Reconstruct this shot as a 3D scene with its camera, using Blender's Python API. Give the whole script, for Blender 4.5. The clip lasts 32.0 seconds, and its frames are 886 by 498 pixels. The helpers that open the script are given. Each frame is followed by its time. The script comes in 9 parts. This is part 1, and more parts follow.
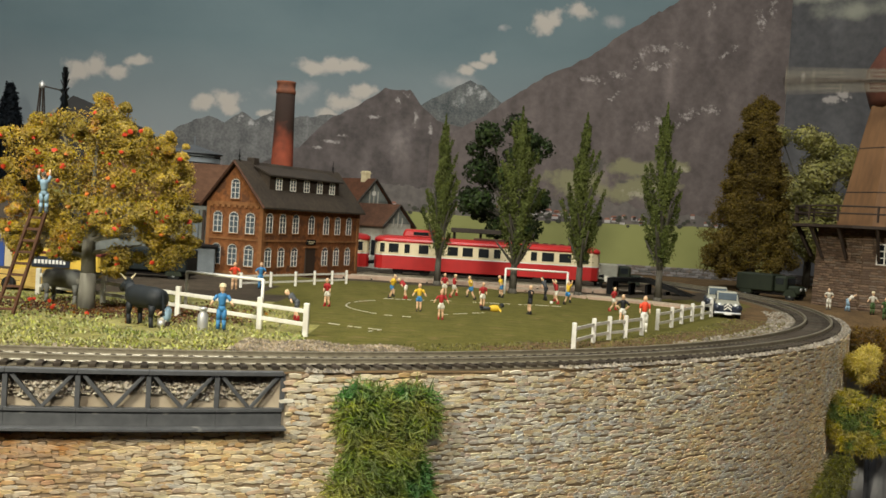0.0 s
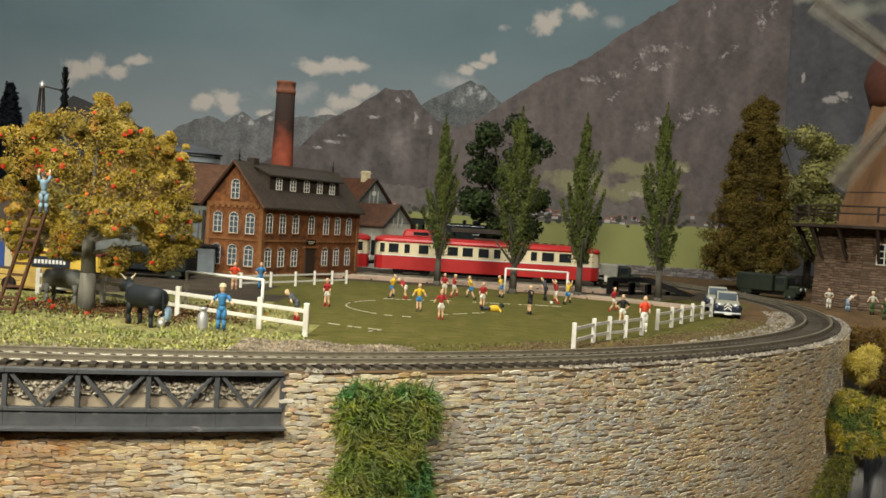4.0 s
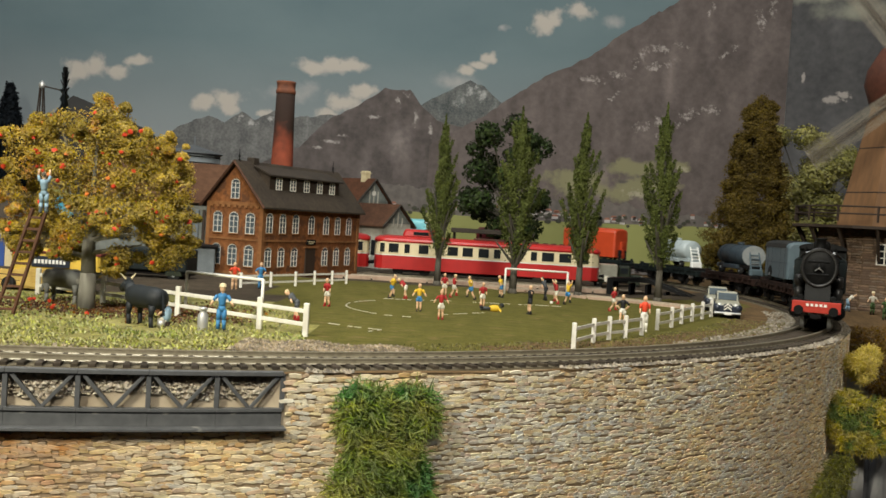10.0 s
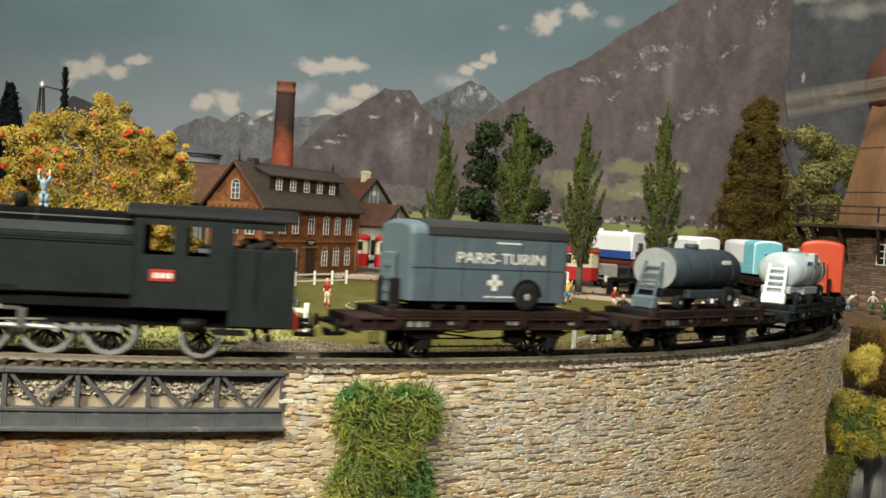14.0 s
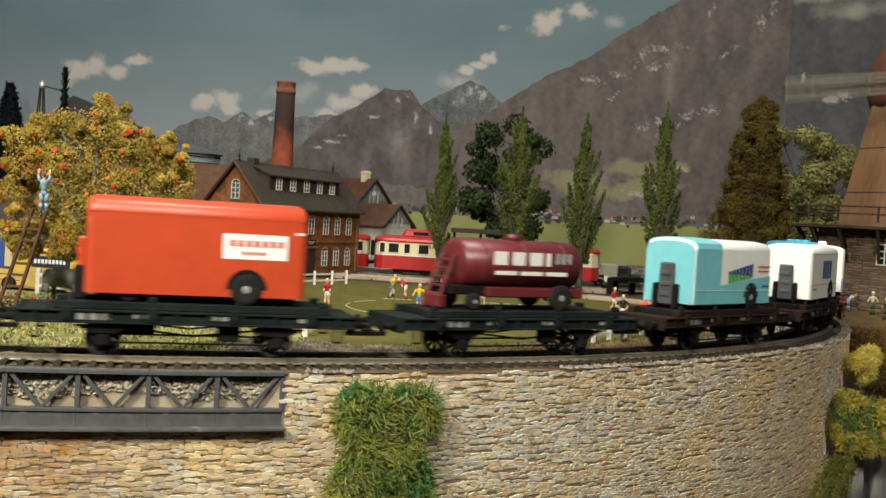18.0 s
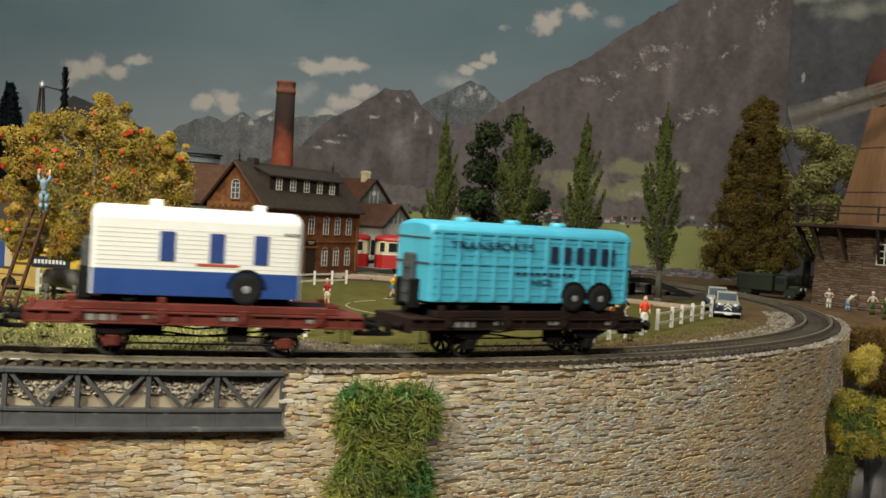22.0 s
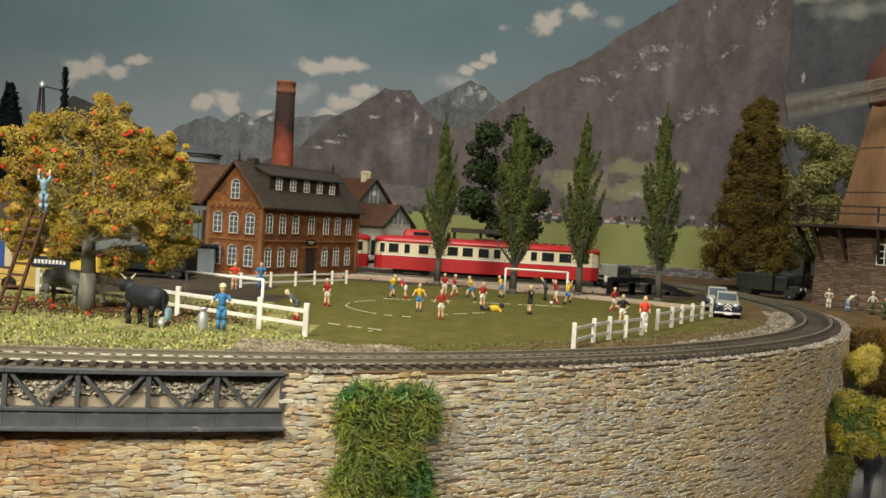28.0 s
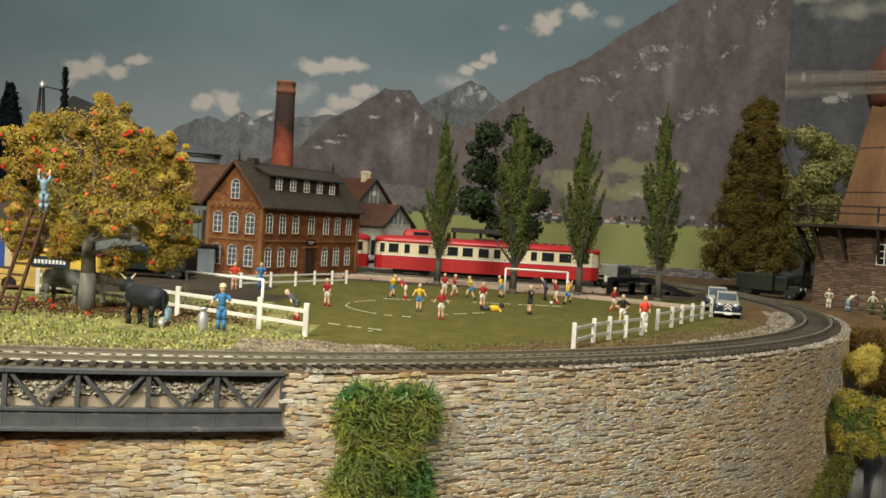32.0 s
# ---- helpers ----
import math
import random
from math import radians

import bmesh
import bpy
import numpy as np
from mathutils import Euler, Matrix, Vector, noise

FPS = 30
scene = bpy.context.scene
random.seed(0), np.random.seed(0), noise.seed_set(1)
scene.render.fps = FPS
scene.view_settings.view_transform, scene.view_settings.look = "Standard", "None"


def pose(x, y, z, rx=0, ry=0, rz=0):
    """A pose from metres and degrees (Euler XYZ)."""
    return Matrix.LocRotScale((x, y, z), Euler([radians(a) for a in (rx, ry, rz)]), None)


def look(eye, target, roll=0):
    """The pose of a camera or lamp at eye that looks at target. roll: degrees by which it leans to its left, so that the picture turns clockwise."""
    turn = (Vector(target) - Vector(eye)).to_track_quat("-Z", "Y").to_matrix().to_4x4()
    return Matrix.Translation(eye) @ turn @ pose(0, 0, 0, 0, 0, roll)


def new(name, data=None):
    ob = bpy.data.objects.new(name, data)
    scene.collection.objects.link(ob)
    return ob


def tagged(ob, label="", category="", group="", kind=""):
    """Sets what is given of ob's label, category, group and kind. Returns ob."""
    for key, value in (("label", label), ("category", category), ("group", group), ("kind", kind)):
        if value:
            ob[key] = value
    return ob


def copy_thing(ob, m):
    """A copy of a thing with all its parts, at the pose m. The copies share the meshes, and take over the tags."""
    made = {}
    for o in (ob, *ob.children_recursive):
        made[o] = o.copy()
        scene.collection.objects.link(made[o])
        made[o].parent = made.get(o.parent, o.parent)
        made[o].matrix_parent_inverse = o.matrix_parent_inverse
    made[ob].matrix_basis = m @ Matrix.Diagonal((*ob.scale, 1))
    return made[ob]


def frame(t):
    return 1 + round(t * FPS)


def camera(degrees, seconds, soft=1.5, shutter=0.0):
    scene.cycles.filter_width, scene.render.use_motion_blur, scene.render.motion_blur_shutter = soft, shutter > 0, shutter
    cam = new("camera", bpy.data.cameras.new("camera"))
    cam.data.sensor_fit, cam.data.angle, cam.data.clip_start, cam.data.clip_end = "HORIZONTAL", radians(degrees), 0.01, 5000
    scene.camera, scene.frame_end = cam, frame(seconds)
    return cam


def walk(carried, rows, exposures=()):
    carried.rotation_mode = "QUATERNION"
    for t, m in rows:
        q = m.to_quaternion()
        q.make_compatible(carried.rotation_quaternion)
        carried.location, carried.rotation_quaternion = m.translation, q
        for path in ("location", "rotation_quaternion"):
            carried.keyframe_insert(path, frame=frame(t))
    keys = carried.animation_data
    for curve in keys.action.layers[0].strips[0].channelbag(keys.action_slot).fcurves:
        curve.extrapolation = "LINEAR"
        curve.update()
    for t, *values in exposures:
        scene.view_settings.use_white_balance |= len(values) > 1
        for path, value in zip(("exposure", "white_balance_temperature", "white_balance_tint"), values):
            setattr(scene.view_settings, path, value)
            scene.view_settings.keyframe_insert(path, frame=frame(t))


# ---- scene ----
cam = camera(47.07, 32.0, soft=1.6, shutter=0.5)
EYE = (0.0, 0.0, 0.0546)
CAM = look(EYE, (0.0, 1.0, 0.0546 - math.tan(0.029)), 3.5)
walk(cam, [(0.0, CAM), (32.0, CAM)], exposures=[(0.0, 0.0), (11.0, 0.0), (12.0, -0.04), (12.5, 0.04), (13.0, 0.26), (14.0, 0.33), (17.0, 0.15), (18.0, 0.1), (19.0, 0.0), (20.0, -0.2), (21.0, -0.28), (22.0, -0.25), (23.0, -0.1), (24.5, 0.0), (32.0, 0.0)])

# ---------------------------------------------------------------- light
U = 0.001          # all plan numbers below are millimetres of the model layout
world = bpy.data.worlds.new("room_air")
scene.world = world
world.use_nodes = True
world.node_tree.nodes["Background"].inputs[0].default_value = (0.9, 0.95, 1.0, 1)
world.node_tree.nodes["Background"].inputs[1].default_value = 0.02


def lamp(name, at, target, size, watts, colour, spread=180):
    data = bpy.data.lights.new(name, "AREA")
    data.shape, data.size, data.energy, data.color = "DISK", size, watts, colour
    data.spread = radians(spread)
    ob = new(name, data)
    ob.matrix_world = look([a * U for a in at], [a * U for a in target])
    return ob


lamp("layout_spotlight", (-470, -260, 560), (-60, 480, -20), 0.14, 5.2, (0.94, 0.90, 0.73), 120)
# unseen fill, added behind the camera to lift the right of the wall
lamp("second_spotlight", (90, -420, 760), (-90, 800, 60), 0.2, 2.05, (0.95, 0.90, 0.79), 75)
# unseen overhead fill, added to brighten the backdrop
lamp("room_ceiling_light", (-190, 500, 1270), (-120, 1200, 100), 0.6, 19.0, (0.92, 0.94, 0.92), 170)


# ---------------------------------------------------------------- materials
def mat(name, c1, c2=None, scale=300, rough=0.7, metal=0.0, bump=0.25, rand=0.0, island=0.0, detail=6, coat=0.0, spots=None, stretch=None):
    m = bpy.data.materials.new(name)
    m.use_nodes = True
    t = m.node_tree
    b = t.nodes["Principled BSDF"]
    b.inputs["Roughness"].default_value, b.inputs["Metallic"].default_value = rough, metal
    b.inputs["Coat Weight"].default_value = coat
    b.inputs["Specular IOR Level"].default_value = 0.5 if rough < 0.42 else 0.3 if rough < 0.8 else 0.08
    c2 = c2 or tuple(x * 0.7 for x in c1)
    co = t.nodes.new("ShaderNodeTexCoord")
    src = co.outputs["Object"]
    if stretch:
        mp = t.nodes.new("ShaderNodeMapping")
        mp.inputs["Scale"].default_value = stretch
        t.links.new(src, mp.inputs["Vector"])
        src = mp.outputs["Vector"]
    n1, n2 = t.nodes.new("ShaderNodeTexNoise"), t.nodes.new("ShaderNodeTexNoise")
    n1.inputs["Scale"].default_value, n1.inputs["Detail"].default_value = scale, detail
    n2.inputs["Scale"].default_value, n2.inputs["Detail"].default_value = scale / 6.5, 3
    t.links.new(src, n1.inputs["Vector"]), t.links.new(src, n2.inputs["Vector"])
    add = t.nodes.new("ShaderNodeMath")
    add.operation = "ADD"
    t.links.new(n1.outputs["Fac"], add.inputs[0]), t.links.new(n2.outputs["Fac"], add.inputs[1])
    ramp = t.nodes.new("ShaderNodeMapRange")
    ramp.inputs["From Min"].default_value, ramp.inputs["From Max"].default_value = 0.72, 1.28
    t.links.new(add.outputs[0], ramp.inputs["Value"])
    mix = t.nodes.new("ShaderNodeMix")
    mix.data_type = "RGBA"
    mix.inputs["A"].default_value, mix.inputs["B"].default_value = (*c2, 1), (*c1, 1)
    t.links.new(ramp.outputs[0], mix.inputs["Factor"])
    out = mix.outputs["Result"]
    if spots:
        v = t.nodes.new("ShaderNodeTexNoise")
        v.inputs["Scale"].default_value = spots[1]
        v.inputs["Detail"].default_value = 4
        t.links.new(co.outputs["Object"], v.inputs["Vector"])
        r2 = t.nodes.new("ShaderNodeMapRange")
        r2.inputs["From Min"].default_value, r2.inputs["From Max"].default_value = spots[2], spots[2] + 0.08
        t.links.new(v.outputs["Fac"], r2.inputs["Value"])
        mx = t.nodes.new("ShaderNodeMix")
        mx.data_type = "RGBA"
        mx.inputs["B"].default_value = (*spots[0], 1)
        t.links.new(out, mx.inputs["A"]), t.links.new(r2.outputs[0], mx.inputs["Factor"])
        out = mx.outputs["Result"]
    if rand or island:
        hsv = t.nodes.new("ShaderNodeHueSaturation")
        if rand:
            src_r = t.nodes.new("ShaderNodeObjectInfo").outputs["Random"]
        else:
            src_r = t.nodes.new("ShaderNodeNewGeometry").outputs["Random Per Island"]
        k = rand or island
        for key, lo, hi, power in (("Value", 1 - k, 1 + k, 1), ("Hue", 0.5 - 0.03 * k, 0.5 + 0.03 * k, 7.3), ("Saturation", 1 - 0.7 * k, 1 + 0.4 * k, 3.7)):
            mul = t.nodes.new("ShaderNodeMath")
            mul.operation = "MULTIPLY"
            mul.inputs[1].default_value = power
            fr = t.nodes.new("ShaderNodeMath")
            fr.operation = "FRACT"
            t.links.new(src_r, mul.inputs[0]), t.links.new(mul.outputs[0], fr.inputs[0])
            rg = t.nodes.new("ShaderNodeMapRange")
            rg.inputs["To Min"].default_value, rg.inputs["To Max"].default_value = lo, hi
            t.links.new(fr.outputs[0], rg.inputs["Value"]), t.links.new(rg.outputs[0], hsv.inputs[key])
        t.links.new(out, hsv.inputs["Color"])
        out = hsv.outputs["Color"]
    t.links.new(out, b.inputs["Base Color"])
    if bump:
        bp = t.nodes.new("ShaderNodeBump")
        bp.inputs["Strength"].default_value, bp.inputs["Distance"].default_value = bump, 0.0006
        t.links.new(n1.outputs["Fac"], bp.inputs["Height"]), t.links.new(bp.outputs["Normal"], b.inputs["Normal"])
    return m


def stone_mat(name, palette, rand_from, bump=0.5):
    """Stones of several colours, picked by each piece's own random number."""
    m = mat(name, (0.5, 0.5, 0.5), (0.3, 0.3, 0.3), 500, 0.9, 0, bump)
    t = m.node_tree
    b = t.nodes["Principled BSDF"]
    old = b.inputs["Base Color"].links[0].from_socket
    ramp = t.nodes.new("ShaderNodeValToRGB")
    ramp.color_ramp.interpolation = "CONSTANT"
    el = ramp.color_ramp.elements
    while len(el) < len(palette):
        el.new(0.5)
    for i, c in enumerate(palette):
        el[i].position = i / len(palette)
        el[i].color = (*c, 1)
    if rand_from == "object":
        src = t.nodes.new("ShaderNodeObjectInfo").outputs["Random"]
    else:
        src = t.nodes.new("ShaderNodeNewGeometry").outputs["Random Per Island"]
    t.links.new(src, ramp.inputs["Fac"])
    mx = t.nodes.new("ShaderNodeMix")
    mx.data_type, mx.blend_type = "RGBA", "MULTIPLY"
    mx.inputs["Factor"].default_value = 1
    br = t.nodes.new("ShaderNodeBrightContrast")
    br.inputs["Bright"].default_value = 0.49
    t.links.new(old, br.inputs["Color"])
    t.links.new(ramp.outputs["Color"], mx.inputs["A"]), t.links.new(br.outputs["Color"], mx.inputs["B"])
    t.links.new(mx.outputs["Result"], b.inputs["Base Color"])
    return m


def weather_and_shade(m, amount):
    """Slow drift of the wall's tint along its length; under the girder, rusty drips and painted shade."""
    t = m.node_tree
    base = t.nodes["Principled BSDF"].inputs["Base Color"]
    old = base.links[0].from_socket
    geo, n1, n2, sep = t.nodes.new("ShaderNodeNewGeometry"), t.nodes.new("ShaderNodeTexNoise"), t.nodes.new("ShaderNodeTexNoise"), t.nodes.new("ShaderNodeSeparateXYZ")
    n1.inputs["Scale"].default_value, n1.inputs["Detail"].default_value = 26, 4
    n2.inputs["Scale"].default_value, n2.inputs["Detail"].default_value = 45, 5
    for n in (n1, n2):
        t.links.new(geo.outputs["Position"], n.inputs["Vector"])
    t.links.new(geo.outputs["Position"], sep.inputs[0])
    tint, wash = t.nodes.new("ShaderNodeMix"), t.nodes.new("ShaderNodeMix")
    tint.data_type = wash.data_type = "RGBA"
    tint.inputs["A"].default_value, tint.inputs["B"].default_value = (1.12, 1.0, 0.76, 1), (0.94, 1.0, 1.10, 1)
    r = t.nodes.new("ShaderNodeMapRange")
    r.inputs["From Min"].default_value, r.inputs["From Max"].default_value = 0.36, 0.64
    t.links.new(n1.outputs["Fac"], r.inputs["Value"]), t.links.new(r.outputs[0], tint.inputs["Factor"])
    wash.blend_type = mul = "MULTIPLY"
    mx = t.nodes.new("ShaderNodeMix")
    mx.data_type, mx.blend_type = "RGBA", mul
    mx.inputs["Factor"].default_value = amount
    t.links.new(old, mx.inputs["A"]), t.links.new(tint.outputs["Result"], mx.inputs["B"])
    # rust and the girder's shade painted as one wash, fading downwards
    zr, xr, k1, k2 = t.nodes.new("ShaderNodeMapRange"), t.nodes.new("ShaderNodeMapRange"), t.nodes.new("ShaderNodeMath"), t.nodes.new("ShaderNodeMath")
    zr.inputs["From Min"].default_value, zr.inputs["From Max"].default_value = -0.062, -0.027
    xr.inputs["From Min"].default_value, xr.inputs["From Max"].default_value = -0.082, -0.100
    t.links.new(sep.outputs["Z"], zr.inputs["Value"]), t.links.new(sep.outputs["X"], xr.inputs["Value"])
    nr = t.nodes.new("ShaderNodeMapRange")
    nr.inputs["From Min"].default_value, nr.inputs["From Max"].default_value = 0.30, 0.60
    t.links.new(n2.outputs["Fac"], nr.inputs["Value"])
    k1.operation = k2.operation = mul
    t.links.new(zr.outputs[0], k1.inputs[0]), t.links.new(xr.outputs[0], k1.inputs[1])
    t.links.new(k1.outputs[0], k2.inputs[0]), t.links.new(nr.outputs[0], k2.inputs[1])
    wash.inputs["B"].default_value = (0.55, 0.34, 0.19, 1)
    t.links.new(mx.outputs["Result"], wash.inputs["A"]), t.links.new(k2.outputs[0], wash.inputs["Factor"])
    t.links.new(wash.outputs["Result"], base)
    return m


PAL = [(0.72, 0.61, 0.43), (0.68, 0.50, 0.30), (0.76, 0.69, 0.54), (0.62, 0.54, 0.42), (0.70, 0.57, 0.36), (0.80, 0.75, 0.63), (0.55, 0.47, 0.37), (0.68, 0.63, 0.54), (0.72, 0.55, 0.41), (0.75, 0.66, 0.43), (0.64, 0.61, 0.54), (0.77, 0.68, 0.50)]
m_stone = weather_and_shade(stone_mat("cut_stone", PAL, "object"), 0.8)
m_stone_far = weather_and_shade(stone_mat("cut_stone_rest", PAL, "island"), 0.8)
m_mortar = mat("mortar", (0.30, 0.23, 0.15), (0.17, 0.125, 0.08), 400, 0.95)
m_grass = mat("pitch_turf", (0.118, 0.104, 0.026), (0.068, 0.064, 0.016), 700, 0.95, 0, 0.7, detail=8, spots=((0.140, 0.106, 0.040), 110, 0.60))
m_scatter = mat("scatter_ground", (0.28, 0.25, 0.10), (0.13, 0.12, 0.04), 500, 0.95, 0, 0.8, spots=((0.30, 0.28, 0.07), 260, 0.56))
m_earth = mat("brown_earth", (0.15, 0.095, 0.045), (0.075, 0.048, 0.026), 350, 0.95, 0, 0.6)
m_dirt = mat("yard_dirt", (0.075, 0.058, 0.040), (0.04, 0.031, 0.022), 350, 0.95, 0, 0.6)
m_ballast = mat("ballast_bed", (0.145, 0.124, 0.084), (0.075, 0.063, 0.045), 500, 0.95, 0, 0.9)
m_gravel = mat("gravel_grains", (0.30, 0.262, 0.205), (0.13, 0.108, 0.08), 700, 0.9, 0, 0.3, island=0.45)
m_gravel_tan = mat("tan_gravel_grains", (0.27, 0.215, 0.145), (0.11, 0.085, 0.055), 700, 0.9, 0, 0.3, island=0.5)
# lighter copy of the gravel: front light painted into the girder's notch
m_gravel_lit = mat("pale_gravel_grains", (0.42, 0.37, 0.29), (0.20, 0.17, 0.13), 700, 0.9, 0, 0.3, island=0.4)
m_rail = mat("rail_steel", (0.37, 0.33, 0.245), (0.23, 0.20, 0.145), 600, 0.36, 0.45, 0.1)
m_rail_pale = mat("rail_pale", (0.50, 0.41, 0.31), (0.34, 0.27, 0.20), 600, 0.6, 0.2, 0.1)
m_board = mat("pinkish_edge_board", (0.44, 0.32, 0.24), (0.30, 0.21, 0.15), 300, 0.8, 0, 0.2)
m_tie = mat("plastic_sleeper", (0.058, 0.047, 0.035), (0.036, 0.029, 0.022), 500, 0.8, 0, 0.3, rand=0.3)
m_girder = mat("girder_grey", (0.115, 0.118, 0.122), (0.072, 0.074, 0.078), 300, 0.55, 0.2, 0.15, spots=((0.42, 0.40, 0.36), 95, 0.66))
m_plaster = mat("bare_plaster", (0.46, 0.39, 0.29), (0.25, 0.20, 0.14), 90, 0.9, 0, 0.4)
m_white = mat("white_paint", (0.74, 0.72, 0.66), (0.56, 0.53, 0.46), 200, 0.5, 0, 0.1)
m_cream = mat("cream_plastic", (0.64, 0.55, 0.34), (0.48, 0.40, 0.24), 200, 0.5, 0, 0.1)
m_brick = mat("brick_red", (0.27, 0.108, 0.040), (0.115, 0.048, 0.021), 260, 0.85, 0, 0.7, spots=((0.11, 0.052, 0.028), 75, 0.55))
m_brick_light = mat("brick_trim", (0.27, 0.125, 0.05), (0.16, 0.072, 0.03), 260, 0.85, 0, 0.4)
m_slate = mat("slate_roof", (0.046, 0.034, 0.023), (0.022, 0.016, 0.012), 350, 0.7, 0, 0.4, rand=0.15)
m_tile = mat("roof_tile_brown", (0.10, 0.046, 0.027), (0.055, 0.027, 0.018), 350, 0.8, 0, 0.4, rand=0.2)
m_grey_wall = mat("grey_render", (0.20, 0.21, 0.19), (0.13, 0.14, 0.13), 200, 0.85, 0, 0.2)
m_pale_wall = mat("pale_render", (0.46, 0.44, 0.38), (0.33, 0.31, 0.26), 150, 0.85, 0, 0.2)
m_sheet = mat("blue_grey_sheet", (0.16, 0.18, 0.195), (0.10, 0.115, 0.122), 150, 0.6, 0, 0.15)
m_door = mat("dark_wood", (0.045, 0.028, 0.018), (0.025, 0.016, 0.01), 300, 0.6, 0, 0.2, stretch=(1, 1, 0.2))
m_glass = mat("dark_pane", (0.02, 0.024, 0.026), (0.012, 0.014, 0.016), 100, 0.08, 0, 0.0)
m_pane_blue = mat("sky_pane", (0.10, 0.13, 0.15), (0.05, 0.06, 0.07), 100, 0.1, 0, 0.0)
m_black = mat("loco_black", (0.008, 0.008, 0.008), (0.004, 0.004, 0.004), 300, 0.5, 0, 0.15)
m_black2 = mat("frame_black", (0.012, 0.011, 0.011), (0.007, 0.006, 0.006), 300, 0.85, 0, 0.2)
m_wagon_mark = mat("faded_marking", (0.30, 0.30, 0.28), (0.16, 0.16, 0.15), 600, 0.7, 0, 0.0)
m_wheel_dark = mat("wheel_dark_steel", (0.045, 0.045, 0.045), (0.025, 0.024, 0.023), 300, 0.5, 0.3, 0.1)
m_steel_bright = mat("bright_tyre_steel", (0.52, 0.52, 0.50), (0.36, 0.36, 0.35), 300, 0.3, 0.6, 0.05)
m_steel_dull = mat("dull_steel", (0.34, 0.34, 0.33), (0.18, 0.18, 0.175), 250, 0.38, 0.85, 0.1)
m_steel_black = mat("blackened_steel", (0.030, 0.029, 0.028), (0.018, 0.017, 0.017), 250, 0.4, 0.4, 0.1)
m_loco_green = mat("loco_grey_green", (0.016, 0.021, 0.021), (0.010, 0.013, 0.013), 250, 0.55, 0, 0.12)
m_chrome = mat("bright_steel", (0.62, 0.62, 0.60), (0.45, 0.45, 0.44), 300, 0.3, 0.35, 0.05)
m_red = mat("buffer_red", (0.42, 0.035, 0.02), (0.3, 0.025, 0.015), 200, 0.5, 0, 0.08)
m_wagon_brown = mat("wagon_brown", (0.026, 0.014, 0.011), (0.015, 0.009, 0.007), 300, 0.8, 0, 0.2)
m_wagon_red = mat("wagon_red_oxide", (0.15, 0.028, 0.018), (0.085, 0.018, 0.012), 300, 0.6, 0, 0.2)
m_wagon_green = mat("wagon_dark_green", (0.012, 0.017, 0.017), (0.007, 0.010, 0.010), 300, 0.8, 0, 0.2)
m_bg_blue = mat("van_blue_grey", (0.092, 0.126, 0.145), (0.068, 0.094, 0.112), 150, 0.5, 0, 0.08)
m_bg_roof = mat("van_dark_roof", (0.025, 0.025, 0.025), (0.016, 0.016, 0.016), 150, 0.6, 0, 0.1)
m_tank_blue = mat("tank_slate_blue", (0.034, 0.048, 0.060), (0.024, 0.034, 0.043), 150, 0.5, 0, 0.06)
m_tank_silver = mat("tank_pale_silver", (0.39, 0.45, 0.46), (0.32, 0.37, 0.38), 150, 0.35, 0, 0.05)
m_orange = mat("van_orange_red", (0.52, 0.062, 0.018), (0.43, 0.050, 0.015), 150, 0.4, 0, 0.06)
m_maroon = mat("tank_maroon", (0.13, 0.018, 0.022), (0.09, 0.013, 0.016), 150, 0.38, 0, 0.06)
m_aqua = mat("van_aqua", (0.20, 0.56, 0.62), (0.16, 0.48, 0.55), 150, 0.4, 0, 0.05)
m_turq = mat("van_turquoise", (0.085, 0.46, 0.62), (0.065, 0.38, 0.53), 150, 0.4, 0, 0.06)
m_van_white = mat("van_white", (0.86, 0.86, 0.83), (0.80, 0.80, 0.77), 150, 0.4, 0, 0.05)
m_van_blue = mat("van_navy", (0.028, 0.075, 0.28), (0.02, 0.06, 0.23), 150, 0.4, 0, 0.05)
m_ink = mat("lettering_dark", (0.02, 0.03, 0.06), (0.015, 0.02, 0.05), 300, 0.5, 0, 0.0)
m_ink_green = mat("lettering_green", (0.12, 0.42, 0.08), (0.08, 0.3, 0.06), 300, 0.5, 0, 0.0)
m_ink_navy = mat("lettering_navy", (0.03, 0.06, 0.22), (0.02, 0.05, 0.18), 300, 0.5, 0, 0.0)
m_ink_red = mat("lettering_red", (0.55, 0.08, 0.05), (0.45, 0.07, 0.04), 300, 0.5, 0, 0.0)
m_letter_white = mat("lettering_white", (0.75, 0.74, 0.70), (0.65, 0.64, 0.6), 300, 0.5, 0, 0.0)
m_tyre = mat("tyre_rubber", (0.022, 0.022, 0.022), (0.014, 0.014, 0.014), 300, 0.85, 0, 0.2)
m_hub = mat("wheel_grey", (0.36, 0.38, 0.38), (0.26, 0.28, 0.28), 300, 0.5, 0.2, 0.1)
m_railcar_red = mat("railcar_red", (0.46, 0.022, 0.020), (0.36, 0.018, 0.016), 120, 0.35, 0, 0.04)
m_railcar_cream = mat("railcar_cream", (0.72, 0.62, 0.40), (0.62, 0.52, 0.32), 120, 0.4, 0, 0.04)
m_bark = mat("bark", (0.11, 0.10, 0.08), (0.055, 0.05, 0.04), 400, 0.95, 0, 0.8, stretch=(1, 1, 0.25))
m_bark_pale = mat("bark_grey", (0.26, 0.25, 0.21), (0.16, 0.15, 0.12), 350, 0.95, 0, 0.8, stretch=(1, 1, 0.25))
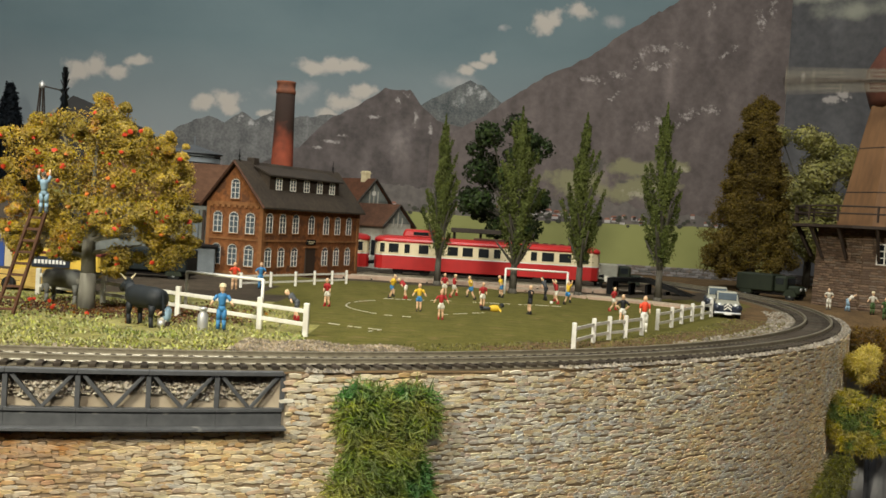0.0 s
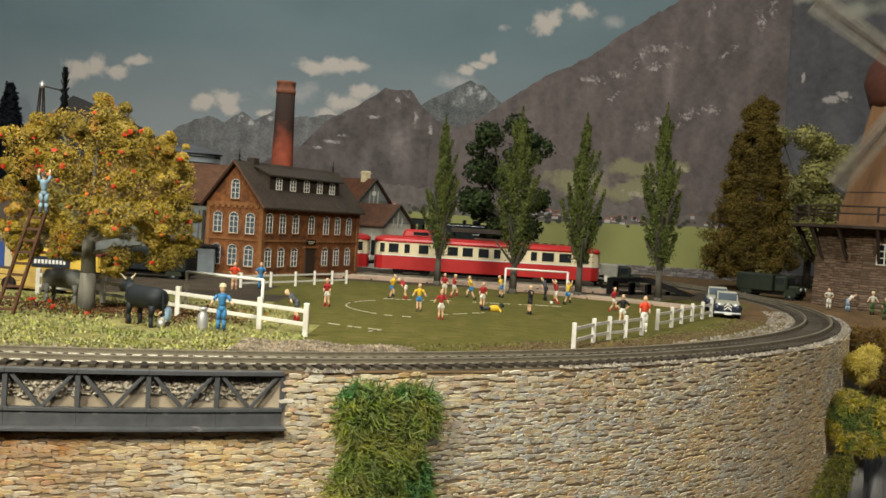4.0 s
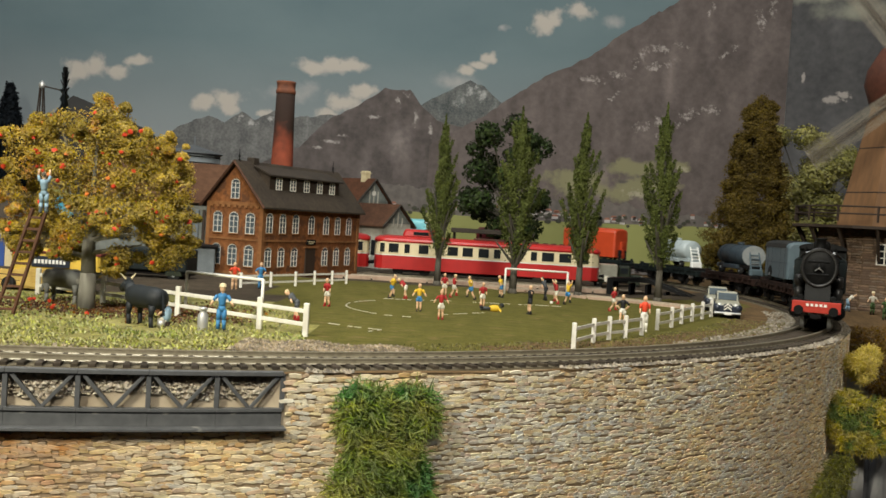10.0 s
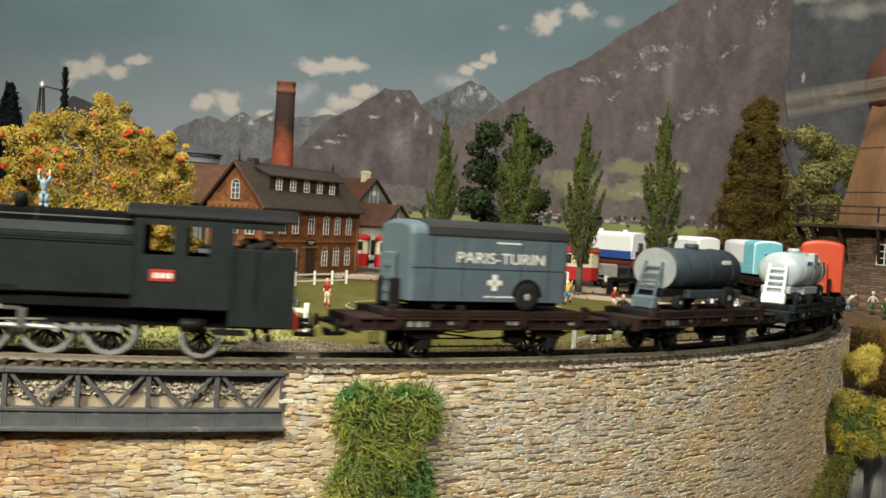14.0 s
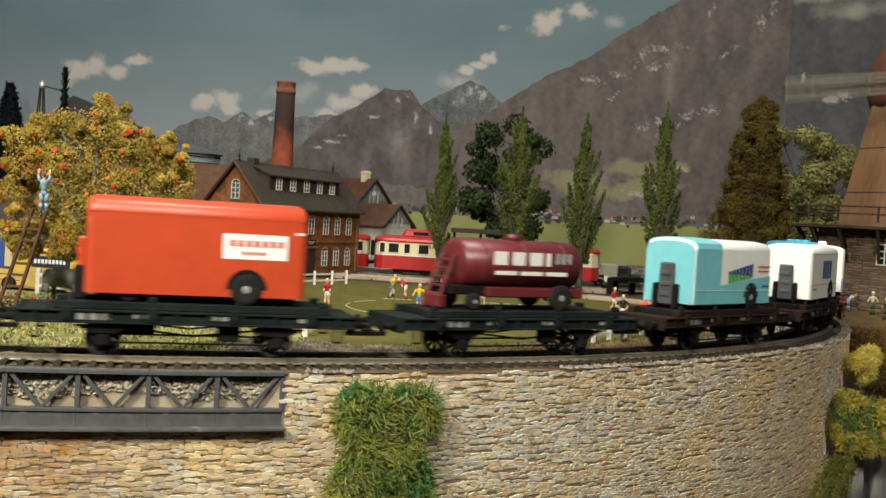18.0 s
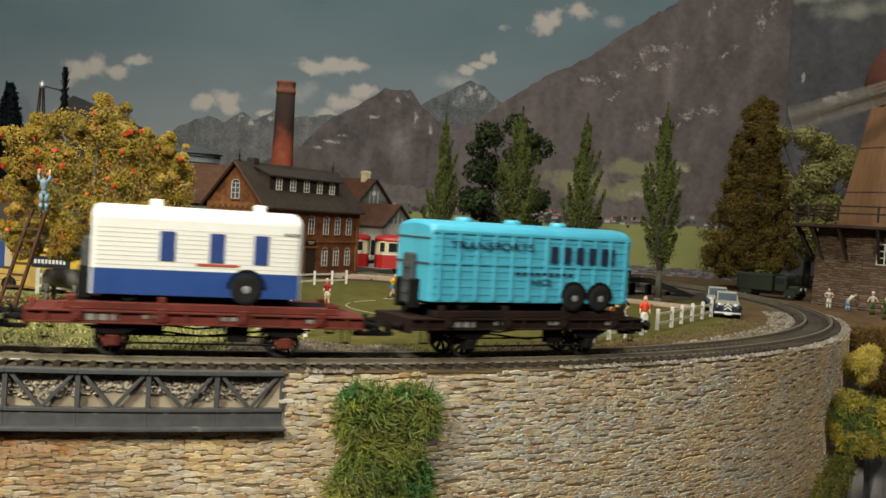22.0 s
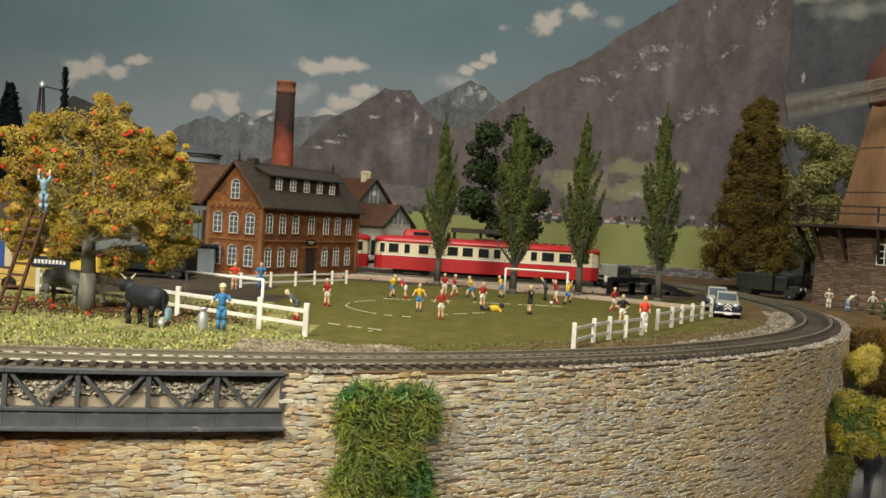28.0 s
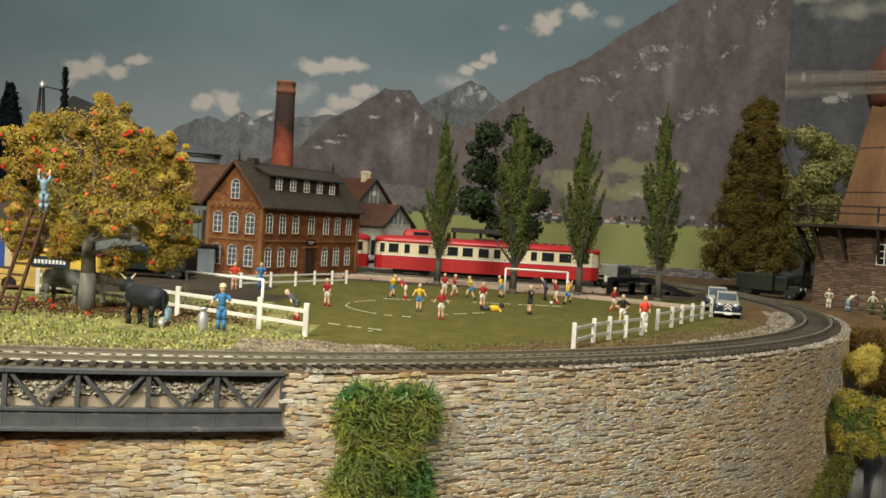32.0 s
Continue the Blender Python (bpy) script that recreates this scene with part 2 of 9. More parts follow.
m_poplar = mat("poplar_leaf", (0.096, 0.110, 0.027), (0.050, 0.064, 0.016), 60, 0.9, 0, 0.3, island=0.18)
m_dark_leaf = mat("dark_leaf", (0.034, 0.050, 0.016), (0.018, 0.028, 0.010), 250, 0.9, 0, 0.3, island=0.45)
m_fir = mat("olive_fir", (0.135, 0.094, 0.018), (0.074, 0.052, 0.011), 60, 0.95, 0, 0.3, island=0.25)
m_autumn = mat("autumn_leaf", (0.47, 0.32, 0.042), (0.19, 0.15, 0.026), 45, 0.9, 0, 0.3, island=0.3, spots=((0.46, 0.19, 0.03), 52, 0.62))
m_apple_orange = mat("orange_fruit", (0.62, 0.17, 0.03), (0.5, 0.12, 0.02), 300, 0.5, 0, 0.1)
m_apple = mat("red_fruit", (0.56, 0.055, 0.022), (0.40, 0.035, 0.014), 300, 0.5, 0, 0.1)
m_ivy = mat("ivy_fibre", (0.38, 0.34, 0.065), (0.15, 0.21, 0.04), 90, 0.85, 0, 0.2, island=0.4, spots=((0.085, 0.20, 0.055), 40, 0.53))
m_moss = mat("yellow_moss", (0.44, 0.34, 0.045), (0.23, 0.21, 0.03), 80, 0.9, 0, 0.3, island=0.35, spots=((0.09, 0.13, 0.03), 60, 0.56))
m_moss_pale = mat("pale_yellow_moss", (0.62, 0.50, 0.12), (0.46, 0.36, 0.06), 120, 0.9, 0, 0.3, island=0.25)
m_bush = mat("sunlit_bush", (0.36, 0.32, 0.10), (0.12, 0.125, 0.035), 25, 0.9, 0, 0.3, island=0.3)
m_spruce = mat("blue_spruce", (0.010, 0.013, 0.016), (0.006, 0.008, 0.010), 250, 0.9, 0, 0.3, island=0.4)
m_rock = mat("rock_face", (0.22, 0.215, 0.21), (0.06, 0.06, 0.065), 90, 0.9, 0, 0.9, stretch=(1.5, 1.5, 0.35))
m_mill_wood = mat("mill_cladding", (0.19, 0.098, 0.042), (0.12, 0.062, 0.028), 200, 0.75, 0, 0.3, stretch=(1, 1, 0.15))
m_sail = mat("sail_cloth", (0.27, 0.245, 0.20), (0.19, 0.17, 0.14), 200, 0.9, 0, 0.2)
m_cap = mat("mill_cap_red", (0.10, 0.034, 0.02), (0.06, 0.022, 0.014), 200, 0.7, 0, 0.3)
m_timber = mat("dark_timber", (0.04, 0.026, 0.018), (0.024, 0.016, 0.011), 300, 0.75, 0, 0.3)
m_skin = mat("painted_skin", (0.66, 0.43, 0.26), (0.55, 0.34, 0.2), 300, 0.6, 0, 0.0)
m_hair = mat("painted_fair_hair", (0.58, 0.46, 0.27), (0.42, 0.32, 0.18), 300, 0.6, 0, 0.0)
m_shirt_red = mat("shirt_red", (0.36, 0.022, 0.022), (0.26, 0.016, 0.016), 300, 0.6, 0, 0.1)
m_shirt_bright = mat("shirt_scarlet", (0.70, 0.07, 0.03), (0.6, 0.06, 0.025), 300, 0.6, 0, 0.1)
m_shirt_yellow = mat("shirt_yellow", (0.68, 0.44, 0.03), (0.55, 0.34, 0.025), 300, 0.6, 0, 0.1)
m_cloth_blue = mat("cloth_blue", (0.05, 0.21, 0.42), (0.035, 0.15, 0.32), 300, 0.6, 0, 0.1)
m_cloth_pale = mat("cloth_pale", (0.62, 0.58, 0.48), (0.5, 0.46, 0.37), 300, 0.6, 0, 0.1)
m_cloth_black = mat("cloth_black", (0.018, 0.018, 0.02), (0.012, 0.012, 0.013), 300, 0.6, 0, 0.1)
m_cloth_grey = mat("cloth_grey", (0.08, 0.085, 0.09), (0.05, 0.055, 0.06), 300, 0.6, 0, 0.1)
m_cloth_green = mat("cloth_green", (0.06, 0.11, 0.03), (0.04, 0.07, 0.02), 300, 0.6, 0, 0.1)
m_cow_dark = mat("cow_dark", (0.018, 0.022, 0.025), (0.01, 0.012, 0.014), 200, 0.6, 0, 0.1)
m_cow_grey = mat("cow_grey", (0.20, 0.20, 0.185), (0.13, 0.13, 0.12), 200, 0.6, 0, 0.1, spots=((0.50, 0.47, 0.40), 70, 0.57))
m_metal = mat("galvanised", (0.55, 0.55, 0.54), (0.42, 0.42, 0.41), 200, 0.4, 0.5, 0.1)
m_yellow = mat("yellow_paint", (0.62, 0.42, 0.06), (0.5, 0.33, 0.045), 200, 0.5, 0, 0.1)
m_straw = mat("golden_planks", (0.62, 0.43, 0.13), (0.42, 0.28, 0.08), 250, 0.7, 0, 0.2)
m_ladder = mat("ladder_wood", (0.10, 0.045, 0.025), (0.06, 0.028, 0.016), 300, 0.7, 0, 0.2)
m_olive = mat("army_green", (0.018, 0.024, 0.012), (0.011, 0.015, 0.008), 200, 0.6, 0, 0.1)
m_car_cream = mat("car_cream", (0.36, 0.35, 0.28), (0.28, 0.27, 0.21), 200, 0.3, 0, 0.02)
m_car_navy = mat("car_navy", (0.02, 0.026, 0.04), (0.014, 0.018, 0.03), 200, 0.3, 0, 0.02)
m_brick_crown = mat("chimney_crown_brick", (0.20, 0.075, 0.042), (0.08, 0.04, 0.03), 160, 0.85, 0, 0.4)
m_chimney = mat("chimney_brick", (0.27, 0.066, 0.036), (0.16, 0.046, 0.028), 110, 0.85, 0, 0.4, spots=None)
t_ = m_chimney.node_tree                      # soot from mid height upwards, with an uneven lower edge
b_ = t_.nodes["Principled BSDF"].inputs["Base Color"]
o_ = b_.links[0].from_socket
x_, n_ = t_.nodes.new("ShaderNodeTexCoord"), t_.nodes.new("ShaderNodeTexNoise")
s_, a_ = t_.nodes.new("ShaderNodeSeparateXYZ"), t_.nodes.new("ShaderNodeMath")
r_, k_ = t_.nodes.new("ShaderNodeMapRange"), t_.nodes.new("ShaderNodeMix")
n_.inputs["Scale"].default_value = 60
a_.operation, k_.data_type = "MULTIPLY_ADD", "RGBA"
a_.inputs[1].default_value = 0.05
r_.inputs["From Min"].default_value, r_.inputs["From Max"].default_value = 0.140, 0.170
r_.inputs["To Max"].default_value = 0.96
k_.inputs["B"].default_value = (0.024, 0.019, 0.016, 1)
for p_, q_ in ((x_.outputs["Object"], n_.inputs["Vector"]), (x_.outputs["Object"], s_.inputs[0]), (n_.outputs["Fac"], a_.inputs[0]), (s_.outputs["Z"], a_.inputs[2]), (a_.outputs[0], r_.inputs["Value"]), (r_.outputs[0], k_.inputs["Factor"]), (o_, k_.inputs["A"]), (k_.outputs["Result"], b_)):
    t_.links.new(p_, q_)
for m_ in (m_black, m_loco_green, m_black2, m_wagon_brown, m_wagon_green):
    m_.node_tree.nodes["Principled BSDF"].inputs["Specular IOR Level"].default_value = 0.12
m_soot = mat("soot", (0.03, 0.028, 0.026), (0.018, 0.017, 0.016), 160, 0.9, 0, 0.4)
m_room = mat("room_wall_paint", (0.42, 0.40, 0.37), (0.38, 0.36, 0.33), 6, 0.9, 0, 0.05)
m_floor = mat("room_floor_boards", (0.20, 0.13, 0.08), (0.14, 0.09, 0.05), 12, 0.6, 0, 0.1)
m_table = mat("fascia_plywood", (0.25, 0.17, 0.10), (0.19, 0.13, 0.07), 30, 0.7, 0, 0.1)


# ---------------------------------------------------------------- mesh helpers (millimetres)
def V(x, y, z=0.0):
    return Vector((x * U, y * U, z * U))


def bm_new():
    return bmesh.new()


def box(bm, x0, x1, y0, y1, z0, z1, bevel=0.0, m=None, mi=0, taper=0.0):
    cx, cy = (x0 + x1) / 2, (y0 + y1) / 2
    k = 1 - taper
    co = [(x0, y0, z0), (x1, y0, z0), (x1, y1, z0), (x0, y1, z0)]
    co += [(cx + (x - cx) * k, cy + (y - cy) * k, z1) for x, y, _ in co]
    vs = [bm.verts.new(V(*c)) for c in co]
    fs = [bm.faces.new([vs[i] for i in f]) for f in ((3, 2, 1, 0), (4, 5, 6, 7), (0, 1, 5, 4), (1, 2, 6, 5), (2, 3, 7, 6), (3, 0, 4, 7))]
    for f in fs:
        f.material_index = mi
    if m is not None:
        bmesh.ops.transform(bm, matrix=m, verts=vs)
    if bevel:
        es = list({e for f in fs for e in f.edges})
        r = bmesh.ops.bevel(bm, geom=es, offset=bevel * U, segments=1, affect="EDGES")
        for f in r["faces"]:
            f.material_index = mi
    return vs


def rod(bm, p, q, r0, r1=None, n=6, mi=0, caps=True):
    p, q = V(*p), V(*q)
    r1 = r0 if r1 is None else r1
    d = q - p
    if d.length < 1e-9:
        return
    rot = d.to_track_quat("Z", "Y").to_matrix()
    rings = []
    for at, r in ((p, r0), (q, r1)):
        rings.append([bm.verts.new(at + rot @ Vector((r * U * math.cos(2 * math.pi * i / n), r * U * math.sin(2 * math.pi * i / n), 0))) for i in range(n)])
    for i in range(n):
        f = bm.faces.new([rings[0][i], rings[0][(i + 1) % n], rings[1][(i + 1) % n], rings[1][i]])
        f.material_index, f.smooth = mi, n > 6
    if caps:
        bm.faces.new(list(reversed(rings[0]))).material_index = mi
        bm.faces.new(rings[1]).material_index = mi


def lathe(bm, prof, n=16, mi=0, at=(0, 0, 0), axis="Z", smooth=True):
    """A turned body: prof is a list of (radius, height)."""
    rings = []
    for r, h in prof:
        ring = []
        for i in range(n):
            a = 2 * math.pi * i / n
            c = (r * math.cos(a), r * math.sin(a), h)
            if axis == "X":
                c = (h, r * math.cos(a), r * math.sin(a))
            elif axis == "Y":
                c = (r * math.cos(a), h, r * math.sin(a))
            ring.append(bm.verts.new(V(c[0] + at[0], c[1] + at[1], c[2] + at[2])))
        rings.append(ring)
    for a, b in zip(rings, rings[1:]):
        for i in range(n):
            f = bm.faces.new([a[i], a[(i + 1) % n], b[(i + 1) % n], b[i]])
            f.material_index, f.smooth = mi, smooth
    for ring in (rings[0], rings[-1]):
        try:
            bm.faces.new(ring).material_index = mi
        except ValueError:
            pass


def prism(bm, pts, y0, y1, mi=0, plane="XZ"):
    """An outline pulled through a thickness. XZ: pulled along y; YZ: along x; XY: along z."""
    def co(p, k):
        return V(p[0], k, p[1]) if plane == "XZ" else V(k, p[0], p[1]) if plane == "YZ" else V(p[0], p[1], k)
    a = [bm.verts.new(co(p, y0)) for p in pts]
    b = [bm.verts.new(co(p, y1)) for p in pts]
    n = len(pts)
    for i in range(n):
        bm.faces.new([a[i], a[(i + 1) % n], b[(i + 1) % n], b[i]]).material_index = mi
    bm.faces.new(list(reversed(a))).material_index = mi
    bm.faces.new(b).material_index = mi
    return a + b


def blob(bm, at, r, sub=1, squash=1.0, jitter=0.25, mi=0):
    """A small uneven clump."""
    res = bmesh.ops.create_icosphere(bm, subdivisions=sub, radius=r * U)
    vs = res["verts"]
    o = V(*at)
    for v in vs:
        k = 1 + random.uniform(-jitter, jitter)
        v.co = Vector((v.co.x * k, v.co.y * k, v.co.z * k * squash)) + o
    for v in vs:
        for f in v.link_faces:
            f.material_index = mi


def as_mesh(name, bm, mats):
    bmesh.ops.recalc_face_normals(bm, faces=bm.faces)
    me = bpy.data.meshes.new(name)
    bm.to_mesh(me)
    bm.free()
    for m in (mats if isinstance(mats, (list, tuple)) else [mats]):
        me.materials.append(m)
    return me


def part(name, bm, material, parent, label="", at=None):
    ob = new(name, as_mesh(name, bm, material))
    ob.parent = parent
    if at is not None:
        ob.matrix_basis = at
    if label:
        ob["label"] = label
    return ob


def thing(name, label, category, group="", kind="", at=None):
    ob = new(name)
    ob.empty_display_size = 0.01
    tagged(ob, label, category, group, kind)
    if at is not None:
        ob.matrix_basis = at
    return ob


def solid(name, bm, material, label="", category="", group="", kind="", at=None):
    ob = new(name, as_mesh(name, bm, material))
    tagged(ob, label, category, group, kind)
    if at is not None:
        ob.matrix_basis = at
    return ob


def at(x, y, z=0.0, rz=0.0, rx=0.0, ry=0.0):
    return pose(x * U, y * U, z * U, rx, ry, rz)


def leaves(rows, material_count=1, mi=0):
    """Verts and faces of many small bent leaf cards, as one from_pydata mesh. rows: (centre, size, normal-ish)."""
    vs, fs = [], []
    for (x, y, z), size, up, *out in rows:
        a, b = random.uniform(0, 6.283), random.uniform(-0.9, 0.9)
        d = Vector((math.cos(a) * math.cos(b), math.sin(a) * math.cos(b), math.sin(b)))
        if up is not None:
            d = (d + Vector(up) * 1.3).normalized()
        s = d.orthogonal().normalized()
        s = Matrix.Rotation(random.uniform(0, 6.28), 3, d) @ s
        if out:
            nrm = Vector(out[0]).normalized()
            d = (d - nrm * d.dot(nrm) * 0.85).normalized()
            s = d.cross(nrm).normalized()
        w = d.cross(s)
        o = Vector((x, y, z))
        k = len(vs)
        L, W = size * random.uniform(0.7, 1.3), size * random.uniform(0.45, 0.75)
        for p in (o - d * L * 0.5, o + s * W * 0.5 + w * W * 0.15, o + d * L * 0.5, o - s * W * 0.5 + w * W * 0.15):
            vs.append((p.x * U, p.y * U, p.z * U))
        fs.append((k, k + 1, k + 2, k + 3))
    return vs, fs


def leaf_part(name, rows, material, parent, label=""):
    vs, fs = leaves(rows)
    me = bpy.data.meshes.new(name)
    me.from_pydata(vs, [], fs)
    me.materials.append(material)
    ob = new(name, me)
    ob.parent = parent
    if label:
        ob["label"] = label
    return ob


def strand_part(name, rows, material, parent, label=""):
    """Curled fibres as narrow folded ribbons in one mesh. rows: (root, way, length, width, droop)."""
    vs, fs = [], []
    for root, way, L, w, droop in rows:
        p, d = Vector(root), Vector(way).normalized()
        side = d.cross(Vector((random.gauss(0, 0.5), -1, random.gauss(0, 0.5)))).normalized()
        curl = Vector((random.gauss(0, 0.8), random.gauss(0, 0.4), random.gauss(-droop, 0.6)))
        k = len(vs)
        for i in range(6):
            ww = w * (1 - 0.14 * i) * 0.5
            fold = d.cross(side) * w * 0.3
            for q in (p + side * ww, p + fold, p - side * ww):
                vs.append((q.x * U, q.y * U, q.z * U))
            p = p + d * (L / 5)
            d = (d + curl * 0.5).normalized()
        for i in range(5):
            a = k + i * 3
            fs += [(a, a + 1, a + 4, a + 3), (a + 1, a + 2, a + 5, a + 4)]
    me = bpy.data.meshes.new(name)
    me.from_pydata(vs, [], fs)
    me.materials.append(material)
    ob = new(name, me)
    ob.parent = parent
    if label:
        ob["label"] = label
    return ob


# ---------------------------------------------------------------- the line of the railway
RC, XC, YC = 559.0, -259.0, 904.0       # front curve


def line(s, off=0.0):
    """Place and heading (degrees) at s mm along the main line; off: to the outside of the curve."""
    if s >= 0:
        a = -s / RC
        if a > -math.pi / 2:
            cx, cy, r = XC, YC, RC
        else:
            d = s - RC * math.pi / 2
            return XC - d, YC - RC - off, 180.0
    elif s > -220:
        a, cx, cy, r = -s / 620, 300 - 620, 904, 620.0
    else:
        a1 = 220 / 620
        cx, cy, r = -320 + 320 * math.cos(a1), 904 + 320 * math.sin(a1), 300.0
        a = a1 + (-s - 220) / r
        if a > math.pi / 2:
            d = (a - math.pi / 2) * r
            return cx - d, cy + r + off, 0.0
    return cx + (r + off) * math.cos(a), cy + (r + off) * math.sin(a), math.degrees(a) - 90.0


def sweep(bm, prof, s0, s1, step, mi=0, base=0.0):
    """A profile of (offset, height) swept along the line."""
    rings = []
    n = max(1, int(abs(s1 - s0) / step))
    for i in range(n + 1):
        s = s0 + (s1 - s0) * i / n
        rings.append([bm.verts.new(V(*line(s, o)[:2], z + base)) for o, z in prof])
    k = len(prof)
    for a, b in zip(rings, rings[1:]):
        for i in range(k):
            bm.faces.new([a[i], a[(i + 1) % k], b[(i + 1) % k], b[i]]).material_index = mi
    bm.faces.new(rings[0]).material_index = mi
    bm.faces.new(list(reversed(rings[-1]))).material_index = mi


# ---------------------------------------------------------------- room round the layout
def room():
    for name, b in (("wall_north", (-3000, 1300, 1760, 1860, -1100, 1350)), ("wall_south", (-3000, 1300, -1600, -1500, -1100, 1350)),
                    ("wall_east", (1200, 1300, -1500, 1760, -1100, 1350)), ("wall_west", (-3000, -2900, -1500, 1760, -1100, 1350))):
        bm = bm_new()
        box(bm, *b)
        solid(name, bm, m_room, "plain painted wall of the layout room", "wall", kind="structure")
    bm = bm_new()
    box(bm, -3000, 1300, -1600, 1860, -1200, -1100)
    solid("floor", bm, m_floor, "brown boarded floor of the room", "floor", kind="structure")
    bm = bm_new()
    box(bm, -3000, 1300, -1600, 1860, 1350, 1400)
    solid("ceiling", bm, m_room, "plain painted ceiling of the room", "ceiling", kind="structure")


def smooth_step(a, b, x):
    k = min(1, max(0, (x - a) / (b - a)))
    return k * k * (3 - 2 * k)


def ground_z(x, y):
    z = -4.0 - 5.0 * smooth_step(870, 1010, y) * (1 - smooth_step(160, 240, x))
    z += 0.9 * noise.noise(Vector((x * 0.02, y * 0.02, 0)))
    if y < 880 and x > 250:
        z -= 60 * smooth_step(0, 160, (880 - y)) * smooth_step(300, 380, x)
    return z


def ground():
    """One sheet from the retaining wall to the foot of the backdrop."""
    cols = 170
    rows_ = 80
    bm = bm_new()
    grid = []
    for i in range(cols + 1):
        u = i / cols
        x = -2800 + 3500 * u if u < 0.45 else -1225 + 1925 * ((u - 0.45) / 0.55)
        if x < XC:
            y0 = YC - RC - 20.5
        elif x < XC + 577:
            y0 = YC - math.sqrt(579.5 ** 2 - (x - XC) ** 2)
        else:
            y0 = 620
        col = []
        for j in range(rows_ + 1):
            y = y0 + (1548 - y0) * (j / rows_) ** 1.25
            col.append(bm.verts.new(V(x, y, min(ground_z(x, y), -3.6))))
        grid.append(col)
    for a, b in zip(grid, grid[1:]):
        for j in range(rows_):
            f = bm.faces.new([a[j], b[j], b[j + 1], a[j + 1]])
            c = f.calc_center_median() / U
            f.smooth = True
            inside = math.hypot(c.x - XC, c.y - YC) < 531 or c.x < XC
            rim = math.hypot(c.x - XC, c.y - YC) + 14 * noise.noise(Vector((c.x * 0.03, c.y * 0.03, 7)))
            if not inside or (c.x > 25 and c.y < 850 and rim > 505):
                f.material_index = 3
            elif c.x > -62 - (c.y - 490) * 0.25 and c.y < 905:
                f.material_index = 0
            elif c.y < 640 and c.x < -50:
                f.material_index = 1
            else:
                f.material_index = 2
    solid("ground", bm, [m_grass, m_scatter, m_dirt, m_earth], "model landscape ground with olive turf, scatter and brown earth", "ground", kind="structure")


def grains(name, rows, size, material, label):
    """Loose grains as small uneven four-sided stones in one mesh."""
    vs, fs = [], []
    for x, y, z in rows:
        r = size * random.uniform(0.5, 1.25)
        a = random.uniform(0, 6.28)
        k = len(vs)
        for i in range(4):
            w = a + i * 1.571 + random.uniform(-0.3, 0.3)
            q = r * random.uniform(0.7, 1.2)
            vs.append(((x + q * math.cos(w)) * U, (y + q * math.sin(w)) * U, (z - 0.3 * r + random.uniform(0, 0.5) * r) * U))
        vs.append(((x + random.uniform(-0.3, 0.3) * r) * U, (y + random.uniform(-0.3, 0.3) * r) * U, (z + r * random.uniform(0.6, 1.0)) * U))
        for i in range(4):
            fs.append((k + i, k + (i + 1) % 4, k + 4))
    me = bpy.data.meshes.new(name)
    me.from_pydata(vs, [], fs)
    me.materials.append(material)
    return tagged(new(name, me), label, "gravel", kind="stuff")


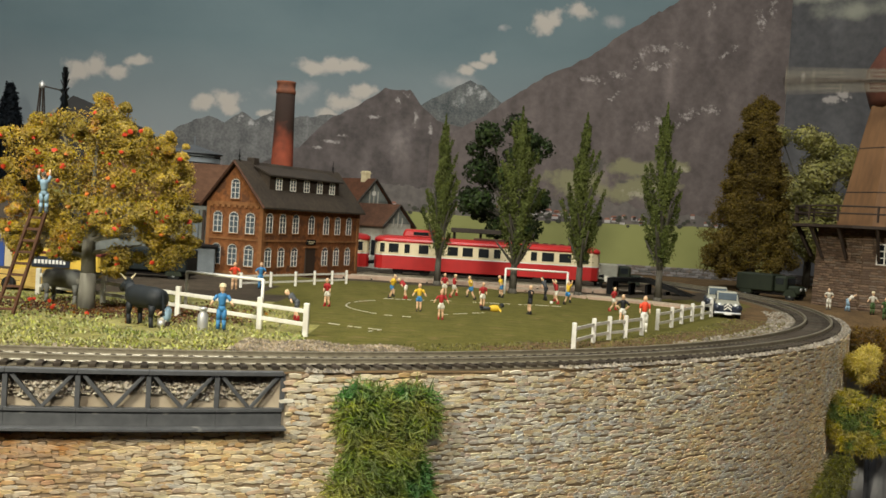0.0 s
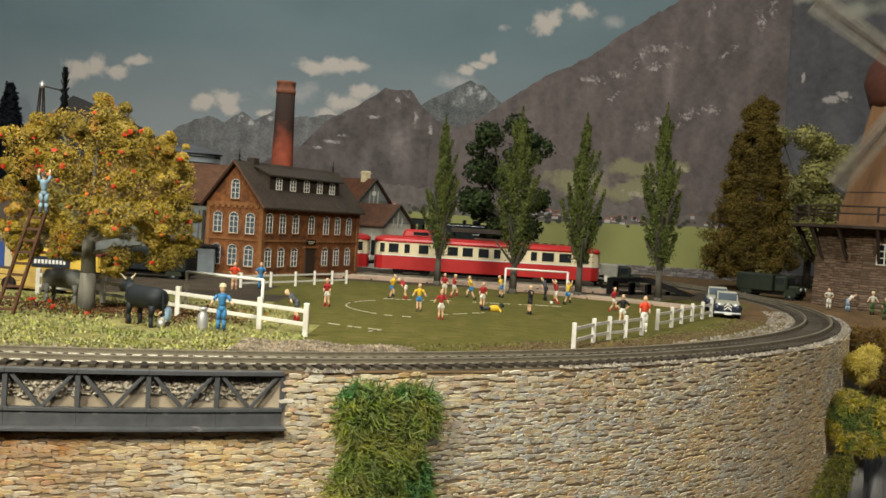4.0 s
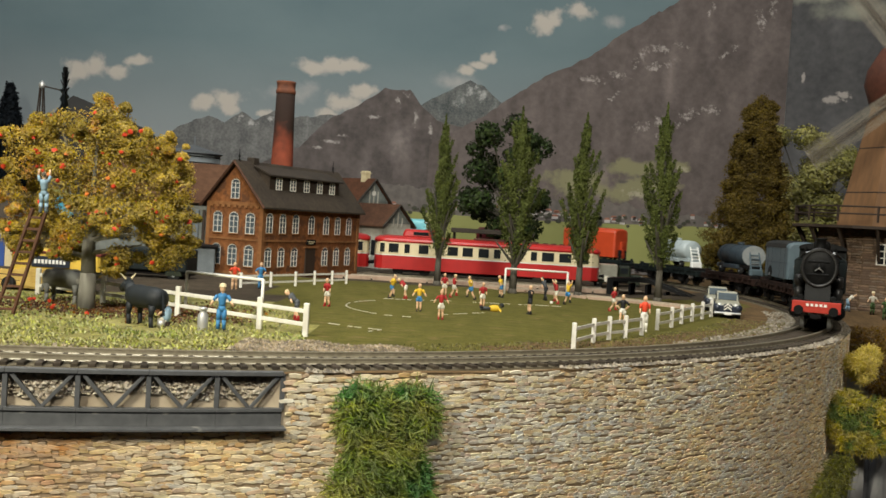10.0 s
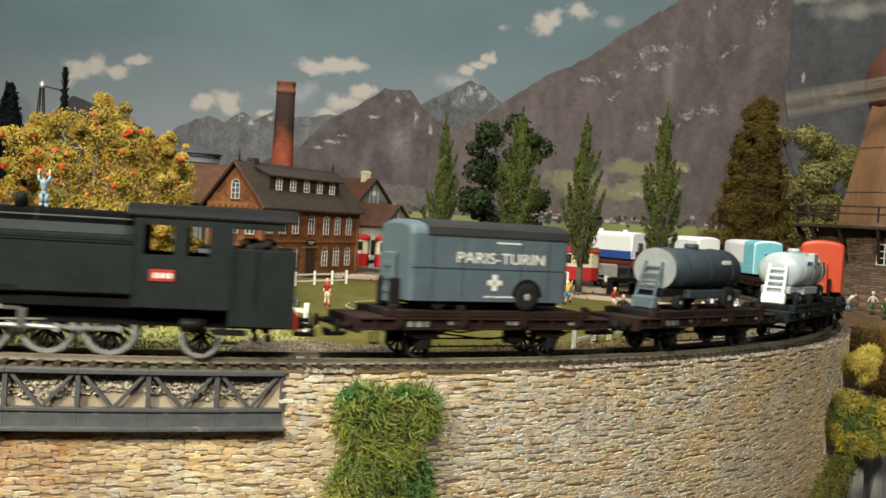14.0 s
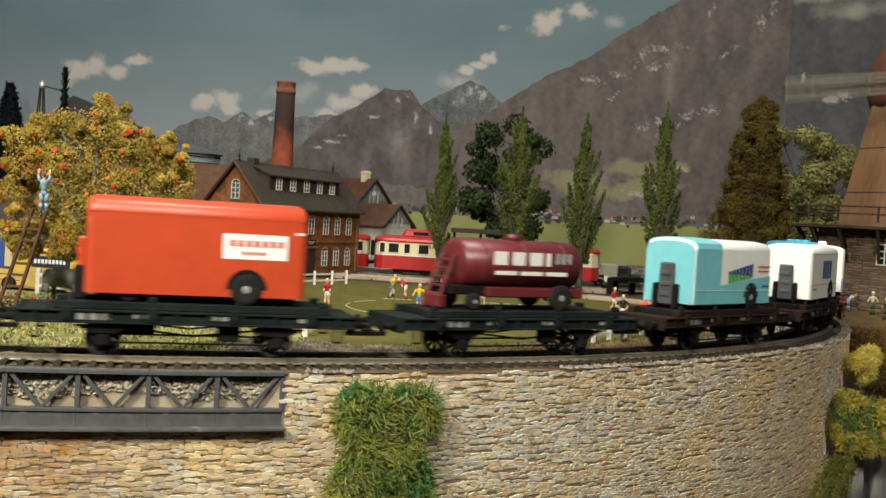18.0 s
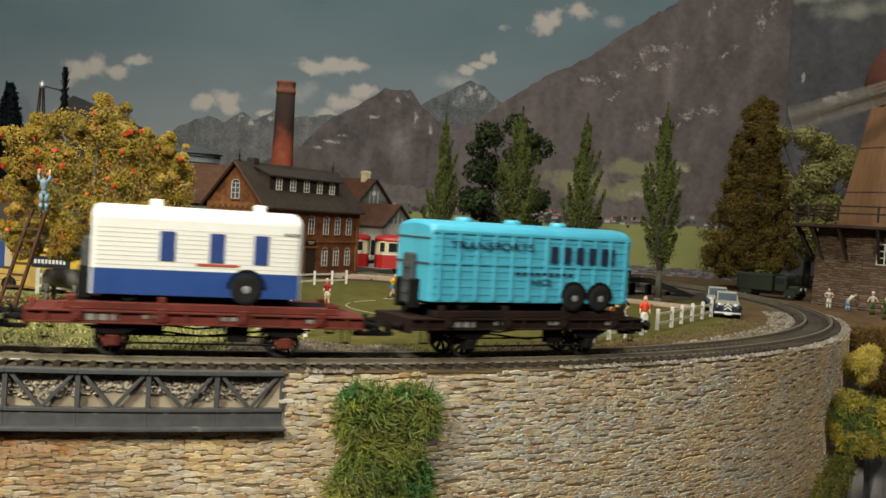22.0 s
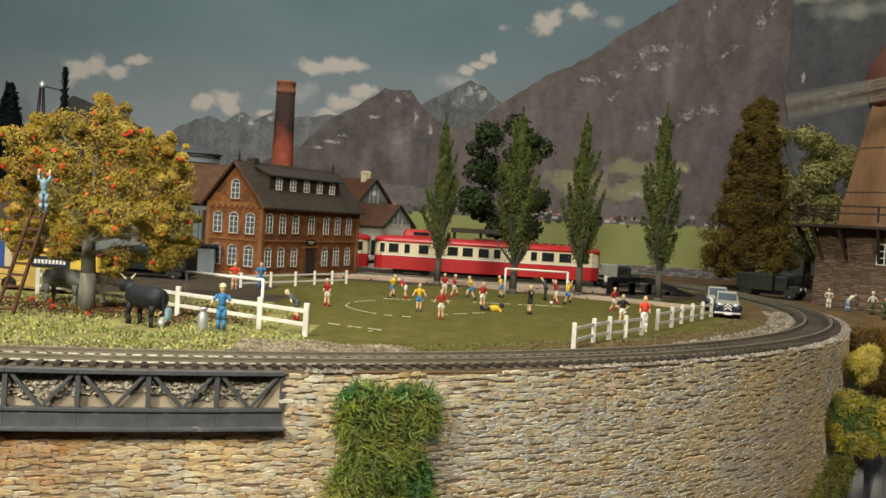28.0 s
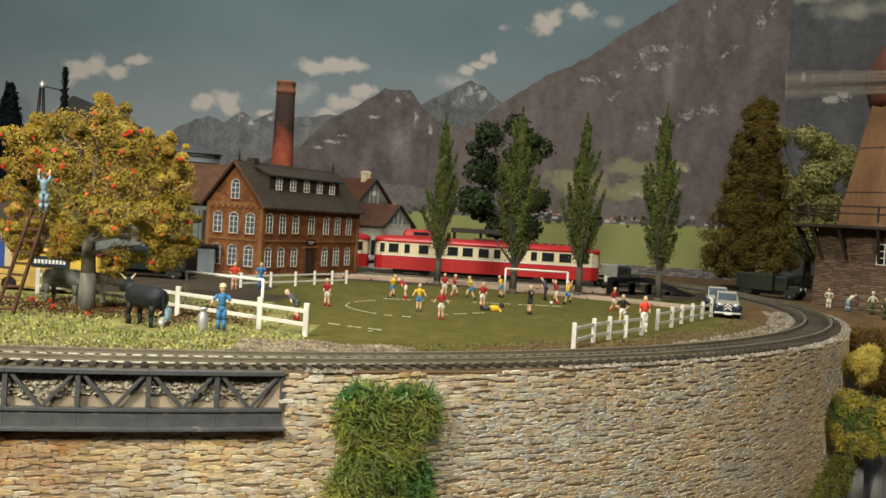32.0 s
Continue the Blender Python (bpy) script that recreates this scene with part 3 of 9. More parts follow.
def track():
    bed = bm_new()
    sweep(bed, [(-25, -8), (-19, -3.4), (15.2, -3.4), (16.0, -8)], -2400, 1000, 9)
    solid("track_bed", bed, m_ballast, "grey ballast bed under the curved main line", "ballast", kind="structure")
    main = thing("railway_track", "curved main line track with dark sleepers and worn rails", "track", kind="structure")
    for off in (-8.6, 8.6):
        bm = bm_new()
        sweep(bm, [(off - 1.1, -2.2), (off - 0.45, -1.7), (off - 0.45, -0.7), (off - 0.7, -0.5), (off - 0.7, 0), (off + 0.7, 0), (off + 0.7, -0.5), (off + 0.45, -0.7), (off + 0.45, -1.7), (off + 1.1, -2.2)], -2300, 3200 if off else 0, 9)
        part("rail", bm, m_rail, main)
    bm = bm_new()
    box(bm, -1.3, 1.3, -15, 15, -3.9, -2.1, 0.25)
    for o in (-8.6, 8.6):
        box(bm, -0.8, 0.8, o - 1.5, o + 1.5, -2.15, -1.85)
    tie = as_mesh("sleeper", bm, m_tie)
    n = 0
    for i in range(300):
        s = -560 + i * 5.6
        x, y, h = line(s)
        ob = new("sleeper", tie)
        ob.parent = main
        ob.matrix_basis = at(x, y, 0, h)
    # a bed for the straight run beyond the curve
    bm = bm_new()
    box(bm, -2850, XC - 120, YC - RC - 20, YC - RC + 25, -9, -3.4)
    solid("track_bed", bm, m_ballast, "grey ballast bed of the straight run", "ballast", kind="structure")
    rows = []
    for i in range(5200):
        s = random.uniform(90, 900)
        side = random.random()
        off = random.uniform(15, 20.5) if side < 0.45 else -random.uniform(16, 34 if s < 420 else 26) if side < 0.95 else random.uniform(-6, 6)
        if off > 0 and (560 < s < 650 or s > 668):
            continue
        x, y, _ = line(s, off)
        rows.append((x, y, -3.5 if off > -20 else ground_z(x, y)))
    grains("ballast_gravel", rows, 1.1, m_gravel, "loose grey and tan ballast stones beside the rails")
    rows = []
    for i in range(3400):
        s = random.uniform(679, 880)
        k = random.random() ** 1.3
        x, y, _ = line(s, 16.9 + 0.6 * k + random.uniform(-0.3, 0.3))
        rows.append((x, y, -4.6 - 8.0 * k - 1.5 * math.sin(s * 0.11) * k))
    # brightened grains, to look lit inside the recess
    grains("ballast_gravel", rows, 1.15, m_gravel_lit, "loose ballast stones spilling down behind the girder")
    rows = []
    for i in range(2600):
        a = random.uniform(0, 1)
        x = -190 + 185 * a
        y = 372 + random.gauss(0, 9) + (1 - a) * 8 + a * a * 55
        if math.hypot(x - XC, y - YC) < 545:
            rows.append((x, y, ground_z(x, y)))
    for i in range(3600):
        a = random.random()
        x = -84 + 74 * a
        y = 428 + 16 * a + random.uniform(-20, 20) * (1 - 0.6 * a)
        if math.hypot(x - XC, y - YC) < 535:
            rows.append((x, y, ground_z(x, y) + 0.5 + 0.5 * math.sin(x * 0.2)))
    grains("ballast_gravel", rows, 1.25, m_gravel_tan, "grey and tan stones on the verge inside the curve")


def retaining_wall():
    """Curved wall of small cut stones in courses below the front track."""
    RW = 580.0
    w = thing("retaining_wall", "curved retaining wall of small tan and grey cut stones", "wall", kind="structure")
    bm = bm_new()

    def ring(s, off, z):
        return V(*line(s, off)[:2], z)
    n = 120
    prev = None
    for i in range(n + 1):
        s = 40 + (1500 - 40) * i / n
        deep = 18.0 if s > 678 else 19.9
        ztop = -4.2
        prof = [(10, -130), (20.0, -130), (20.0, -24.5), (deep, -24.5), (deep - 0.9 if s > 678 else deep, ztop), (8, ztop)]
        cur = [bm.verts.new(ring(s, o, z)) for o, z in prof]
        if prev:
            for k in range(len(prof)):
                f = bm.faces.new([prev[k], prev[(k + 1) % len(prof)], cur[(k + 1) % len(prof)], cur[k]])
                if k in (2, 3) and s > 678:
                    f.material_index = 1
        prev = cur
    part("wall_core", bm, [m_mortar, m_plaster], w)
    return w


def wall_stones(w):
    vs, fs, made = [], [], 0
    shapes = []
    for i in range(28):
        bm = bm_new()
        L, Hh = random.choice((random.uniform(1.6, 3.0), random.uniform(2.4, 5.2), random.uniform(2.8, 6.0))), random.uniform(0.85, 1.5)
        o = [random.uniform(-0.35, 0.35) for _ in range(8)]
        pts = [(-L / 2, o[0]), (-L * 0.40, -Hh / 2 + o[1] * 0.4), (L * 0.3 * o[2], -Hh / 2 - 0.1), (L * 0.42, -Hh / 2 + o[3] * 0.6), (L / 2 + 0.2, o[4]), (L * 0.40, Hh / 2 + o[5] * 0.3), (L * 0.4 * o[6], Hh / 2 + 0.15), (-L * 0.43, Hh / 2 + o[7] * 0.6)]
        tilt = random.uniform(-0.28, 0.28)
        back = [bm.verts.new(V(x, 0, z)) for x, z in pts]
        front = [bm.verts.new(V(x * 0.97, -0.62 - random.uniform(0, 0.3) + tilt * x / L - 0.25 * z, z * 0.9)) for x, z in pts]
        for k in range(8):
            bm.faces.new([back[k], back[(k + 1) % 8], front[(k + 1) % 8], front[k]])
        bm.faces.new(front)
        shapes.append((as_mesh("stone", bm, m_stone), L * 0.93))
    z = -5.2
    row = 0
    while z > -96:
        s = 150 + random.uniform(0, 5)
        end = 672 if z > -24 else 960
        wave = random.uniform(0, 6)
        while s < end:
            me, L = random.choice(shapes)
            sc = s + L / 2
            zz = z + 0.55 * math.sin(s * 0.13 + wave) + 0.35 * math.sin(s * 0.31 + wave * 2) + random.uniform(-0.3, 0.3)
            x, y, h = line(sc, 19.8)
            if made < 300 and 560 < sc < 672 and -22 < z < -5.5 or (made < 300 and 672 < sc < 700 and z < -25 and z > -34):
                ob = new("stone", me)
                ob.parent = w
                ob.matrix_basis = at(x, y, zz, h + 180, 0, random.uniform(-5, 5))
                made += 1
            else:
                k = len(vs)
                M = at(x, y, zz, h + 180 + random.uniform(-2, 2), random.uniform(-4, 4), random.uniform(-9, 9))
                for v in me.vertices:
                    p = M @ v.co
                    vs.append((p.x, p.y, p.z))
                for pl in me.polygons:
                    fs.append(tuple(i + k for i in pl.vertices))
            s += L + random.uniform(-0.2, 0.3)
        z -= random.uniform(1.1, 1.36)
        row += 1
    me = bpy.data.meshes.new("stone_courses")
    me.from_pydata(vs, [], fs)
    me.materials.append(m_stone_far)
    ob = new("stone_courses", me)
    ob.parent = w
    ob["kind"] = "stuff"


def girder_bridge():
    """Grey truss girder set in the notch of the wall, in front of the track."""
    g = thing("girder_bridge", "dark grey steel truss girder bridge beside the track", "bridge")

    def P(s, z, off=19.6):
        return (*line(s, off)[:2], z)

    def bar(name, s0, z0, s1, z1, wdt, dep):
        bm = bm_new()
        p, q = Vector(P(s0, z0)), Vector(P(s1, z1))
        d = (q - p)
        L = d.length
        h = math.degrees(math.atan2(d.y, d.x))
        pit = -math.degrees(math.asin(d.z / L))
        box(bm, 0, L, -dep / 2, dep / 2, -wdt / 2, wdt / 2, 0.15)
        part(name, bm, m_girder, g, at=at(p.x, p.y, p.z, h, 0, pit))
    posts = [676 + 22.3 * i for i in range(9)]
    for a, b in zip(posts, posts[1:]):
        bar("top_chord", a, -4.0, b, -4.0, 1.6, 3)
        bar("bottom_chord", a, -17.0, b, -17.0, 1.3, 3)
        bar("plate_girder", a, -20.4, b, -20.4, 5.2, 1.6)
        mid = (a + b) / 2
        bar("diagonal", a + 1.2, -4.6, mid, -16.6, 1.3, 1.2)
        bar("diagonal", mid, -16.6, b - 1.2, -4.6, 1.3, 1.2)
    for a in posts:
        bar("post", a, -17, a + 0.01, -4, 1.7, 1.4)
    bm = bm_new()
    sweep(bm, [(17.6, -23.6), (24.5, -23.6), (24.5, -22.8), (17.6, -22.6)], 675, 860, 8)
    part("bottom_flange", bm, m_girder, g)


# ---------------------------------------------------------------- painted backdrop
def poster(name, c1, c2, scale, stretch=(1, 1, 1), spots=None):
    return mat(name, c1, c2, scale, 0.9, 0, 0, stretch=stretch, detail=9, spots=spots)


def rocky(name, c1, c2, scale, flecks=None, low=0.66, high=1.36, lean=0.6):
    """Printed mountain side: ridges and gullies with fine woods and pale rock."""
    m = mat(name, c1, c2, scale * 14, 0.9, 0, 0, detail=12, spots=flecks)
    t = m.node_tree
    b = t.nodes["Principled BSDF"]
    old = b.inputs["Base Color"].links[0].from_socket
    co = t.nodes.new("ShaderNodeTexCoord")
    mp = t.nodes.new("ShaderNodeMapping")
    mp.inputs["Rotation"].default_value = (0, lean, 0)
    mp.inputs["Scale"].default_value = (2.4, 1, 0.7)
    n = t.nodes.new("ShaderNodeTexNoise")
    n.noise_type = "RIDGED_MULTIFRACTAL"
    n.inputs["Scale"].default_value, n.inputs["Detail"].default_value = scale * 1.6, 12
    t.links.new(co.outputs["Object"], mp.inputs["Vector"]), t.links.new(mp.outputs["Vector"], n.inputs["Vector"])
    r = t.nodes.new("ShaderNodeMapRange")
    r.inputs["From Min"].default_value, r.inputs["From Max"].default_value = 0.0, 1.6
    r.inputs["To Min"].default_value, r.inputs["To Max"].default_value = low, high
    t.links.new(n.outputs["Fac"], r.inputs["Value"])
    mx = t.nodes.new("ShaderNodeVectorMath")
    mx.operation = "SCALE"
    t.links.new(old, mx.inputs[0]), t.links.new(r.outputs[0], mx.inputs["Scale"])
    t.links.new(mx.outputs[0], b.inputs["Base Color"])
    return m


def cloudy(m, spots, colour, grain=34, wobble=0.035, lo=0.62, hi=0.98, reach=1.2, weight=0.62):
    """Soft printed patches (clouds, cliffs, clearings): each is a fuzzy oval broken up by noise."""
    t = m.node_tree
    b = t.nodes["Principled BSDF"]
    out = b.inputs["Base Color"].links[0].from_socket
    co = t.nodes.new("ShaderNodeTexCoord")
    n = t.nodes.new("ShaderNodeTexNoise")
    n.inputs["Scale"].default_value, n.inputs["Detail"].default_value, n.inputs["Roughness"].default_value = grain, 9, 0.66
    t.links.new(co.outputs["Object"], n.inputs["Vector"])
    wob = t.nodes.new("ShaderNodeTexNoise")
    wob.inputs["Scale"].default_value, wob.inputs["Detail"].default_value = 22, 3
    t.links.new(co.outputs["Object"], wob.inputs["Vector"])
    off = t.nodes.new("ShaderNodeVectorMath")
    off.operation = "SUBTRACT"
    off.inputs[1].default_value = (0.5, 0.5, 0.5)
    t.links.new(wob.outputs["Color"], off.inputs[0])
    warp = t.nodes.new("ShaderNodeVectorMath")
    warp.operation = "MULTIPLY_ADD"
    warp.inputs[1].default_value = (wobble, 0.0, wobble * 0.7)
    t.links.new(off.outputs[0], warp.inputs[0]), t.links.new(co.outputs["Object"], warp.inputs[2])
    total = None
    for x, z, w, h in spots:
        s = t.nodes.new("ShaderNodeVectorMath")
        s.operation = "SUBTRACT"
        s.inputs[1].default_value = (x * U, 0, z * U)
        k = t.nodes.new("ShaderNodeVectorMath")
        k.operation = "MULTIPLY"
        k.inputs[1].default_value = (2 / (w * U), 0, 2 / (h * U))
        d = t.nodes.new("ShaderNodeVectorMath")
        d.operation = "LENGTH"
        t.links.new(warp.outputs[0], s.inputs[0]), t.links.new(s.outputs[0], k.inputs[0]), t.links.new(k.outputs[0], d.inputs[0])
        r = t.nodes.new("ShaderNodeMapRange")
        r.inputs["From Min"].default_value, r.inputs["From Max"].default_value = reach, 0.1
        t.links.new(d.outputs["Value"], r.inputs["Value"])
        if total is None:
            total = r.outputs[0]
        else:
            q = t.nodes.new("ShaderNodeMath")
            q.operation = "MAXIMUM"
            t.links.new(total, q.inputs[0]), t.links.new(r.outputs[0], q.inputs[1])
            total = q.outputs[0]
    a = t.nodes.new("ShaderNodeMath")
    a.operation = "MULTIPLY_ADD"
    a.inputs[1].default_value = weight
    t.links.new(total, a.inputs[0]), t.links.new(n.outputs["Fac"], a.inputs[2])
    r = t.nodes.new("ShaderNodeMapRange")
    r.inputs["From Min"].default_value, r.inputs["From Max"].default_value = lo, hi
    r.interpolation_type = "SMOOTHSTEP"
    t.links.new(a.outputs[0], r.inputs["Value"])
    g = t.nodes.new("ShaderNodeMath")
    g.operation = "MULTIPLY"
    t.links.new(r.outputs[0], g.inputs[0])
    p = t.nodes.new("ShaderNodeMath")
    p.operation = "GREATER_THAN"
    p.inputs[1].default_value = 0.02
    t.links.new(total, p.inputs[0]), t.links.new(p.outputs[0], g.inputs[1])
    mx = t.nodes.new("ShaderNodeMix")
    mx.data_type = "RGBA"
    mx.inputs["B"].default_value = (*colour, 1)
    t.links.new(out, mx.inputs["A"]), t.links.new(g.outputs[0], mx.inputs["Factor"])
    t.links.new(mx.outputs["Result"], b.inputs["Base Color"])


def ridge(pts, rough, seed, step=5.0):
    """A jagged skyline through a few summits."""
    out = []
    for (x0, z0), (x1, z1) in zip(pts, pts[1:]):
        n = max(1, int(abs(x1 - x0) / step))
        for i in range(n):
            k = i / n
            x = x0 + (x1 - x0) * k
            out.append((x, z0 + (z1 - z0) * k + rough * noise.noise(Vector((x * 0.06, seed, 0))) + rough * 0.5 * noise.noise(Vector((x * 0.2, seed, 3)))))
    out.append(pts[-1])
    return out


def backdrop():
    YB = 1546.0
    b = thing("backdrop", "printed backdrop of alpine mountains, meadow, village and cloudy sky", "backdrop", kind="structure")
    sky = poster("printed_sky", (0.146, 0.196, 0.212), (0.100, 0.146, 0.166), 5, (1, 1, 2))
    bm = bm_new()
    box(bm, -1700, 505, YB, YB + 6, -60, 640)
    part("sky_panel", bm, sky, b)
    far = rocky("printed_far_range", (0.26, 0.255, 0.25), (0.135, 0.138, 0.138), 20, lean=0.3)
    cloudy(far, ((-318, 190, 22, 22), (-300, 184, 26, 16), (-270, 192, 16, 18)), (0.38, 0.37, 0.36), 150, 0.02, 0.68, 0.92, 1.2, 0.36)
    pale = rocky("printed_pale_peak", (0.30, 0.305, 0.295), (0.13, 0.145, 0.148), 24, low=0.5, high=1.5, lean=0.25)
    cloudy(pale, ((26, 250, 40, 40), (44, 244, 30, 36), (10, 232, 34, 26)), (0.36, 0.36, 0.35), 120, 0.02, 0.70, 1.0, 1.2, 0.36)
    mid = rocky("printed_mountain", (0.285, 0.242, 0.230), (0.172, 0.148, 0.143), 9, None, 0.42, 1.5, 0.35)
    cloudy(mid, ((-81, 228, 12, 40), (-68, 236, 16, 20), (-114, 203, 46, 10), (-180, 163, 50, 10), (-160, 172, 30, 8), (-196, 152, 34, 10), (-30, 190, 12, 40), (62, 197, 26, 18), (-52, 205, 14, 34)), (0.36, 0.33, 0.31), 150, 0.025, 0.70, 0.95, 1.3, 0.34)
    great = rocky("printed_great_mountain", (0.262, 0.216, 0.203), (0.172, 0.143, 0.136), 9, None, 0.55, 1.42, -0.5)
    cliffs = []
    for x, z, w, h in ((279, 315, 28, 28), (325, 333, 66, 22), (316, 309, 43, 24), (228, 286, 85, 23), (302, 219, 44, 32), (319, 204, 17, 21), (379, 239, 56, 26), (381, 393, 16, 26), (466, 392, 34, 52), (353, 223, 26, 21), (409, 331, 30, 25)):
        cliffs += [(x - w * 0.25, z - h * 0.2, w * 0.62, h * 0.7), (x + w * 0.25, z + h * 0.2, w * 0.62, h * 0.7)]
    cliffs += [(240 + 4 * k, 249 + 5 * k, 9, 7) for k in range(4)]
    cloudy(great, cliffs, (0.36, 0.32, 0.30), 190, 0.04, 0.70, 0.95, 1.6, 0.34)
    cloudy(great, ((196, 122, 120, 50), (280, 149, 96, 38), (301, 121, 134, 40), (352, 157, 30, 18), (240, 112, 130, 30)), (0.225, 0.212, 0.125), 45, 0.03, 0.58, 0.86, 1.2, 0.5)
    cloudy(great, ((224, 150, 60, 30), (340, 132, 30, 12), (268, 128, 20, 9), (322, 118, 40, 10)), (0.10, 0.092, 0.082), 90, 0.03, 0.66, 0.9, 1.3, 0.45)
    cloudy(great, ((330, 124, 50, 30), (290, 112, 60, 20), (352, 156, 26, 14)), (0.36, 0.33, 0.24), 110, 0.03, 0.70, 0.95, 1.3, 0.4)
    dark = poster("printed_dark_ridge", (0.062, 0.06, 0.058), (0.04, 0.039, 0.038), 20)
    layers = (
        ("mountain_far", [(-429, 160), (-387, 183), (-366, 190), (-342, 182), (-317, 199), (-297, 187), (-268, 204), (-238, 195), (-178, 203), (-100, 190)], far, 3, 0.5),
        ("mountain_pale", [(-60, 215), (-30, 238), (-8, 247), (26, 266), (48, 258), (72, 236), (130, 205)], pale, 3, 0.9),
        ("mountain_middle", [(-330, 100), (-227, 153), (-178, 199), (-136, 223), (-102, 246), (-64, 247), (-44, 221), (-20, 204), (60, 186), (120, 170)], mid, 4, 1.3),
        ("mountain_great", [(-30, 165), (52, 217), (85, 242), (143, 283), (201, 311), (249, 349), (292, 379), (335, 407), (477, 466), (504, 470)], great, 5, 1.7),
        ("mountain_left", [(-700, 60), (-633, 127), (-593, 189), (-573, 207), (-555, 202), (-499, 184), (-446, 155), (-400, 120), (-330, 90)], dark, 2, 2.1),
    )
    for k, (name, pts, m, rough, lift) in enumerate(layers):
        sky_line = ridge(pts, rough, k * 7.3)
        bm = bm_new()
        prism(bm, [(pts[0][0], -50)] + sky_line + [(pts[-1][0], -50)], YB - lift, YB)
        part(name, bm, m, b)
    wood = poster("printed_forest", (0.17, 0.148, 0.136), (0.10, 0.092, 0.085), 110)
    bm = bm_new()
    prism(bm, [(-700, -50)] + ridge([(-700, 110), (-300, 110), (-120, 105), (40, 98), (150, 94), (260, 96), (330, 84), (504, 84)], 7, 91, 3.0) + [(504, -50)], YB - 2.5, YB)
    part("forest_belt", bm, wood, b)
    meadow = poster("printed_meadow", (0.30, 0.305, 0.115), (0.235, 0.245, 0.09), 14)
    bm = bm_new()
    prism(bm, [(-900, -50)] + ridge([(-900, 66), (-75, 64), (28, 62), (183, 62), (431, 68), (504, 70)], 1.0, 12) + [(504, -50)], YB - 3.3, YB)
    part("meadow", bm, meadow, b)
    roof, wallm = poster("printed_roof", (0.34, 0.16, 0.11), (0.24, 0.12, 0.09), 60), poster("printed_house", (0.50, 0.47, 0.44), (0.34, 0.32, 0.31), 60)
    slate, tree = poster("printed_grey_roof", (0.17, 0.15, 0.145), (0.12, 0.11, 0.105), 60), poster("printed_trees", (0.085, 0.085, 0.06), (0.055, 0.056, 0.045), 90)
    for i in range(58):
        mid_x = (150, 176, 262, 290, 318, 398, 424, 452)[i % 8]
        x = random.gauss(mid_x, 11) if i < 50 else random.uniform(-90, 120)
        z = 63 + random.uniform(0, 13) + (3 if x > 300 else 0)
        ww, hh = random.uniform(4, 10), random.uniform(2.4, 4.6)
        bm = bm_new()
        box(bm, x - ww / 2, x + ww / 2, YB - 3.8, YB, z, z + hh)
        part("house_front", bm, wallm, b)
        bm = bm_new()
        prism(bm, [(x - ww / 2 - 0.8, z + hh), (x + ww / 2 + 0.8, z + hh), (x + ww * 0.3, z + hh + 3), (x - ww * 0.3, z + hh + 3)], YB - 4.1, YB)
        part("house_roof", bm, roof if i % 3 else slate, b)
    for i in range(70):
        x = random.uniform(-120, 490)
        z, w = 61 + random.uniform(0, 14), random.uniform(3, 9)
        bm = bm_new()
        prism(bm, [(x + w * random.uniform(0.8, 1.1) * math.cos(a) * 0.6, z + w * random.uniform(0.5, 0.9) * math.sin(a) * 0.6) for a in [k * 0.7 for k in range(9)]], YB - 4.4, YB)
        part("printed_tree", bm, tree, b)
    t = sky.node_tree
    base = t.nodes["Principled BSDF"].inputs["Base Color"]
    paint = base.links[0].from_socket
    co = t.nodes.new("ShaderNodeTexCoord")
    sep = t.nodes.new("ShaderNodeSeparateXYZ")
    up = t.nodes.new("ShaderNodeMapRange")
    up.inputs["From Min"].default_value, up.inputs["From Max"].default_value = 0.13, 0.31
    mx = t.nodes.new("ShaderNodeMix")
    mx.data_type = "RGBA"
    mx.inputs["A"].default_value = (0.255, 0.275, 0.285, 1)
    t.links.new(co.outputs["Object"], sep.inputs[0]), t.links.new(sep.outputs["Z"], up.inputs["Value"])
    t.links.new(up.outputs[0], mx.inputs["Factor"]), t.links.new(paint, mx.inputs["B"]), t.links.new(mx.outputs["Result"], base)
    cloudy(sky, ((-568, 247, 56, 46), (-541, 257, 52, 46), (-508, 250, 54, 28), (-480, 265, 56, 24), (-376, 211, 58, 26), (-336, 217, 74, 40), (-335, 204, 48, 28),
                 (-280, 200, 26, 15), (-213, 271, 74, 32), (-190, 278, 66, 32), (-155, 277, 62, 30), (-166, 222, 72, 42), (-132, 241, 68, 30), (-190, 205, 60, 24),
                 (131, 362, 50, 46), (148, 370, 46, 32), (186, 379, 60, 34), (20, 282, 48, 20), (41, 291, 36, 20), (54, 302, 28, 22)), (0.44, 0.40, 0.36))
    cloudy(sky, ((236, 367, 34, 32), (67, 348, 26, 14), (-240, 232, 120, 34), (0, 262, 90, 40)), (0.34, 0.335, 0.33), 26, 0.05, 0.6, 1.3)
    # second print, turned towards the room at the corner
    side = thing("backdrop", "darker printed backdrop panel of wooded mountain side", "backdrop", kind="structure", at=at(505, 1546, 0, -22))
    bm = bm_new()
    box(bm, 0, 640, 0, 6, -60, 640)
    dusk = rocky("printed_dusk_slope", (0.185, 0.180, 0.182), (0.115, 0.114, 0.12), 7, None, 0.55, 1.4, -0.5)
    cloudy(dusk, ((66, 268, 40, 18), (82, 276, 30, 14), (20, 300, 9, 22)), (0.33, 0.30, 0.28), 110, 0.02, 0.62, 0.85, 1.2, 0.45)
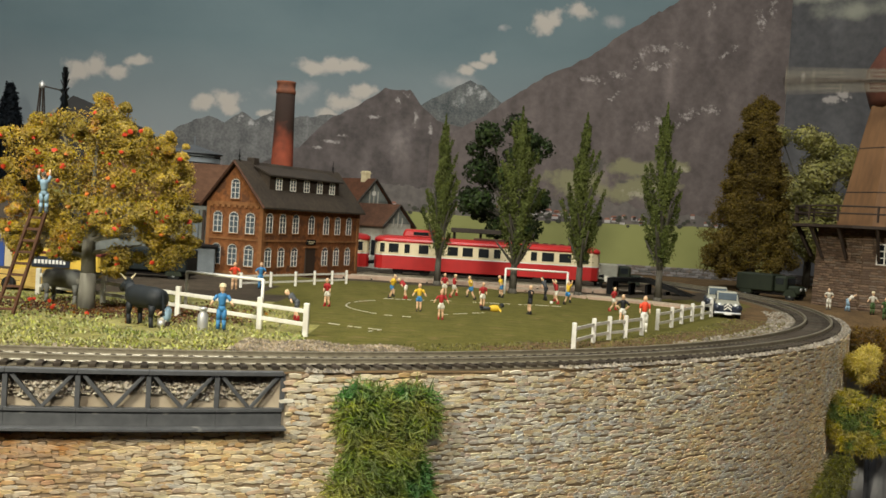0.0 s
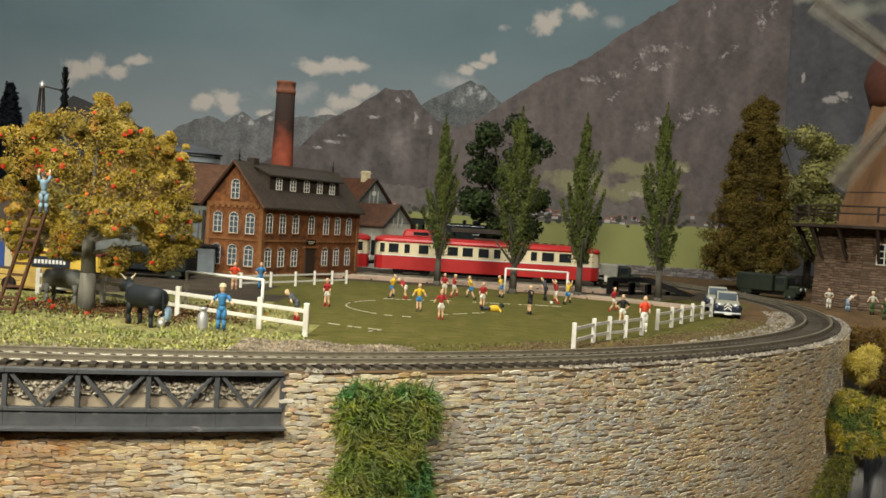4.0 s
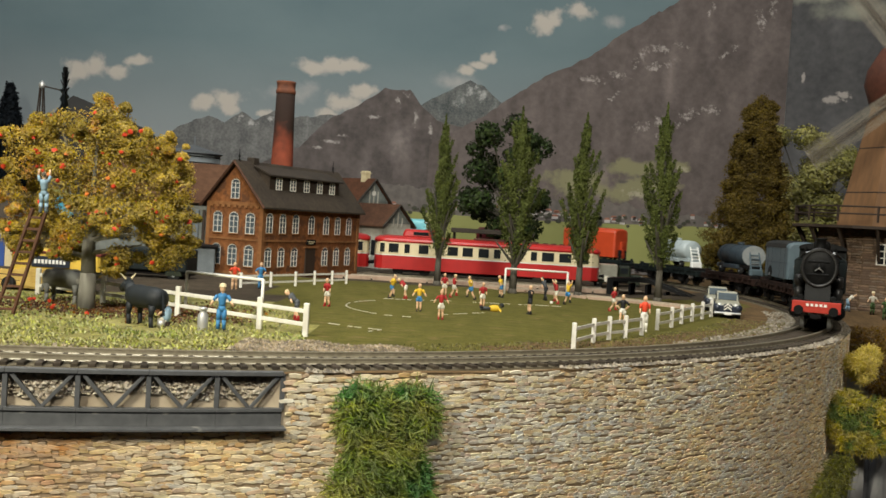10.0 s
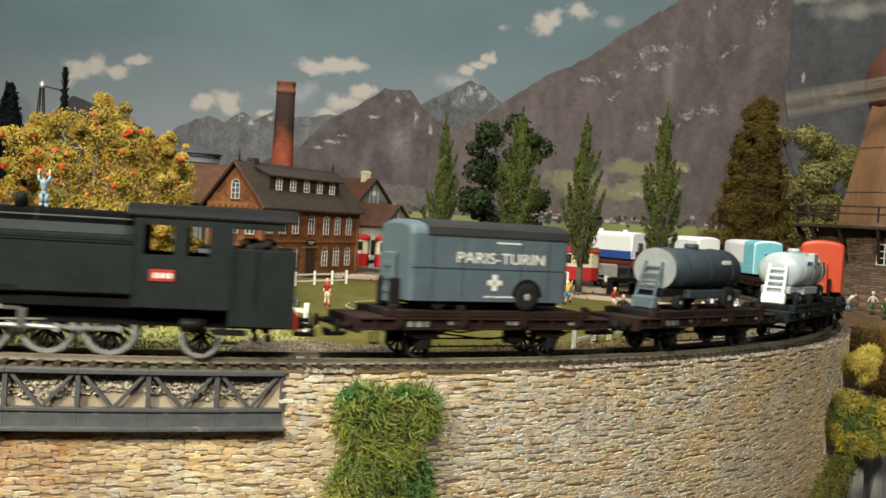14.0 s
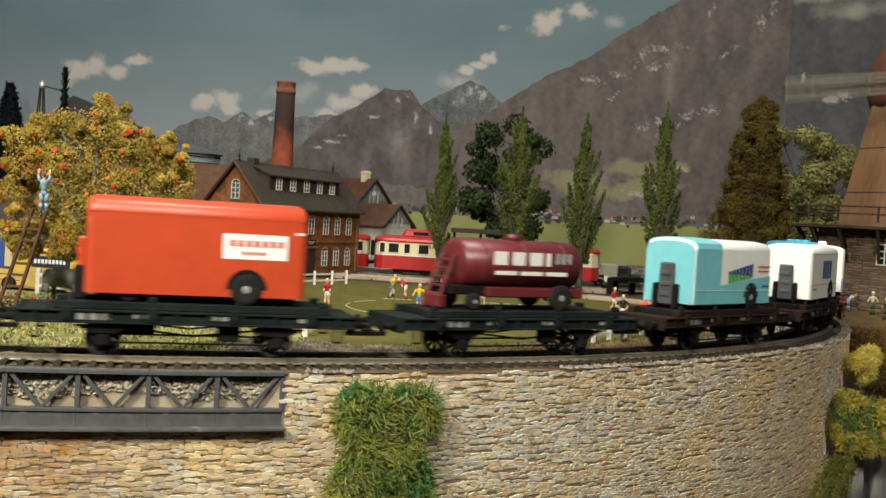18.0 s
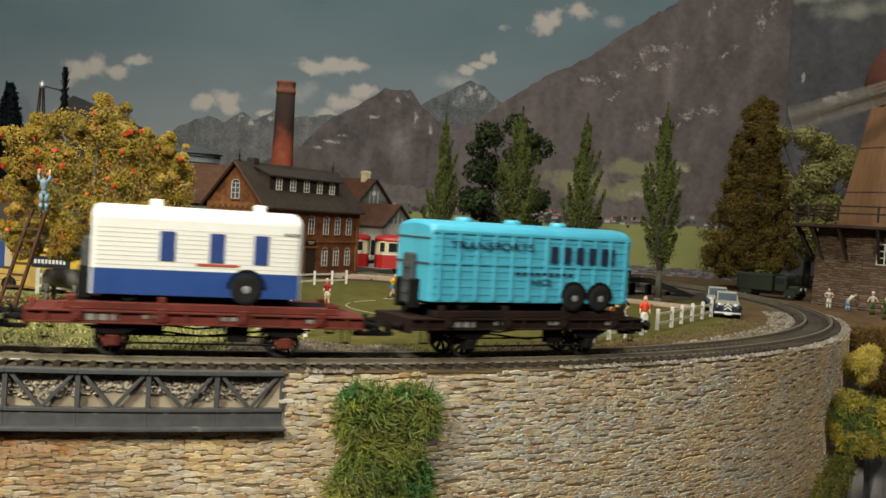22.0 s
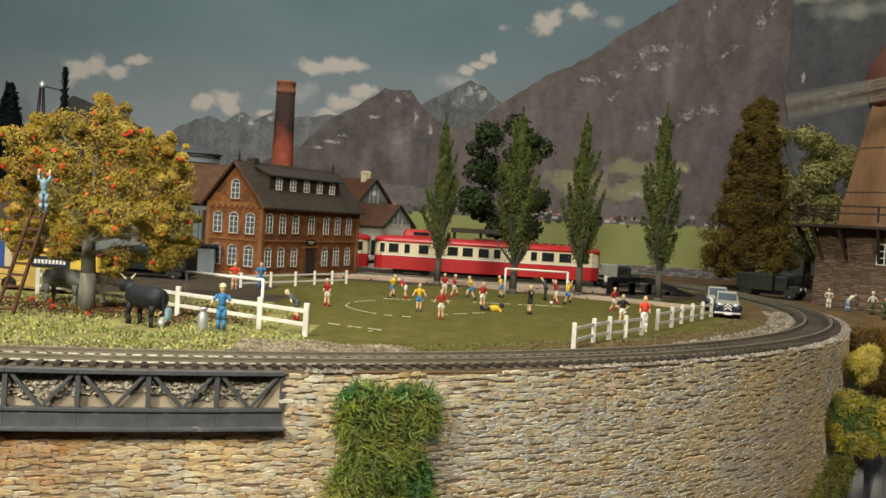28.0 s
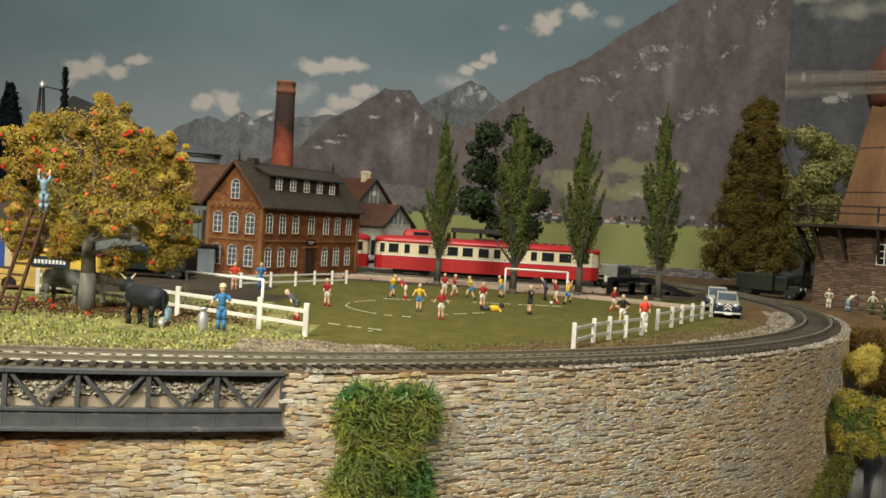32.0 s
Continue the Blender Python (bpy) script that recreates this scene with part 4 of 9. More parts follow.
    cloudy(dusk, ((92, 400, 150, 40), (40, 420, 120, 30)), (0.27, 0.27, 0.22), 20, 0.05, 0.6, 1.2)
    part("print_panel", bm, dusk, side)
    bm = bm_new()
    prism(bm, [(0, 640), (0, 470), (60, 430), (150, 452), (250, 400), (640, 500), (640, 640)], -0.5, 0)
    part("sky_part", bm, sky, side)


def table():
    bm = bm_new()
    n = 60
    prev = None
    for i in range(n + 1):
        s = 0 + 1500 * i / n
        x, y, _ = line(s, 19)
        a, b_ = bm.verts.new(V(x, y, -1100)), bm.verts.new(V(x, y, -128))
        if prev:
            bm.faces.new([prev[0], a, b_, prev[1]])
        prev = (a, b_)
    ob = solid("layout_fascia", bm, m_table, "plywood fascia under the layout edge", "fascia", kind="structure")
    md = ob.modifiers.new("thick", "SOLIDIFY")
    md.thickness = 0.012
    md.offset = 1


room()
ground()
track()
WALL = retaining_wall()
girder_bridge()
backdrop()
table()


# ---------------------------------------------------------------- buildings
def arched_window(parent, x, z, w, h, y=0.0, name="window"):
    """White framed window with glazing bars and a brick arch, on a wall whose outer face is y=0, facing -y."""
    bm = bm_new()
    pts = [(-w / 2, 0), (w / 2, 0), (w / 2, h * 0.8)] + [(w / 2 * math.cos(a), h * 0.8 + h * 0.2 * math.sin(a)) for a in (0.7, 1.57, 2.44)] + [(-w / 2, h * 0.8)]
    prism(bm, pts, -0.15, 0.4, 0)
    win = part(name, bm, m_pane_blue, parent, at=at(x, y, z))
    bm = bm_new()
    t = 0.42
    for px_ in (-w / 2 + t / 2, 0, w / 2 - t / 2):
        box(bm, px_ - t / 2, px_ + t / 2, -0.6, 0, 0, h * 0.86)
    for pz in (t / 2, h * 0.3, h * 0.56, h * 0.8):
        box(bm, -w / 2, w / 2, -0.55, 0, pz - t / 2, pz + t / 2)
    a = [(w / 2 * math.cos(k * math.pi / 6), h * 0.8 + h * 0.2 * math.sin(k * math.pi / 6)) for k in range(7)]
    for p, q in zip(a, a[1:]):
        rod(bm, (p[0], -0.3, p[1]), (q[0], -0.3, q[1]), 0.32, n=4)
    part("window_frame", bm, m_white, win)
    bm = bm_new()
    for k in range(7):
        ang = math.pi * (k + 0.5) / 7
        c = ((w / 2 + 0.8) * math.cos(ang), h * 0.8 + (h * 0.2 + 0.8) * math.sin(ang))
        box(bm, -0.8, 0.8, -0.7, 0.1, -0.6, 0.6, m=Matrix.Translation(V(c[0], 0, c[1])) @ Matrix.Rotation(math.pi / 2 - ang, 4, "Y"))
    box(bm, -w / 2 - 0.8, w / 2 + 0.8, -0.9, 0.1, -0.9, 0)
    part("window_arch", bm, m_brick_light, win)
    return win


def gable_roof(bm, L, W, ze, zr, over=3.0, thick=1.6):
    """Roof of a house that runs along x from 0 to L, with its width along y from 0 to W."""
    k = (zr - ze) / (W / 2)
    for sgn in (0, 1):
        y_e, y_r = (-over, W / 2) if sgn == 0 else (W + over, W / 2)
        z_e = ze - over * k
        pts = [(y_e, z_e), (y_r, zr), (y_r, zr + thick), (y_e, z_e + thick)]
        prism(bm, pts, -over, L + over, plane="YZ")


def factory():
    """Brick mill house: long side runs away from the corner, gable to the left of it."""
    L, W, HE, HR = 162.0, 60.0, 66.0, 100.6
    heading = 64.0
    f = thing("brick_factory", "two-storey brown brick factory with white arched windows and slate roof", "factory", at=at(-158.4, 886, -6, heading))
    bm = bm_new()
    box(bm, 0, L, 0, W, -6, HE)
    v = prism(bm, [(0, HE), (W, HE), (W / 2, HR - 1.5)], 0, L, plane="YZ")
    part("brick_wall", bm, m_brick, f)
    # string courses, plinth and corner piers
    for z, h in ((0, 3.0), (31.5, 1.8), (62, 3.0)):
        bm = bm_new()
        box(bm, -1, L + 1, -1.0, 0.05, z, z + h)
        box(bm, -1.0, 0.05, -1, W + 1, z, z + h)
        part("string_course", bm, m_brick_light, f)
    for x, y in ((-0.9, -0.9), (L - 3, -0.9), (-0.9, W - 3)):
        bm = bm_new()
        box(bm, x, x + 3.8, y, y + 3.8, 0, HE - 2)
        part("corner_pier", bm, m_brick_light, f)
    # windows of the long side; the doorway takes one bay
    xs = [10, 30, 50.5, 76.5, 102, 122.5, 143.5]
    for row, z in enumerate((9.0, 39.2)):
        for i, x in enumerate(xs):
            if row == 0 and i == 3:
                continue
            arched_window(f, x, z, 9.4, 17.4)
    bm = bm_new()
    box(bm, 68.5, 84.5, -1.2, 0.3, 0, 26, 0.3)
    part("doorway", bm, m_door, f)
    bm = bm_new()
    box(bm, 65.5, 87.5, -2.0, 0.3, 26, 27.6, 0.2)
    part("door_lintel", bm, m_brick_light, f)
    bm = bm_new()
    box(bm, 68.5, 84.5, -1.4, 0, 29, 34, 0.6)
    sign = part("name_sign", bm, m_black2, f)
    bars(f, 70.5, 82.5, 31.6, 32.6, -1.6, m_cream, 5)
    bars(f, 72.5, 80.5, 30, 30.8, -1.6, m_cream, 3)
    # gable windows: wall x=0 faces -x
    g = part("gable_face", bm_box(0, W, 0.3, 0.6, 0, 1), m_brick, f, at=at(-0.3, W, 0, -90))
    for row, z in enumerate((9.0, 37.5)):
        for y in (W / 2 - 17.6, W / 2, W / 2 + 17.8):
            arched_window(g, y, z, 9.6, 18.5, -0.6)
    arched_window(g, W / 2, 68, 9.0, 17.0, -0.6)
    for k in range(9):
        y = 5 + k * 6.2
        bm = bm_new()
        box(bm, y - 1.6, y + 1.6, -1.2, 0, 60, 62, 0.1)
        part("dentil", bm, m_brick_light, g)
    # roof
    bm = bm_new()
    gable_roof(bm, L, W, HE, HR, 5.0, 1.6)
    roof = part("roof", bm, m_slate, f)
    bm = bm_new()
    for sgn in (-1, 1):
        y0 = W / 2 + sgn * (W / 2 + 5)
        p, q = (-5.4, y0, HE - 5.6), (-5.4, W / 2, HR)
        rod(bm, p, q, 1.3, n=4)
    part("barge_board", bm, m_tile, f)
    # long dormer with five windows
    bm = bm_new()
    k = (HR - HE) / (W / 2)
    x0, x1 = 20, 136
    prism(bm, [(9.0, HE + 9.0 * k + 0.2), (9.0, HE + 9.0 * k + 14.5), (24, HR - 3.4), (26, HE + 26 * k)], x0, x1, plane="YZ")
    dorm = part("dormer", bm, m_slate, f)
    bm = bm_new()
    prism(bm, [(5.5, HE + 9 * k + 13.2), (26, HR - 2.6), (26, HR - 1.4), (5.5, HE + 9 * k + 14.6)], x0 - 3, x1 + 3, plane="YZ")
    part("dormer_roof", bm, m_slate, f)
    for i in range(5):
        x = 33.5 + i * 22.3
        bm = bm_new()
        box(bm, x - 4.6, x + 4.6, 8.6, 9.0, HE + 9 * k + 1.4, HE + 9 * k + 12.6)
        w_ = part("window", bm, m_pane_blue, f)
        bm = bm_new()
        z0 = HE + 9 * k + 1.4
        for a, b, c, d in ((-4.6, -3.8, 0, 11.2), (3.8, 4.6, 0, 11.2), (-0.45, 0.45, 0, 11.2), (-4.6, 4.6, 0, 0.8), (-4.6, 4.6, 10.4, 11.2), (-4.6, 4.6, 3.6, 4.2), (-4.6, 4.6, 7.0, 7.6)):
            box(bm, x + a, x + b, 8.1, 8.6, z0 + c, z0 + d)
        part("window_frame", bm, m_white, w_)
    for x in (2, L - 6):
        bm = bm_new()
        lathe(bm, [(1.4, HR), (0.5, HR + 3), (1.0, HR + 5), (0.35, HR + 7), (0.2, HR + 12)], 8, at=(x, W / 2, 0))
        part("finial", bm, m_black2, f)
    bm = bm_new()
    box(bm, 18, 26, W / 2 - 4, W / 2 + 4, HR - 4, HR + 5, 0.4)
    part("vent", bm, m_slate, f)


def bm_box(*a):
    bm = bm_new()
    box(bm, *a)
    return bm


def tall_chimney():
    c = thing("factory_chimney", "tall round red brick factory chimney, sooted at the top", "chimney", at=at(-164.5, 1010, -6.5))
    bm = bm_new()
    lathe(bm, [(14.5, 0), (12.6, 40), (11.2, 90), (9.8, 140), (9.2, 178)], 28)
    part("shaft", bm, m_chimney, c)
    bm = bm_new()
    lathe(bm, [(9.0, 175), (9.8, 176), (9.8, 179), (9.1, 179.5), (9.1, 185), (9.8, 186), (9.4, 187.5), (7.5, 187), (7.5, 175)], 28)
    part("crown", bm, m_brick_crown, c)


def stations():
    for x, y, rz, L, W, HE, HR, wm, lab in ((-122, 1259, -45, 70, 44, 55, 77, m_pale_wall, "low cream station building with brown tiled roof"), (-170, 1368, -45, 80, 52, 82, 110, m_grey_wall, "tall grey gabled station house with brown tiled roof")):
        h = simple_house("station_house", lab, x, y, -9, rz, L, W, HE, HR, wm, m_tile)
        bm = bm_new()
        prism(bm, [(1, HE), (W - 1, HE), (W / 2, HR - 2)], L, L + 0.8, plane="YZ")
        part("gable_panel", bm, m_grey_wall, h)
        for k in (-1, 1):
            bm = bm_new()
            rod(bm, (L + 5, W / 2 + k * (W / 2 + 5), HE - 4), (L + 5, W / 2, HR + 0.8), 1.2, n=4)
            part("barge_board", bm, m_slate, h)
        for dy in (-7, 0, 7):
            bm = bm_new()
            box(bm, L + 0.6, L + 1.6, W / 2 + dy - 0.7, W / 2 + dy + 0.7, HE - 4, HR - 8 - abs(dy))
            part("gable_strut", bm, m_pale_wall, h)
        bm = bm_new()
        box(bm, -1, L + 1, -1.2, 0, HE - 5, HE - 1)
        part("fascia", bm, m_white, h)
        for k in range(3):
            bm = bm_new()
            box(bm, 10 + k * 20, 19 + k * 20, -0.5, 0.2, 16, 34, 0.2)
            part("window", bm, m_glass, h)
        if HE > 60:
            bm = bm_new()
            box(bm, 58, 67, W / 2 - 4.5, W / 2 + 4.5, HR - 8, HR + 11, 0.5)
            box(bm, 57.2, 67.8, W / 2 - 5.3, W / 2 + 5.3, HR + 7.6, HR + 9, 0.2)
            part("chimney_stack", bm, m_cream, h)
            bm = bm_new()
            lathe(bm, [(3.4, 0), (3.4, 0.8)], 12, axis="X", at=(L + 0.8, W / 2, HE + 10))
            part("round_window", bm, m_white, h)


def simple_house(name, label, x, y, z, rz, L, W, HE, HR, wallm, roofm):
    h = thing(name, label, "house", at=at(x, y, z, rz))
    bm = bm_new()
    box(bm, 0, L, 0, W, -6, HE)
    prism(bm, [(0, HE), (W, HE), (W / 2, HR - 1)], 0, L, plane="YZ")
    part("wall", bm, wallm, h)
    bm = bm_new()
    gable_roof(bm, L, W, HE, HR, 5, 1.4)
    part("roof", bm, roofm, h)
    return h


def railcar_unit(x, y, z, rz, label, L=241.0):
    r = thing("railcar", label, "railcar", "red railcars in the siding", at=at(x, y, z, rz))
    h = L / 2
    W = 31.0

    def side(name, z0, z1, m, w=W, inset=0):
        bm = bm_new()
        pts = [(-h + 9, -w / 2), (h - 9, -w / 2), (h - 2, -w / 2 + 5), (h, -6), (h, 6), (h - 2, w / 2 - 5), (h - 9, w / 2), (-h + 9, w / 2), (-h + 2, w / 2 - 5), (-h, 6), (-h, -6), (-h + 2, -w / 2 + 5)]
        prism(bm, pts, z0, z1, plane="XY")
        return part(name, bm, m, r)
    side("lower_body", 6, 20.5, m_railcar_red)
    side("upper_body", 20.5, 35.0, m_railcar_cream)
    side("waist_line", 20.2, 21.0, m_letter_white, W + 0.5)
    bm = bm_new()
    rings = []
    for x_, k in ((-h - 0.5, 0.55), (-h + 4, 0.85), (-h + 12, 1), (h - 12, 1), (h - 4, 0.85), (h + 0.5, 0.55)):
        rings.append([bm.verts.new(V(x_, (W / 2 + 0.6) * k * math.cos(math.pi * i / 12), 34.6 + 7.0 * k * math.sin(math.pi * i / 12) ** 0.7)) for i in range(13)])
    for a, b in zip(rings, rings[1:]):
        for i in range(12):
            bm.faces.new([a[i], a[i + 1], b[i + 1], b[i]]).smooth = True
        bm.faces.new([a[0], b[0], b[12], a[12]])
    bm.faces.new(rings[0]), bm.faces.new(rings[-1])
    part("roof", bm, m_railcar_red, r)
    for sgn in (-1, 1):
        for i, (x0, w) in enumerate(((-112, 5), (-100, 10.5), (-85.6, 5.6), (-68, 10.5), (-37, 11), (-21, 11), (-4, 11), (10.4, 7), (34, 4), (49.5, 6.4), (64.5, 13), (83, 13), (104, 8))):
            bm = bm_new()
            box(bm, x0 - w / 2, x0 + w / 2, sgn * (W / 2) - 0.25, sgn * (W / 2) + 0.25, 23.0, 33.2, 0.2)
            p = part("side_window", bm, m_glass, r)
            bm = bm_new()
            for a, b, c, d in ((-w / 2 - 0.5, -w / 2, 23, 33.5), (w / 2, w / 2 + 0.5, 23, 33.5), (-w / 2, w / 2, 23, 23.5), (-w / 2, w / 2, 33, 33.5)):
                box(bm, x0 + a, x0 + b, sgn * W / 2 - 0.4, sgn * W / 2 + 0.4, c, d)
            part("window_frame", bm, m_railcar_cream, p)
        for e_ in (-1, 1):
            bm = bm_new()
            box(bm, e_ * (h + 0.1) - 0.25, e_ * (h + 0.1) + 0.25, sgn * 3.6 - 2.6, sgn * 3.6 + 2.6, 23.5, 33, 0.2)
            part("end_window", bm, m_glass, r)
            bm = bm_new()
            lathe(bm, [(1.5, e_ * h), (1.5, e_ * (h + 1.0))], 12, axis="X", at=(0, sgn * 8, 17))
            part("head_lamp", bm, m_white, r)
            bm = bm_new()
            lathe(bm, [(1.2, e_ * h), (1.2, e_ * (h + 4)), (2.3, e_ * (h + 4.2)), (2.3, e_ * (h + 5))], 12, axis="X", at=(0, sgn * 10, 11.5))
            part("buffer", bm, m_black2, r)
    bm = bm_new()
    box(bm, -92, -52, -8, 8, 40, 49, 2.0, taper=0.12)
    part("driver_kiosk", bm, m_railcar_red, r)
    bm = bm_new()
    box(bm, -80, -64, -8.3, 8.3, 43, 46.5, 0.2)
    part("kiosk_window", bm, m_glass, r)
    bm = bm_new()
    box(bm, -15, 55, -6, 6, 41, 43.5, 0.6)
    for k in range(5):
        box(bm, 60 + k * 9, 65 + k * 9, -3, 3, 41, 42.8, 0.4)
    part("roof_gear", bm, m_cap, r)
    for x0 in (-80, 80):
        bm = bm_new()
        box(bm, x0 - 20, x0 + 20, -12.5, 12.5, 3, 8, 0.4)
        part("bogie", bm, m_black2, r)
        for d in (-14, 14):
            wheelset(r, x0 + d, 5.9, WHEEL, False)
    bm = bm_new()
    box(bm, -50, 50, -11, 11, 3.2, 7, 0.5)
    part("underframe_box", bm, m_black2, r)
    return r


# ---------------------------------------------------------------- trees
def poplar(x, y, h, w, label, seed):
    random.seed(seed)
    t = thing("poplar_tree", label, "tree", "poplars behind the pitch", at=at(x, y, ground_z(x, y)))
    bm = bm_new()
    lean = random.uniform(-2, 2)
    rod(bm, (0, 0, -1), (0.3, 0, 4), 4.6, 3.2, 9)
    rod(bm, (0.3, 0, 4), (0.4, 0, h * 0.16), 3.2, 2.6, 8)
    rod(bm, (0.4, 0, h * 0.16), (lean, 0, h * 0.9), 2.6, 0.5, 7)
    for k in range(14):
        a = random.uniform(0, 6.28)
        z0 = h * random.uniform(0.10, 0.4)
        r = w * random.uniform(0.25, 0.42)
        rod(bm, (0.4, 0, z0), (r * math.cos(a), r * math.sin(a), z0 + h * random.uniform(0.12, 0.25)), 1.5, 0.6, 5)
    part("trunk", bm, m_bark, t)
    rows = []
    nb = 44
    for k in range(nb):
        u = (k + random.random()) / nb
        z0 = h * (0.17 + 0.70 * u ** 0.95)
        a = k * 2.4 + random.uniform(-0.5, 0.5)
        wide = (0.50 * min(1, 0.55 + 2.2 * u) * (1 - u) ** 0.85 + 0.05) * w
        out = wide * random.uniform(0.6, 1.3)
        ln = out * random.uniform(1.1, 1.9) + h * 0.05
        cx = lean * u
        thick = 1.0 + w * 0.045 * (1 - u)
        if random.random() < 0.12:
            continue
        for i in range(int(170 + 330 * (1 - u))):
            f = random.random() ** 0.75
            r_ = out * f
            sp = thick * (1.2 - 0.95 * f) + 0.2
            rows.append(((cx + r_ * math.cos(a) + random.gauss(0, sp), r_ * math.sin(a) + random.gauss(0, sp), z0 + ln * f ** 1.4 + random.gauss(0, 1.0)), 2.3, (math.cos(a) * 0.5, math.sin(a) * 0.5, 1.0), (math.cos(a) + random.gauss(0, 0.6), math.sin(a) + random.gauss(0, 0.6), 0.35 + random.gauss(0, 0.5))))
    for k in range(420):
        f = (k / 420) ** 0.8
        rows.append(((lean + random.gauss(0, 1.7 * (1 - f) + 0.2), random.gauss(0, 1.7 * (1 - f) + 0.2), h * (0.72 + 0.28 * f)), 2.1, (0, 0, 1.2)))
    leaf_part("crown", rows, m_poplar, t)
    return t


def clump_tree(name, label, x, y, h, trunk_r, crown, leaf, bark, size, per=90, group="", rag=0.25, loose=0.4):
    """A tree with limbs that reach each clump of its crown. crown: rows of (x, y, z, radius)."""
    t = thing(name, label, "tree", group, at=at(x, y, ground_z(x, y)))
    bm = bm_new()
    z1 = h * 0.42
    rod(bm, (0, 0, -1), (0.5, 0, z1 * 0.5), trunk_r * 1.25, trunk_r, 10)
    rod(bm, (0.5, 0, z1 * 0.5), (0, 0, z1), trunk_r, trunk_r * 0.8, 10)
    for cx, cy, cz, r in crown[::max(1, len(crown) // 14)]:
        rod(bm, (0, 0, min(z1, cz * 0.8)), (cx * 0.8, cy * 0.8, cz - r * 0.2), trunk_r * 0.42, trunk_r * 0.12, 6)
    part("trunk", bm, bark, t)
    rows = []
    for cx, cy, cz, r in crown:
        for _ in range(int(per * max(1, (r / 12) ** 2))):
            v = Vector((random.gauss(0, 1), random.gauss(0, 1), random.gauss(0, 1))).normalized() * r * random.uniform(0.55, 1.08) ** 0.7
            k = 1 + rag * noise.noise(Vector((cx + v.x, cy + v.y, cz + v.z)) * 0.16) + rag * 0.8 * noise.noise(Vector((cx + v.x, cy + v.y, cz + v.z)) * 0.55)
            n_ = v.normalized()
            rows.append(((cx + v.x * k, cy + v.y * k, cz + v.z * k * 0.85), size, None, (n_.x + random.gauss(0, loose), n_.y + random.gauss(0, loose), n_.z + 0.15 + random.gauss(0, loose))))
    leaf_part("crown", rows, leaf, t)
    return t, rows


def fir(name, label, x, y, h, w, leaf, seed, size=3.4):
    random.seed(seed)
    t = thing(name, label, "tree", at=at(x, y, ground_z(x, y)))
    bm = bm_new()
    rod(bm, (0, 0, -1), (0, 0, h * 0.95), w * 0.06, 0.5, 8)
    part("trunk", bm, m_bark, t)
    rows = []
    tiers = 26
    for k in range(tiers):
        u = k / tiers
        z = h * (0.04 + 0.94 * u)
        r = w * 0.5 * (1 - u) ** 0.8 * random.uniform(0.8, 1.1) + w * 0.04
        nb = max(4, int(15 * (1 - u) + 4))
        for b in range(nb):
            a = 2 * math.pi * b / nb + random.uniform(-0.3, 0.3) + k
            rr = r * random.uniform(0.75, 1.12)
            for _ in range(int(90 + 140 * (1 - u))):
                f = random.uniform(0.3, 1) ** 0.7
                sp = rr * 0.12
                rows.append(((rr * f * math.cos(a) + random.gauss(0, sp), rr * f * math.sin(a) + random.gauss(0, sp), z - rr * f * 0.10 + random.gauss(0, h * 0.020)), size, None, (math.cos(a) + random.gauss(0, 0.5), math.sin(a) + random.gauss(0, 0.5), 0.5 + random.gauss(0, 0.5))))
    leaf_part("crown", rows, leaf, t)
    return t


